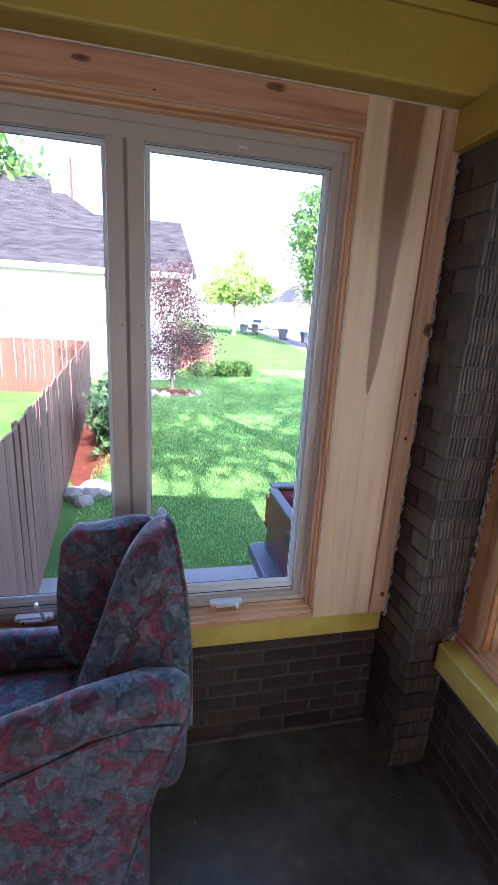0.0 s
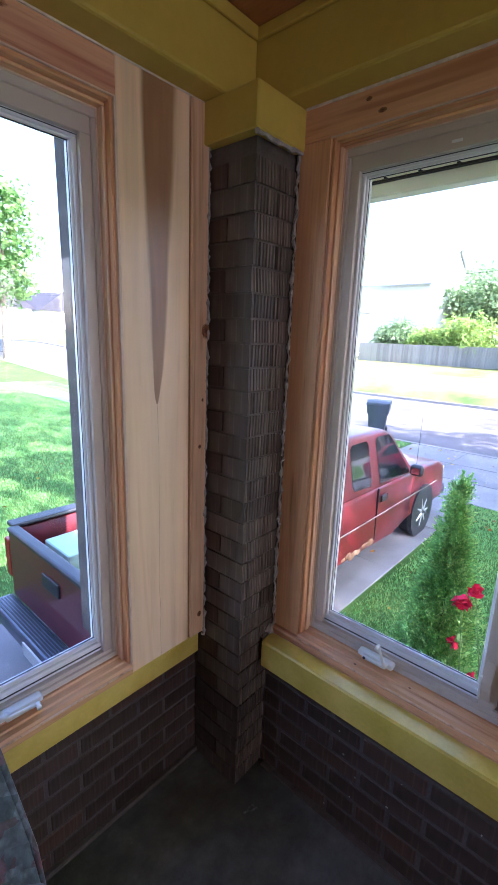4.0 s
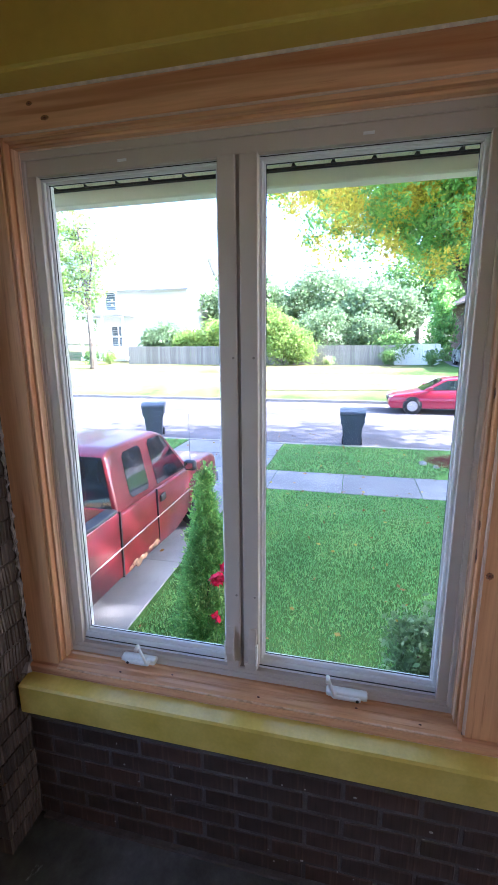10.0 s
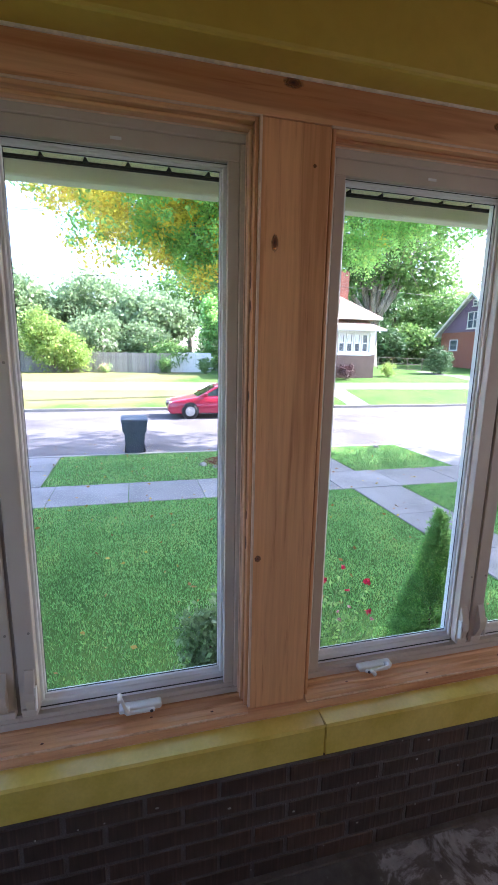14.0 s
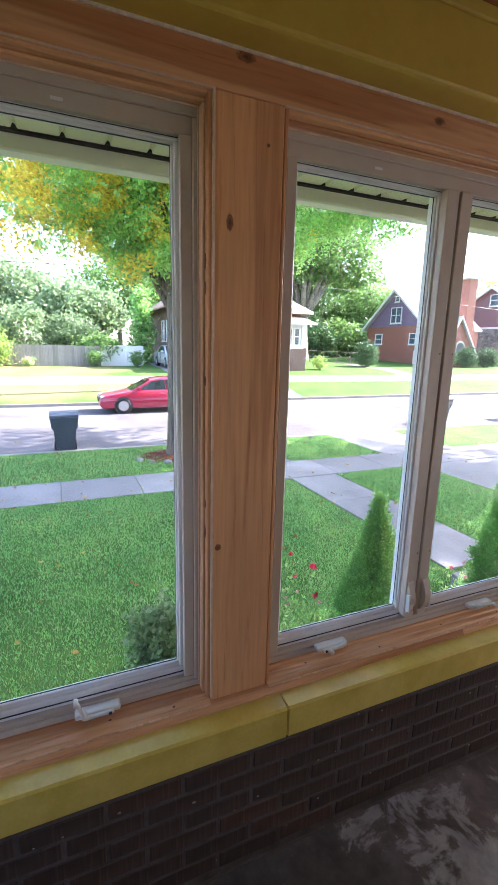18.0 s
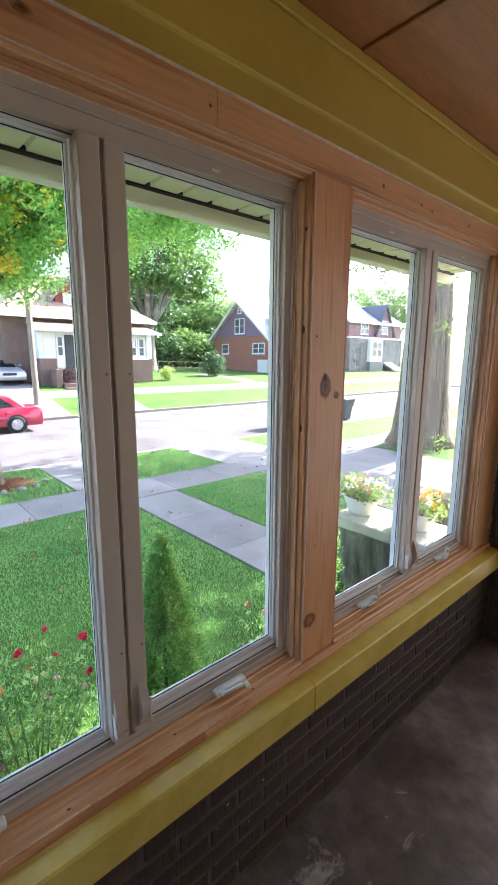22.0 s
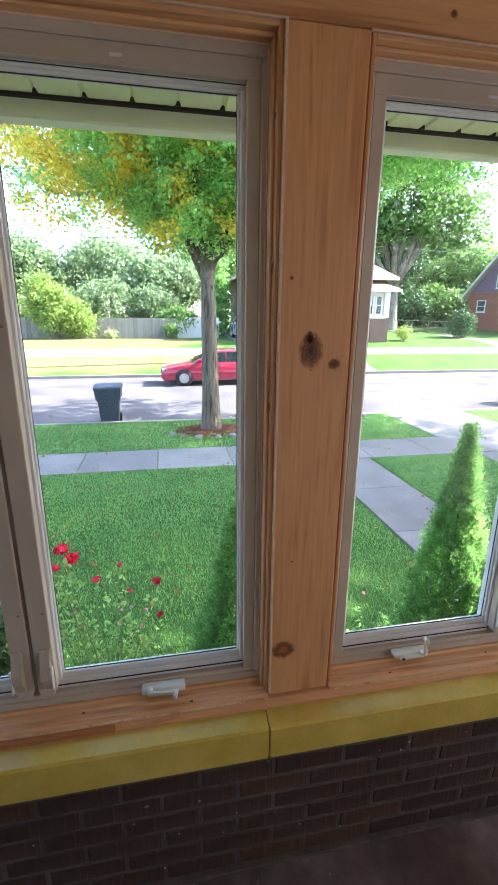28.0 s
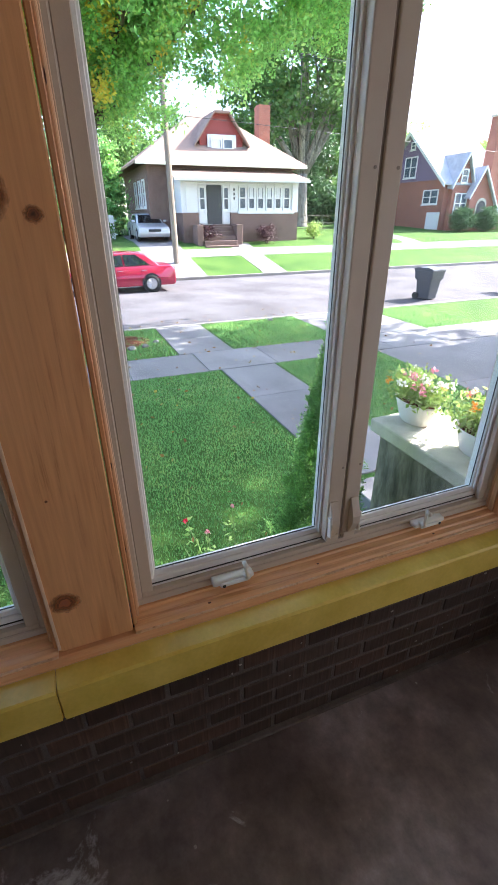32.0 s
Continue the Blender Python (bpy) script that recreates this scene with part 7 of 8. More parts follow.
def white_house():
    t = thing("white_house", "white two-storey house with a front porch", "house", (0, 0, 0))
    part("wall", box(36, 46, 13.8, 22.4, 0.0, 6.4), M["siding"], t)
    bm = bmesh.new()
    prism(bm, [(36, 6.4), (46, 6.4), (41, 9.4)], 1, 13.8, 22.4)
    part("gable", bm, M["siding"], t)
    bm = bmesh.new()
    slope(bm, [(35.5, 13.4, 6.1), (35.5, 22.8, 6.1), (41, 22.8, 9.6), (41, 13.4, 9.6)])
    slope(bm, [(41, 13.4, 9.6), (41, 22.8, 9.6), (46.5, 22.8, 6.1), (46.5, 13.4, 6.1)])
    part("roof", bm, M["roof_slate"], t)
    bm = bmesh.new()
    for k in range(30):
        bx(bm, 35.975, 36.0, 13.8, 22.4, 0.2 + k * 0.2, 0.2 + k * 0.2 + 0.02)
    part("clapboards", bm, M["white_paint"], t)
    part("porch_roof", box(33.8, 36.1, 18.6, 22.8, 3.9, 4.1, 0.03), M["roof_slate"], t)
    part("porch_floor", box(33.8, 36.1, 18.6, 22.8, -0.3, 0.6, 0.03), M["white_paint"], t)
    for y in (18.8, 20.6, 22.6):
        part("porch_post", box(33.9, 34.05, y - 0.08, y + 0.08, 0.6, 3.9), M["white_paint"], t)
    house_window(t, 0, 36, 20.3, 21.4, 4.4, 6.0)
    house_window(t, 0, 36, 19.6, 21.0, 1.4, 3.2, mull=True)


def neighbour_house():
    t = thing("neighbour_house", "white neighbouring house with a grey shingle roof", "house", (0, 0, 0))
    part("wall", box(-16, 1.0, 19.0, 30, -1.1, 3.2), M["siding"], t)
    bm = bmesh.new()
    e = 3.15
    slope(bm, [(-16.5, 18.4, e), (1.75, 18.4, e), (1.35, 22.4, 5.65), (-16.5, 22.4, 5.65)], 0.18)
    slope(bm, [(-16.5, 22.4, 5.65), (-2.4, 22.4, 5.65), (-5.2, 25.6, 7.7), (-16.5, 25.6, 7.7)], 0.18)
    slope(bm, [(1.35, 22.4, 5.65), (1.75, 30.6, e), (-16.5, 30.6, e), (-16.5, 22.4, 5.65)], 0.18)
    part("roof", bm, M["roof_light"], t)
    part("fascia", box(-16.5, 1.6, 18.34, 18.42, 2.98, 3.15), M["white_paint"], t)
    part("soffit", box(-16.4, 1.5, 18.42, 19.0, 2.95, 2.99), M["white_paint"], t)
    part("end_gable", prism(bmesh.new(), [(19.0, 3.2), (30, 3.2), (22.4, 5.45)], 0, 0.7, 1.0), M["siding"], t)
    part("chimney", box(-4.4, -3.6, 24.0, 24.8, 5.0, 8.3), M["red_brick_far"], t)
    house_window(t, 1, 19.0, -6.4, -5.2, 1.7, 2.5)
    part("front_wall", box(1.4, 3.2, 23.2, 23.6, -1.1, 0.35, 0.02), M["red_brick_far"], t, "low red brick pier")


bungalow()
tudor()
maroon_house()
white_house()
neighbour_house()
for i, (x, y, w, h) in enumerate(((13, 84, 10, 6.5), (23.5, 70, 8, 7.0), (-2, 92, 10, 6), (33, 74, 9, 7))):
    t = thing("far_house", "pale house far down the street", "house", (x, y, 0.2), 6 * i)
    part("wall", box(-w / 2, w / 2, -4, 4, 0, h * 0.6), M["siding"], t)
    part("roof", prism(bmesh.new(), [(-w / 2 - 0.4, h * 0.58), (w / 2 + 0.4, h * 0.58), (0, h)], 1, -4.4, 4.4), M["roof_grey"], t)
    for k in (-1, 1):
        house_window(t, 1, -4, k * w / 4 - 0.6, k * w / 4 + 0.6, 1.2, 2.8)
house = tagged(part("wall_outside", box(-9.0, -2.0, -14, 8 * 0.2, -1.3, 5.0), M["brown_brick"], None), "brick body of the house behind the porch", "wall", kind="structure")


# ---------------------------------------------------------------- vehicles and bins
def wheel(parent, x, y, z, r, w, side, rim="alloy"):
    t = part("wheel", cyl(bmesh.new(), (x, y - w / 2, z), (x, y + w / 2, z), r * 0.66, r * 0.66, 20), M[rim], parent)
    bm = bmesh.new()
    n = 28
    prof = [(0.62, -0.5), (0.95, -0.5), (1.0, -0.36), (1.0, 0.36), (0.95, 0.5), (0.62, 0.5)]
    rings = [[bm.verts.new((x + r * p * math.cos(2 * math.pi * k / n), y + w * q, z + r * p * math.sin(2 * math.pi * k / n))) for p, q in prof] for k in range(n)]
    for k in range(n):
        a, b = rings[k], rings[(k + 1) % n]
        for i in range(len(prof) - 1):
            bm.faces.new((a[i], b[i], b[i + 1], a[i + 1]))
    part("tyre", bm, M["tyre"], t, smooth=True)
    bm = bmesh.new()
    yo = y + side * w * 0.5
    for k in range(7):
        a = 2 * math.pi * k / 7
        c, s = math.cos(a), math.sin(a)
        tube(bm, [(x + r * 0.12 * c, yo, z + r * 0.12 * s), (x + r * 0.62 * c, yo, z + r * 0.62 * s)], [r * 0.09, r * 0.06], 5)
    cyl(bm, (x, yo - 0.02, z), (x, yo + side * 0.02, z), r * 0.16, r * 0.14, 10)
    part("rim", bm, M["alloy"], t)
    return t


def shell(outline, half, tumble, bevel=0.05, seg=3, base=None):
    """A car body part: a side outline pulled across the width, its top narrowed by tumble per metre above base."""
    bm = bmesh.new()
    prism(bm, outline, 1, -half, half)
    if base is not None:
        for v in bm.verts:
            if v.co.z > base:
                v.co.y *= 1 - tumble * (v.co.z - base)
    bmesh.ops.bevel(bm, geom=list(bm.edges), offset=bevel, segments=seg, affect="EDGES", profile=0.5, clamp_overlap=True)
    return bm


def sedan(name, label, at, turn, paint):
    """A four-door saloon: +x is the front, 4.75 m long."""
    t = thing(name, label, "car", at, turn)
    h = 0.88
    body = part("body", shell([(-2.35, 0.42), (-2.3, 0.25), (2.25, 0.22), (2.36, 0.40), (2.33, 0.62), (2.1, 0.76), (1.0, 0.93), (-1.35, 0.97), (-2.2, 0.98), (-2.34, 0.80)], h, 0.10, 0.06, 3, 0.6), M[paint], t, smooth=True)
    part("cabin", shell([(-1.75, 0.95), (1.12, 0.90), (0.25, 1.36), (-0.1, 1.43), (-0.85, 1.44), (-1.2, 1.38)], h - 0.08, 0.42, 0.05, 3, 0.95), M[paint], t, smooth=True)
    for s in (-1, 1):
        y0 = s * (h - 0.10)
        for nm, o in (("side_window", [(-0.35, 0.98), (0.82, 0.97), (0.18, 1.32), (-0.30, 1.37)]), ("side_window", [(-1.35, 1.0), (-0.42, 0.98), (-0.37, 1.37), (-0.85, 1.37)])):
            bm = bmesh.new()
            prism(bm, o, 1, y0 - s * 0.22, y0 + s * 0.012)
            for v in bm.verts:
                v.co.y = (h - 0.068) * s * (1 - 0.42 * (v.co.z - 0.95)) if abs(v.co.y) > abs(y0) else v.co.y * 0.9
            part(nm, bm, M["car_glass"], t)
        for x in (1.42, -1.36):
            wheel(t, x, s * 0.80, 0.325, 0.325, 0.21, s)
            bm = bmesh.new()
            cyl(bm, (x, s * (h - 0.04), 0.34), (x, s * (h + 0.006), 0.34), 0.37, 0.37, 22)
            part("wheel_arch", bm, M["black_plastic"], t)
        part("mirror", box(0.70, 0.86, s * (h - 0.04), s * (h + 0.14), 0.98, 1.10, 0.03, 2), M[paint], t)
        part("head_lamp", box(2.02, 2.30, s * 0.50, s * 0.80, 0.60, 0.72, 0.03, 2), M["lamp_clear"], t)
        part("tail_lamp", box(-2.34, -2.22, s * 0.50, s * 0.80, 0.72, 0.90, 0.02, 2), M["lamp_red"], t)
        part("side_strip", box(-2.0, 2.0, s * (h - 0.01), s * (h + 0.012), 0.52, 0.56, 0.005), M[paint], t)
        for x in (-0.2, -1.1):
            part("door_handle", box(x - 0.1, x + 0.08, s * (h - 0.01), s * (h + 0.02), 0.80, 0.83, 0.008), M["chrome"], t)
            part("door_seam", box(x + 0.10, x + 0.11, s * (h - 0.02), s * (h + 0.003), 0.3, 0.95), M["black_plastic"], t)
    for o, nm in (([(1.06, 0.93), (0.28, 1.35)], "windscreen"), ([(-1.72, 0.99), (-1.22, 1.37)], "rear_window")):
        bm = bmesh.new()
        (xa, za), (xb, zb) = o
        sgn = 1 if nm == "windscreen" else -1
        vs = [bm.verts.new(p) for p in ((xa + 0.012 * sgn, -0.68, za + 0.012), (xa + 0.012 * sgn, 0.68, za + 0.012), (xb + 0.015 * sgn, 0.56, zb + 0.02), (xb + 0.015 * sgn, -0.56, zb + 0.02))]
        bm.faces.new(vs)
        bmesh.ops.solidify(bm, geom=list(bm.faces), thickness=0.01)
        part(nm, bm, M["car_glass"], t)
    part("grille", box(2.30, 2.37, -0.35, 0.35, 0.50, 0.64, 0.01), M["black_plastic"], t)
    part("number_plate", box(-2.36, -2.34, -0.16, 0.16, 0.58, 0.68), M["lamp_clear"], t)
    return t


sedan("car", "red four-door saloon parked at the far kerb", (19.55, -3.62, -1.2), 90, "red_car")
sedan("car", "pale saloon parked far down the street", (14.2, 62, 0.1), 84, "silver_car")
sedan("car", "silver saloon parked in the bungalow's side drive", (30.3, -7.05, 0.165), 180, "silver_car")


def pickup():
    """An extended-cab pickup: +x is the front, about 5.4 m long."""
    t = thing("pickup_truck", "old red extended-cab pickup truck with a rusty sill on the driveway", "truck", (4.38, 3.17, -1.09), 0)
    P, h = M["truck_red"], 0.86
    # bed: floor, two sides, front panel
    part("bed_floor", box(-3.150, -0.72, -h + 0.06, h - 0.06, 0.62, 0.68), M["black_plastic"], t)
    for s in (-1, 1):
        bm = bmesh.new()
        prism(bm, [(-3.180, 0.45), (-2.950, 0.40), (-0.66, 0.38), (-0.66, 1.12), (-3.200, 1.10)], 1, s * (h - 0.11), s * h)
        bmesh.ops.bevel(bm, geom=list(bm.edges), offset=0.03, segments=3, affect="EDGES")
        part("bed_side", bm, P, t, smooth=True)
        part("bed_rail", box(-3.200, -0.70, s * (h - 0.13), s * (h + 0.004), 1.10, 1.135, 0.012, 2), M["black_plastic"], t)
        part("tail_lamp", box(-3.230, -3.100, s * (h - 0.10), s * (h + 0.006), 0.66, 1.00, 0.015, 2), M["lamp_red"], t)
    part("bed_front", box(-0.72, -0.66, -h + 0.05, h - 0.05, 0.6, 1.12), P, t)
    gate = part("tailgate", box(-3.230, -3.160, -h + 0.10, h - 0.10, 0.50, 1.10, 0.02, 3), P, t)
    part("latch_handle", box(-3.245, -3.225, -0.13, 0.13, 0.86, 0.97, 0.01, 2), M["black_plastic"], gate)
    part("gate_cap", box(-3.243, -3.145, -h + 0.10, h - 0.10, 1.075, 1.125, 0.024, 3), M["black_plastic"], gate)
    part("rear_bumper", box(-3.400, -3.200, -0.84, 0.84, 0.34, 0.50, 0.06, 4), M["bumper"], t, "grey steel step bumper")
    bm = bmesh.new()
    for k in range(7):
        bx(bm, -3.372 + k * 0.022, -3.362 + k * 0.022, -0.77, 0.77, 0.496, 0.505)
    part("bumper_tread", bm, M["black_plastic"], t)
    part("number_plate", box(-3.412, -3.399, -0.15, 0.15, 0.36, 0.46), M["lamp_clear"], t)
    # load in the bed
    part("foam_board", bm_at(box(-3.000, -0.9, 0.20, 0.62, 0.70, 0.98, 0.01), 0), M["foam"], t, "pale green foam board")
    for k, (y, a, z) in enumerate(((-0.1, 8, 0.74), (0.1, -14, 0.80), (-0.35, 4, 0.72), (0.25, 20, 0.99))):
        part("plank", bm_at(box(-0.75, 0.75, -0.05, 0.05, -0.02, 0.02), a, (-1.7, y, z)), M["lumber"], t)
    # cab
    part("cab", shell([(-0.66, 0.36), (0.72, 0.33), (1.25, 0.40), (1.30, 1.02), (-0.66, 1.06)], h, 0.06, 0.04, 3, 0.6), P, t, smooth=True)
    part("roof", shell([(-0.66, 1.03), (1.36, 1.00), (0.78, 1.60), (0.55, 1.68), (-0.40, 1.69), (-0.58, 1.63)], h - 0.03, 0.30, 0.05, 4, 1.03), P, t, smooth=True)
    part("nose", shell([(1.22, 0.36), (2.55, 0.36), (2.60, 0.60), (2.52, 0.92), (2.3, 0.99), (1.22, 1.06)], h - 0.01, 0.10, 0.07, 4, 0.7), P, t, smooth=True)
    part("front_bumper", box(2.46, 2.70, -0.84, 0.84, 0.38, 0.56, 0.04, 3), M["bumper"], t)
    part("grille", box(2.54, 2.62, -0.42, 0.42, 0.66, 0.86, 0.02, 2), M["black_plastic"], t)
    for s in (-1, 1):
        part("head_lamp", box(2.36, 2.60, s * 0.50, s * 0.82, 0.68, 0.86, 0.03, 2), M["lamp_clear"], t)

        def pane(o, nm):
            bm = bmesh.new()
            vs = [bm.verts.new((x, s * ((h - 0.03) * (1 - 0.30 * (z - 1.03)) + 0.004), z)) for x, z in o]
            bm.faces.new(vs)
            bmesh.ops.solidify(bm, geom=list(bm.faces), thickness=0.012)
            part(nm, bm, M["car_glass"], t)
        pane([(0.29, 1.08), (1.14, 1.05), (1.12, 1.11), (0.74, 1.55), (0.68, 1.60), (0.36, 1.61), (0.31, 1.57)], "door_window")
        pane([(-0.30, 1.12), (0.06, 1.10), (0.10, 1.15), (0.13, 1.56), (0.09, 1.60), (-0.24, 1.60), (-0.29, 1.56), (-0.34, 1.17)], "rear_side_window")
        part("door_seam", box(0.195, 0.21, s * (h - 0.02), s * (h + 0.004), 0.40, 1.05), M["black_plastic"], t)
        part("cab_seam", box(-0.665, -0.645, s * (h - 0.03), s * (h + 0.003), 0.38, 1.09), M["black_plastic"], t)
        part("door_handle", box(0.27, 0.42, s * (h - 0.01), s * (h + 0.016), 0.86, 0.95, 0.02, 2), M["black_plastic"], t)
        part("side_stripe", box(-2.7, 2.2, s * (h - 0.005), s * (h + 0.006), 0.700, 0.712), M["kerb"], t, "cream pin stripe")
        rust_rng = np.random.default_rng(61)
        bm = bmesh.new()
        for x in np.linspace(-0.52, 0.18, 9):
            r = rust_rng.uniform(0.02, 0.06)
            bmesh.ops.create_icosphere(bm, subdivisions=2, radius=1, matrix=Matrix.LocRotScale((x + rust_rng.normal(0, 0.02), s * (h - 0.002), 0.395 + rust_rng.uniform(-0.02, 0.03)), None, (r * 1.3, 0.006, r * 0.75)))
        part("rust_patch", bm, M["rust"], t, "rusted-out sill")
        m = part("mirror", box(0.98, 1.08, s * (h + 0.02), s * (h + 0.19), 1.05, 1.20, 0.045, 4), M["black_plastic"], t, smooth=True)
        part("mirror_glass", box(0.972, 0.98, s * (h + 0.055), s * (h + 0.155), 1.085, 1.165), M["chrome"], m)
        for x in (1.72, -1.95):
            wheel(t, x, s * 0.74, 0.34, 0.34, 0.22, s)
            part("wheel_arch", cyl(bmesh.new(), (x, s * (h - 0.06), 0.36), (x, s * (h + 0.005), 0.36), 0.39, 0.39, 22), M["black_plastic"], t)
    for x0, z0, x1, z1, nm, w0, w1 in ((1.33, 1.04, 0.80, 1.58, "windscreen", 0.72, 0.60), (-0.676, 1.07, -0.60, 1.63, "rear_window", 0.80, 0.67)):
        bm = bmesh.new()
        k = 0.014 if x0 > 0 else -0.014
        bm.faces.new([bm.verts.new(p) for p in ((x0 + k, -w0, z0), (x0 + k, w0, z0), (x1 + k, w1, z1), (x1 + k, -w1, z1))])
        bmesh.ops.solidify(bm, geom=list(bm.faces), thickness=0.01)
        part(nm, bm, M["car_glass"], t)
    part("aerial", cyl(bmesh.new(), (1.5, -0.78, 1.0), (1.45, -0.8, 1.75), 0.004, 0.002, 6), M["wire"], t)
    return t


def bm_at(bm, turn, at=(0, 0, 0)):
    bm.transform(pose(*at, 0, 0, turn))
    return bm


pickup()


def bin_thing():
    t = thing("wheeled_bin", "charcoal plastic wheeled rubbish bin with a lid", "bin", (12.35, 0.10, -1.2), 0, group="wheeled bins at the kerb")
    bm = bmesh.new()
    vs = []
    for z, w, d in ((0.03, 0.22, 0.25), (0.66, 0.27, 0.31), (0.67, 0.31, 0.36), (0.95, 0.33, 0.38)):
        vs.append([bm.verts.new((sx * d, sy * w, z)) for sx, sy in ((-1, -1), (1, -1), (1, 1), (-1, 1))])
    for lo, hi in zip(vs, vs[1:]):
        for k in range(4):
            bm.faces.new((lo[k], lo[(k + 1) % 4], hi[(k + 1) % 4], hi[k]))
    bm.faces.new(vs[0][::-1])
    bm.faces.new(vs[-1])
    bmesh.ops.bevel(bm, geom=list(bm.edges), offset=0.02, segments=2, affect="EDGES")
    part("body", bm, M["bin"], t)
    part("rim", box(-0.39, 0.39, -0.345, 0.345, 0.93, 0.965, 0.012, 2), M["bin"], t)
    bm = bmesh.new()
    prism(bm, [(-0.41, 0.965), (0.42, 0.965), (0.42, 1.005), (0.25, 1.06), (-0.20, 1.065), (-0.40, 1.015)], 1, -0.35, 0.35)
    bmesh.ops.bevel(bm, geom=list(bm.edges), offset=0.018, segments=2, affect="EDGES")
    part("lid", bm, M["bin"], t)
    part("handle_bar", cyl(bmesh.new(), (0.43, -0.26, 0.93), (0.43, 0.26, 0.93), 0.018, 0.018, 8), M["bin"], t)
    for s in (-1, 1):
        part("wheel", cyl(bmesh.new(), (0.27, s * 0.22, 0.11), (0.27, s * 0.28, 0.11), 0.12, 0.12, 16), M["tyre"], t)
    return t


first_bin = bin_thing()
copy_thing(first_bin, pose(12.6, 6.15, -1.2, 0, 0, 20))
for x, y, a in ((9.3, 46, 5), (10.6, 46.5, -10), (12.7, 43.2, 8), (14.1, 40.5, 15)):
    copy_thing(first_bin, pose(x, y, ground_z(8) + rise(y) if x < 12 else -1.2 + rise(y), 0, 0, a))
copy_thing(first_bin, pose(13.2, -13.7, -1.2, 0, 0, 10))
copy_thing(first_bin, pose(13.1, -18.0, -1.2, 0, 0, -8))

# low wire fence beyond the bungalow's lawn
t = thing("wire_fence", "low grey wire fence between the far gardens", "fence", (0, 0, 0))
fence_a, fence_b = Vector((38.0, -18.0, 0.45)), Vector((33.6, -25.4, 0.25))
for k in range(8):
    p = fence_a.lerp(fence_b, k / 7)
    part("post", cyl(bmesh.new(), p - Vector((0, 0, 0.1)), p + Vector((0, 0, 1.1)), 0.035, 0.035, 6), M["pole"], t)
for z in (0.1, 0.55, 1.05):
    part("rail", cyl(bmesh.new(), fence_a + Vector((0, 0, z)), fence_b + Vector((0, 0, z)), 0.02, 0.02, 6), M["pole"], t)

# utility pole and wires
t = thing("utility_pole", "weathered wooden utility pole beside the far sidewalk", "utility pole", (24.0, -7.25, -0.70))
part("pole", tube(bmesh.new(), [(0, 0, 0), (0, 0.05, 5), (0, 0.1, 9.5)], [0.15, 0.13, 0.11], 10), M["pole"], t)
part("cross_arm", box(-0.06, 0.06, -1.1, 1.1, 8.9, 9.02), M["pole"], t)
for k, (y, z) in enumerate(((-1.0, 9.05), (1.0, 9.05), (0.1, 6.2))):
    part("cable", tube(bmesh.new(), [(0, y - 60, z - 0.2), (0, y - 30, z - 1.1), (0, y, z), (0, y + 30, z - 1.1), (0, y + 60, z - 0.2)], [0.012] * 5, 5), M["wire"], t)
t = thing("overhead_cable", "overhead service cables behind the houses", "cable", (0, 0, 0))
for z in (4.3, 4.6):
    part("cable", tube(bmesh.new(), [(46, 40, z), (46, 0, z - 0.7), (46, -30, z - 0.3), (46, -60, z)], [0.02] * 4, 5), M["wire"], t)

# ---------------------------------------------------------------- porch steps: low walls with planters
def step_wall(y0, y1):
    t = thing("step_wall", "stained dark brick step wall with a limestone cap", "wall", (0, 0, 0), group="walls beside the porch steps")
    part("wall", box(1.345, 2.36, y0 + 0.05, y1 - 0.05, -1.15, 0.245), M["stained_wall"], t)
    part("cap", box(1.345, 2.42, y0, y1, 0.245, 0.335, 0.012, 2), M["stone_cap"], t, "pale limestone cap slab")


step_wall(-3.98, -3.48)
step_wall(-5.40, -4.90)
t = thing("porch_steps", "concrete steps up to the porch", "steps", (0, 0, 0))
for k in range(6):
    part("step", box(1.345, 1.95 + 0.30 * k, -4.93, -3.95, -1.15, -0.02 - 0.18 * k, 0.01), M["concrete"], t)


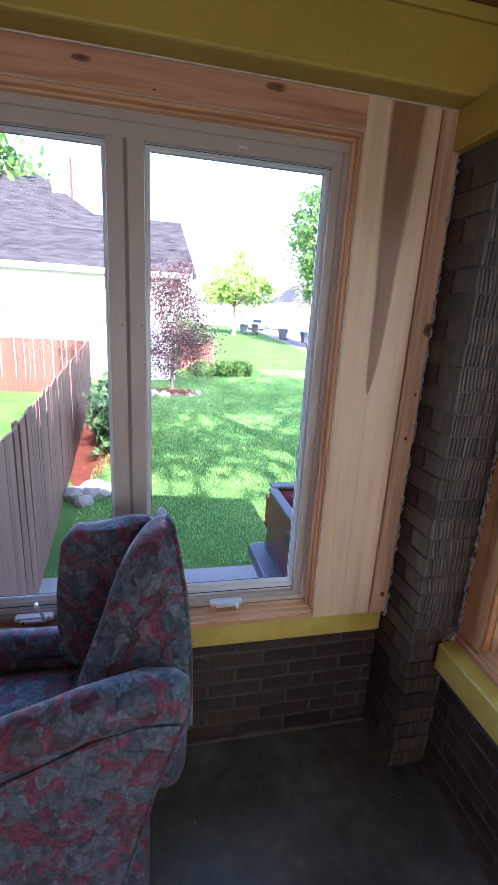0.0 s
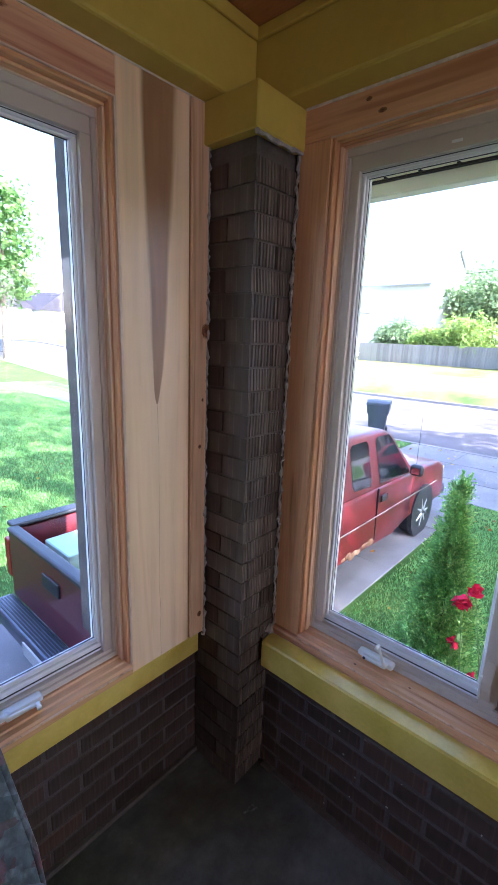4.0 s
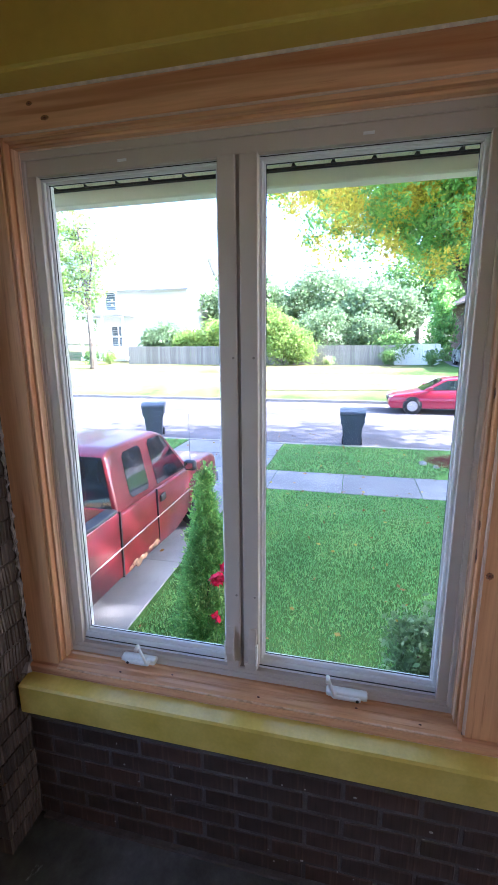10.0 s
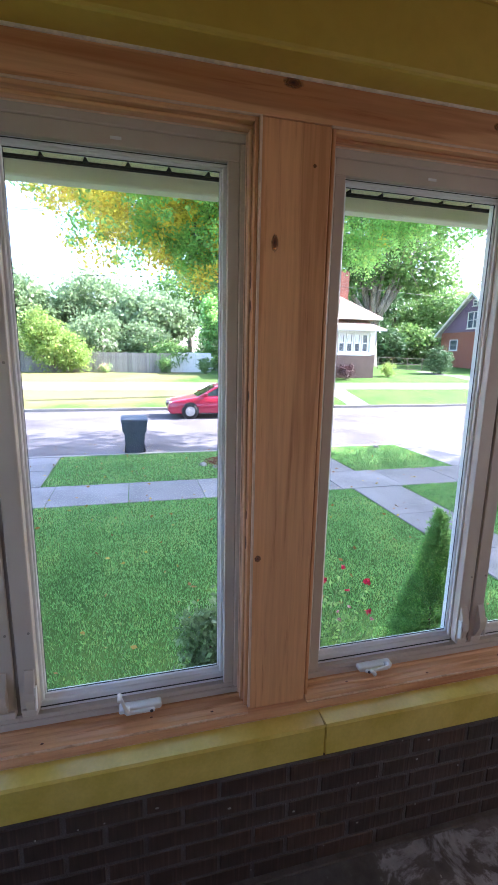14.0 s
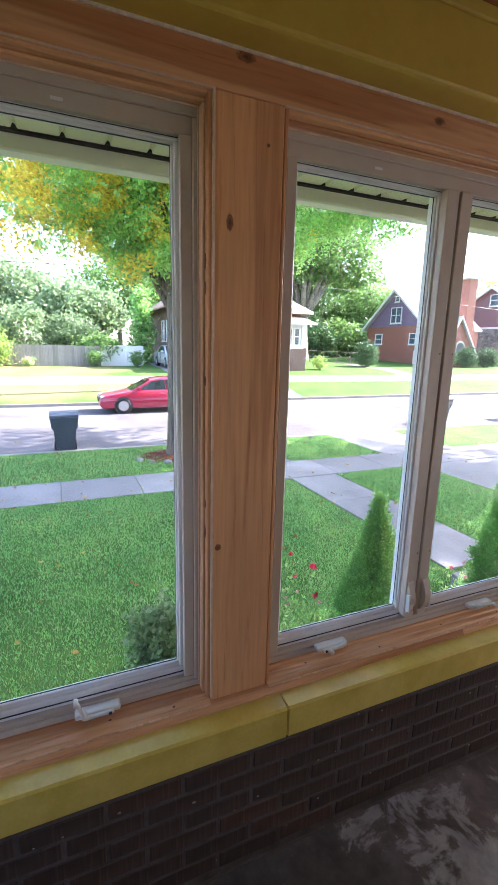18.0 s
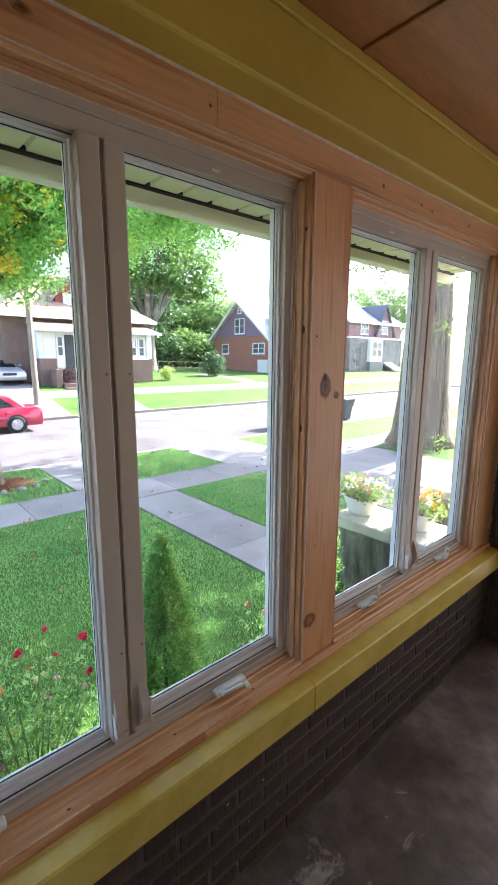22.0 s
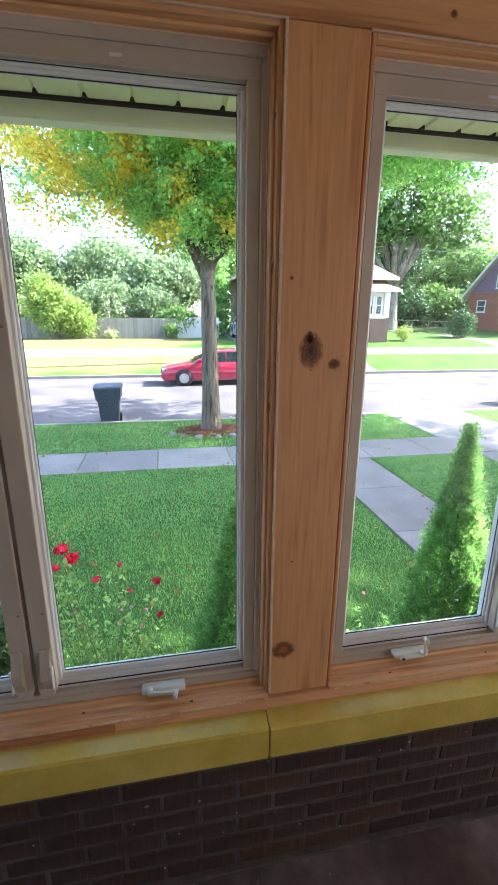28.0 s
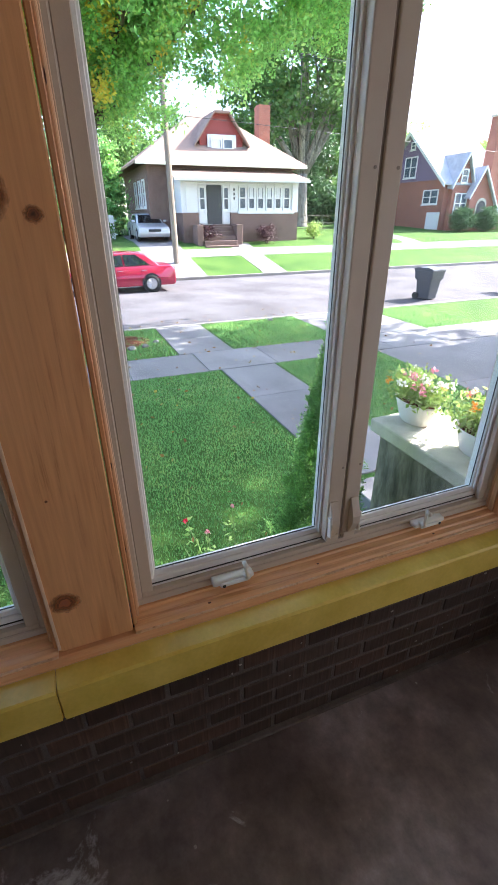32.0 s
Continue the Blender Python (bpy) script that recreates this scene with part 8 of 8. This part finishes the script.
def planter(label, at, flowers, seed, w=0.165):
    rng = np.random.default_rng(seed)
    t = thing("flower_planter", label, "planter", at, group="planters on the step wall")
    bm = bmesh.new()
    seg = 20
    rings = [[bm.verts.new((w * k * math.cos(2 * math.pi * i / seg), 0.62 * w * k * math.sin(2 * math.pi * i / seg), z)) for i in range(seg)] for z, k in ((0.0, 0.60), (0.012, 0.70), (0.08, 0.86), (0.125, 0.97), (0.140, 1.03), (0.146, 1.0), (0.132, 0.93), (0.10, 0.90))]
    for lo, hi in zip(rings, rings[1:]):
        for i in range(seg):
            bm.faces.new((lo[i], lo[(i + 1) % seg], hi[(i + 1) % seg], hi[i]))
    bm.faces.new(rings[0][::-1])
    soil = bmesh.new()
    soil.faces.new([soil.verts.new((w * 0.92 * math.cos(2 * math.pi * i / seg), 0.57 * w * math.sin(2 * math.pi * i / seg), 0.12)) for i in range(seg)])
    part("soil", soil, M["mulch"], t)
    part("pot", bm, M["pot"], t, "", True)
    n = 820
    c = np.column_stack([np.clip(rng.normal(0, w * 0.62, n), -1.4 * w, 1.4 * w), np.clip(rng.normal(0, 0.06, n), -0.14, 0.14), 0.13 + np.minimum(rng.gamma(2.2, 0.034, n), 0.20)])
    part("stems", tube(tube(bmesh.new(), [(0, 0, 0.14), (0.03, 0.02, 0.36)], [0.006, 0.002], 5), [(-0.07, 0, 0.14), (-0.11, 0.02, 0.33)], [0.006, 0.002], 5), M["stem"], t)
    quads("leaves", leaf_cards(rng, c, 0.019), M["yellow_leaf"], t)
    for m, k in flowers:
        base = np.column_stack([rng.uniform(-w * 1.2, w * 1.2, k), rng.uniform(-0.12, 0.12, k), rng.uniform(0.22, 0.33, k)])
        quads("flowers", leaf_cards(rng, np.repeat(base, 14, 0) + rng.normal(0, 0.010, (k * 14, 3)), 0.014), M[m], t)
    return t


planter("white oval planter of pink and white flowers on the step wall", (2.27, -3.70, 0.336), (("pink_petal", 12), ("white_petal", 12), ("orange_petal", 2)), 201)
planter("white oval planter of orange marigolds on the step wall", (1.78, -3.72, 0.336), (("orange_petal", 12), ("white_petal", 6), ("pink_petal", 3)), 202)


# ---------------------------------------------------------------- bricks last
brick_layers()
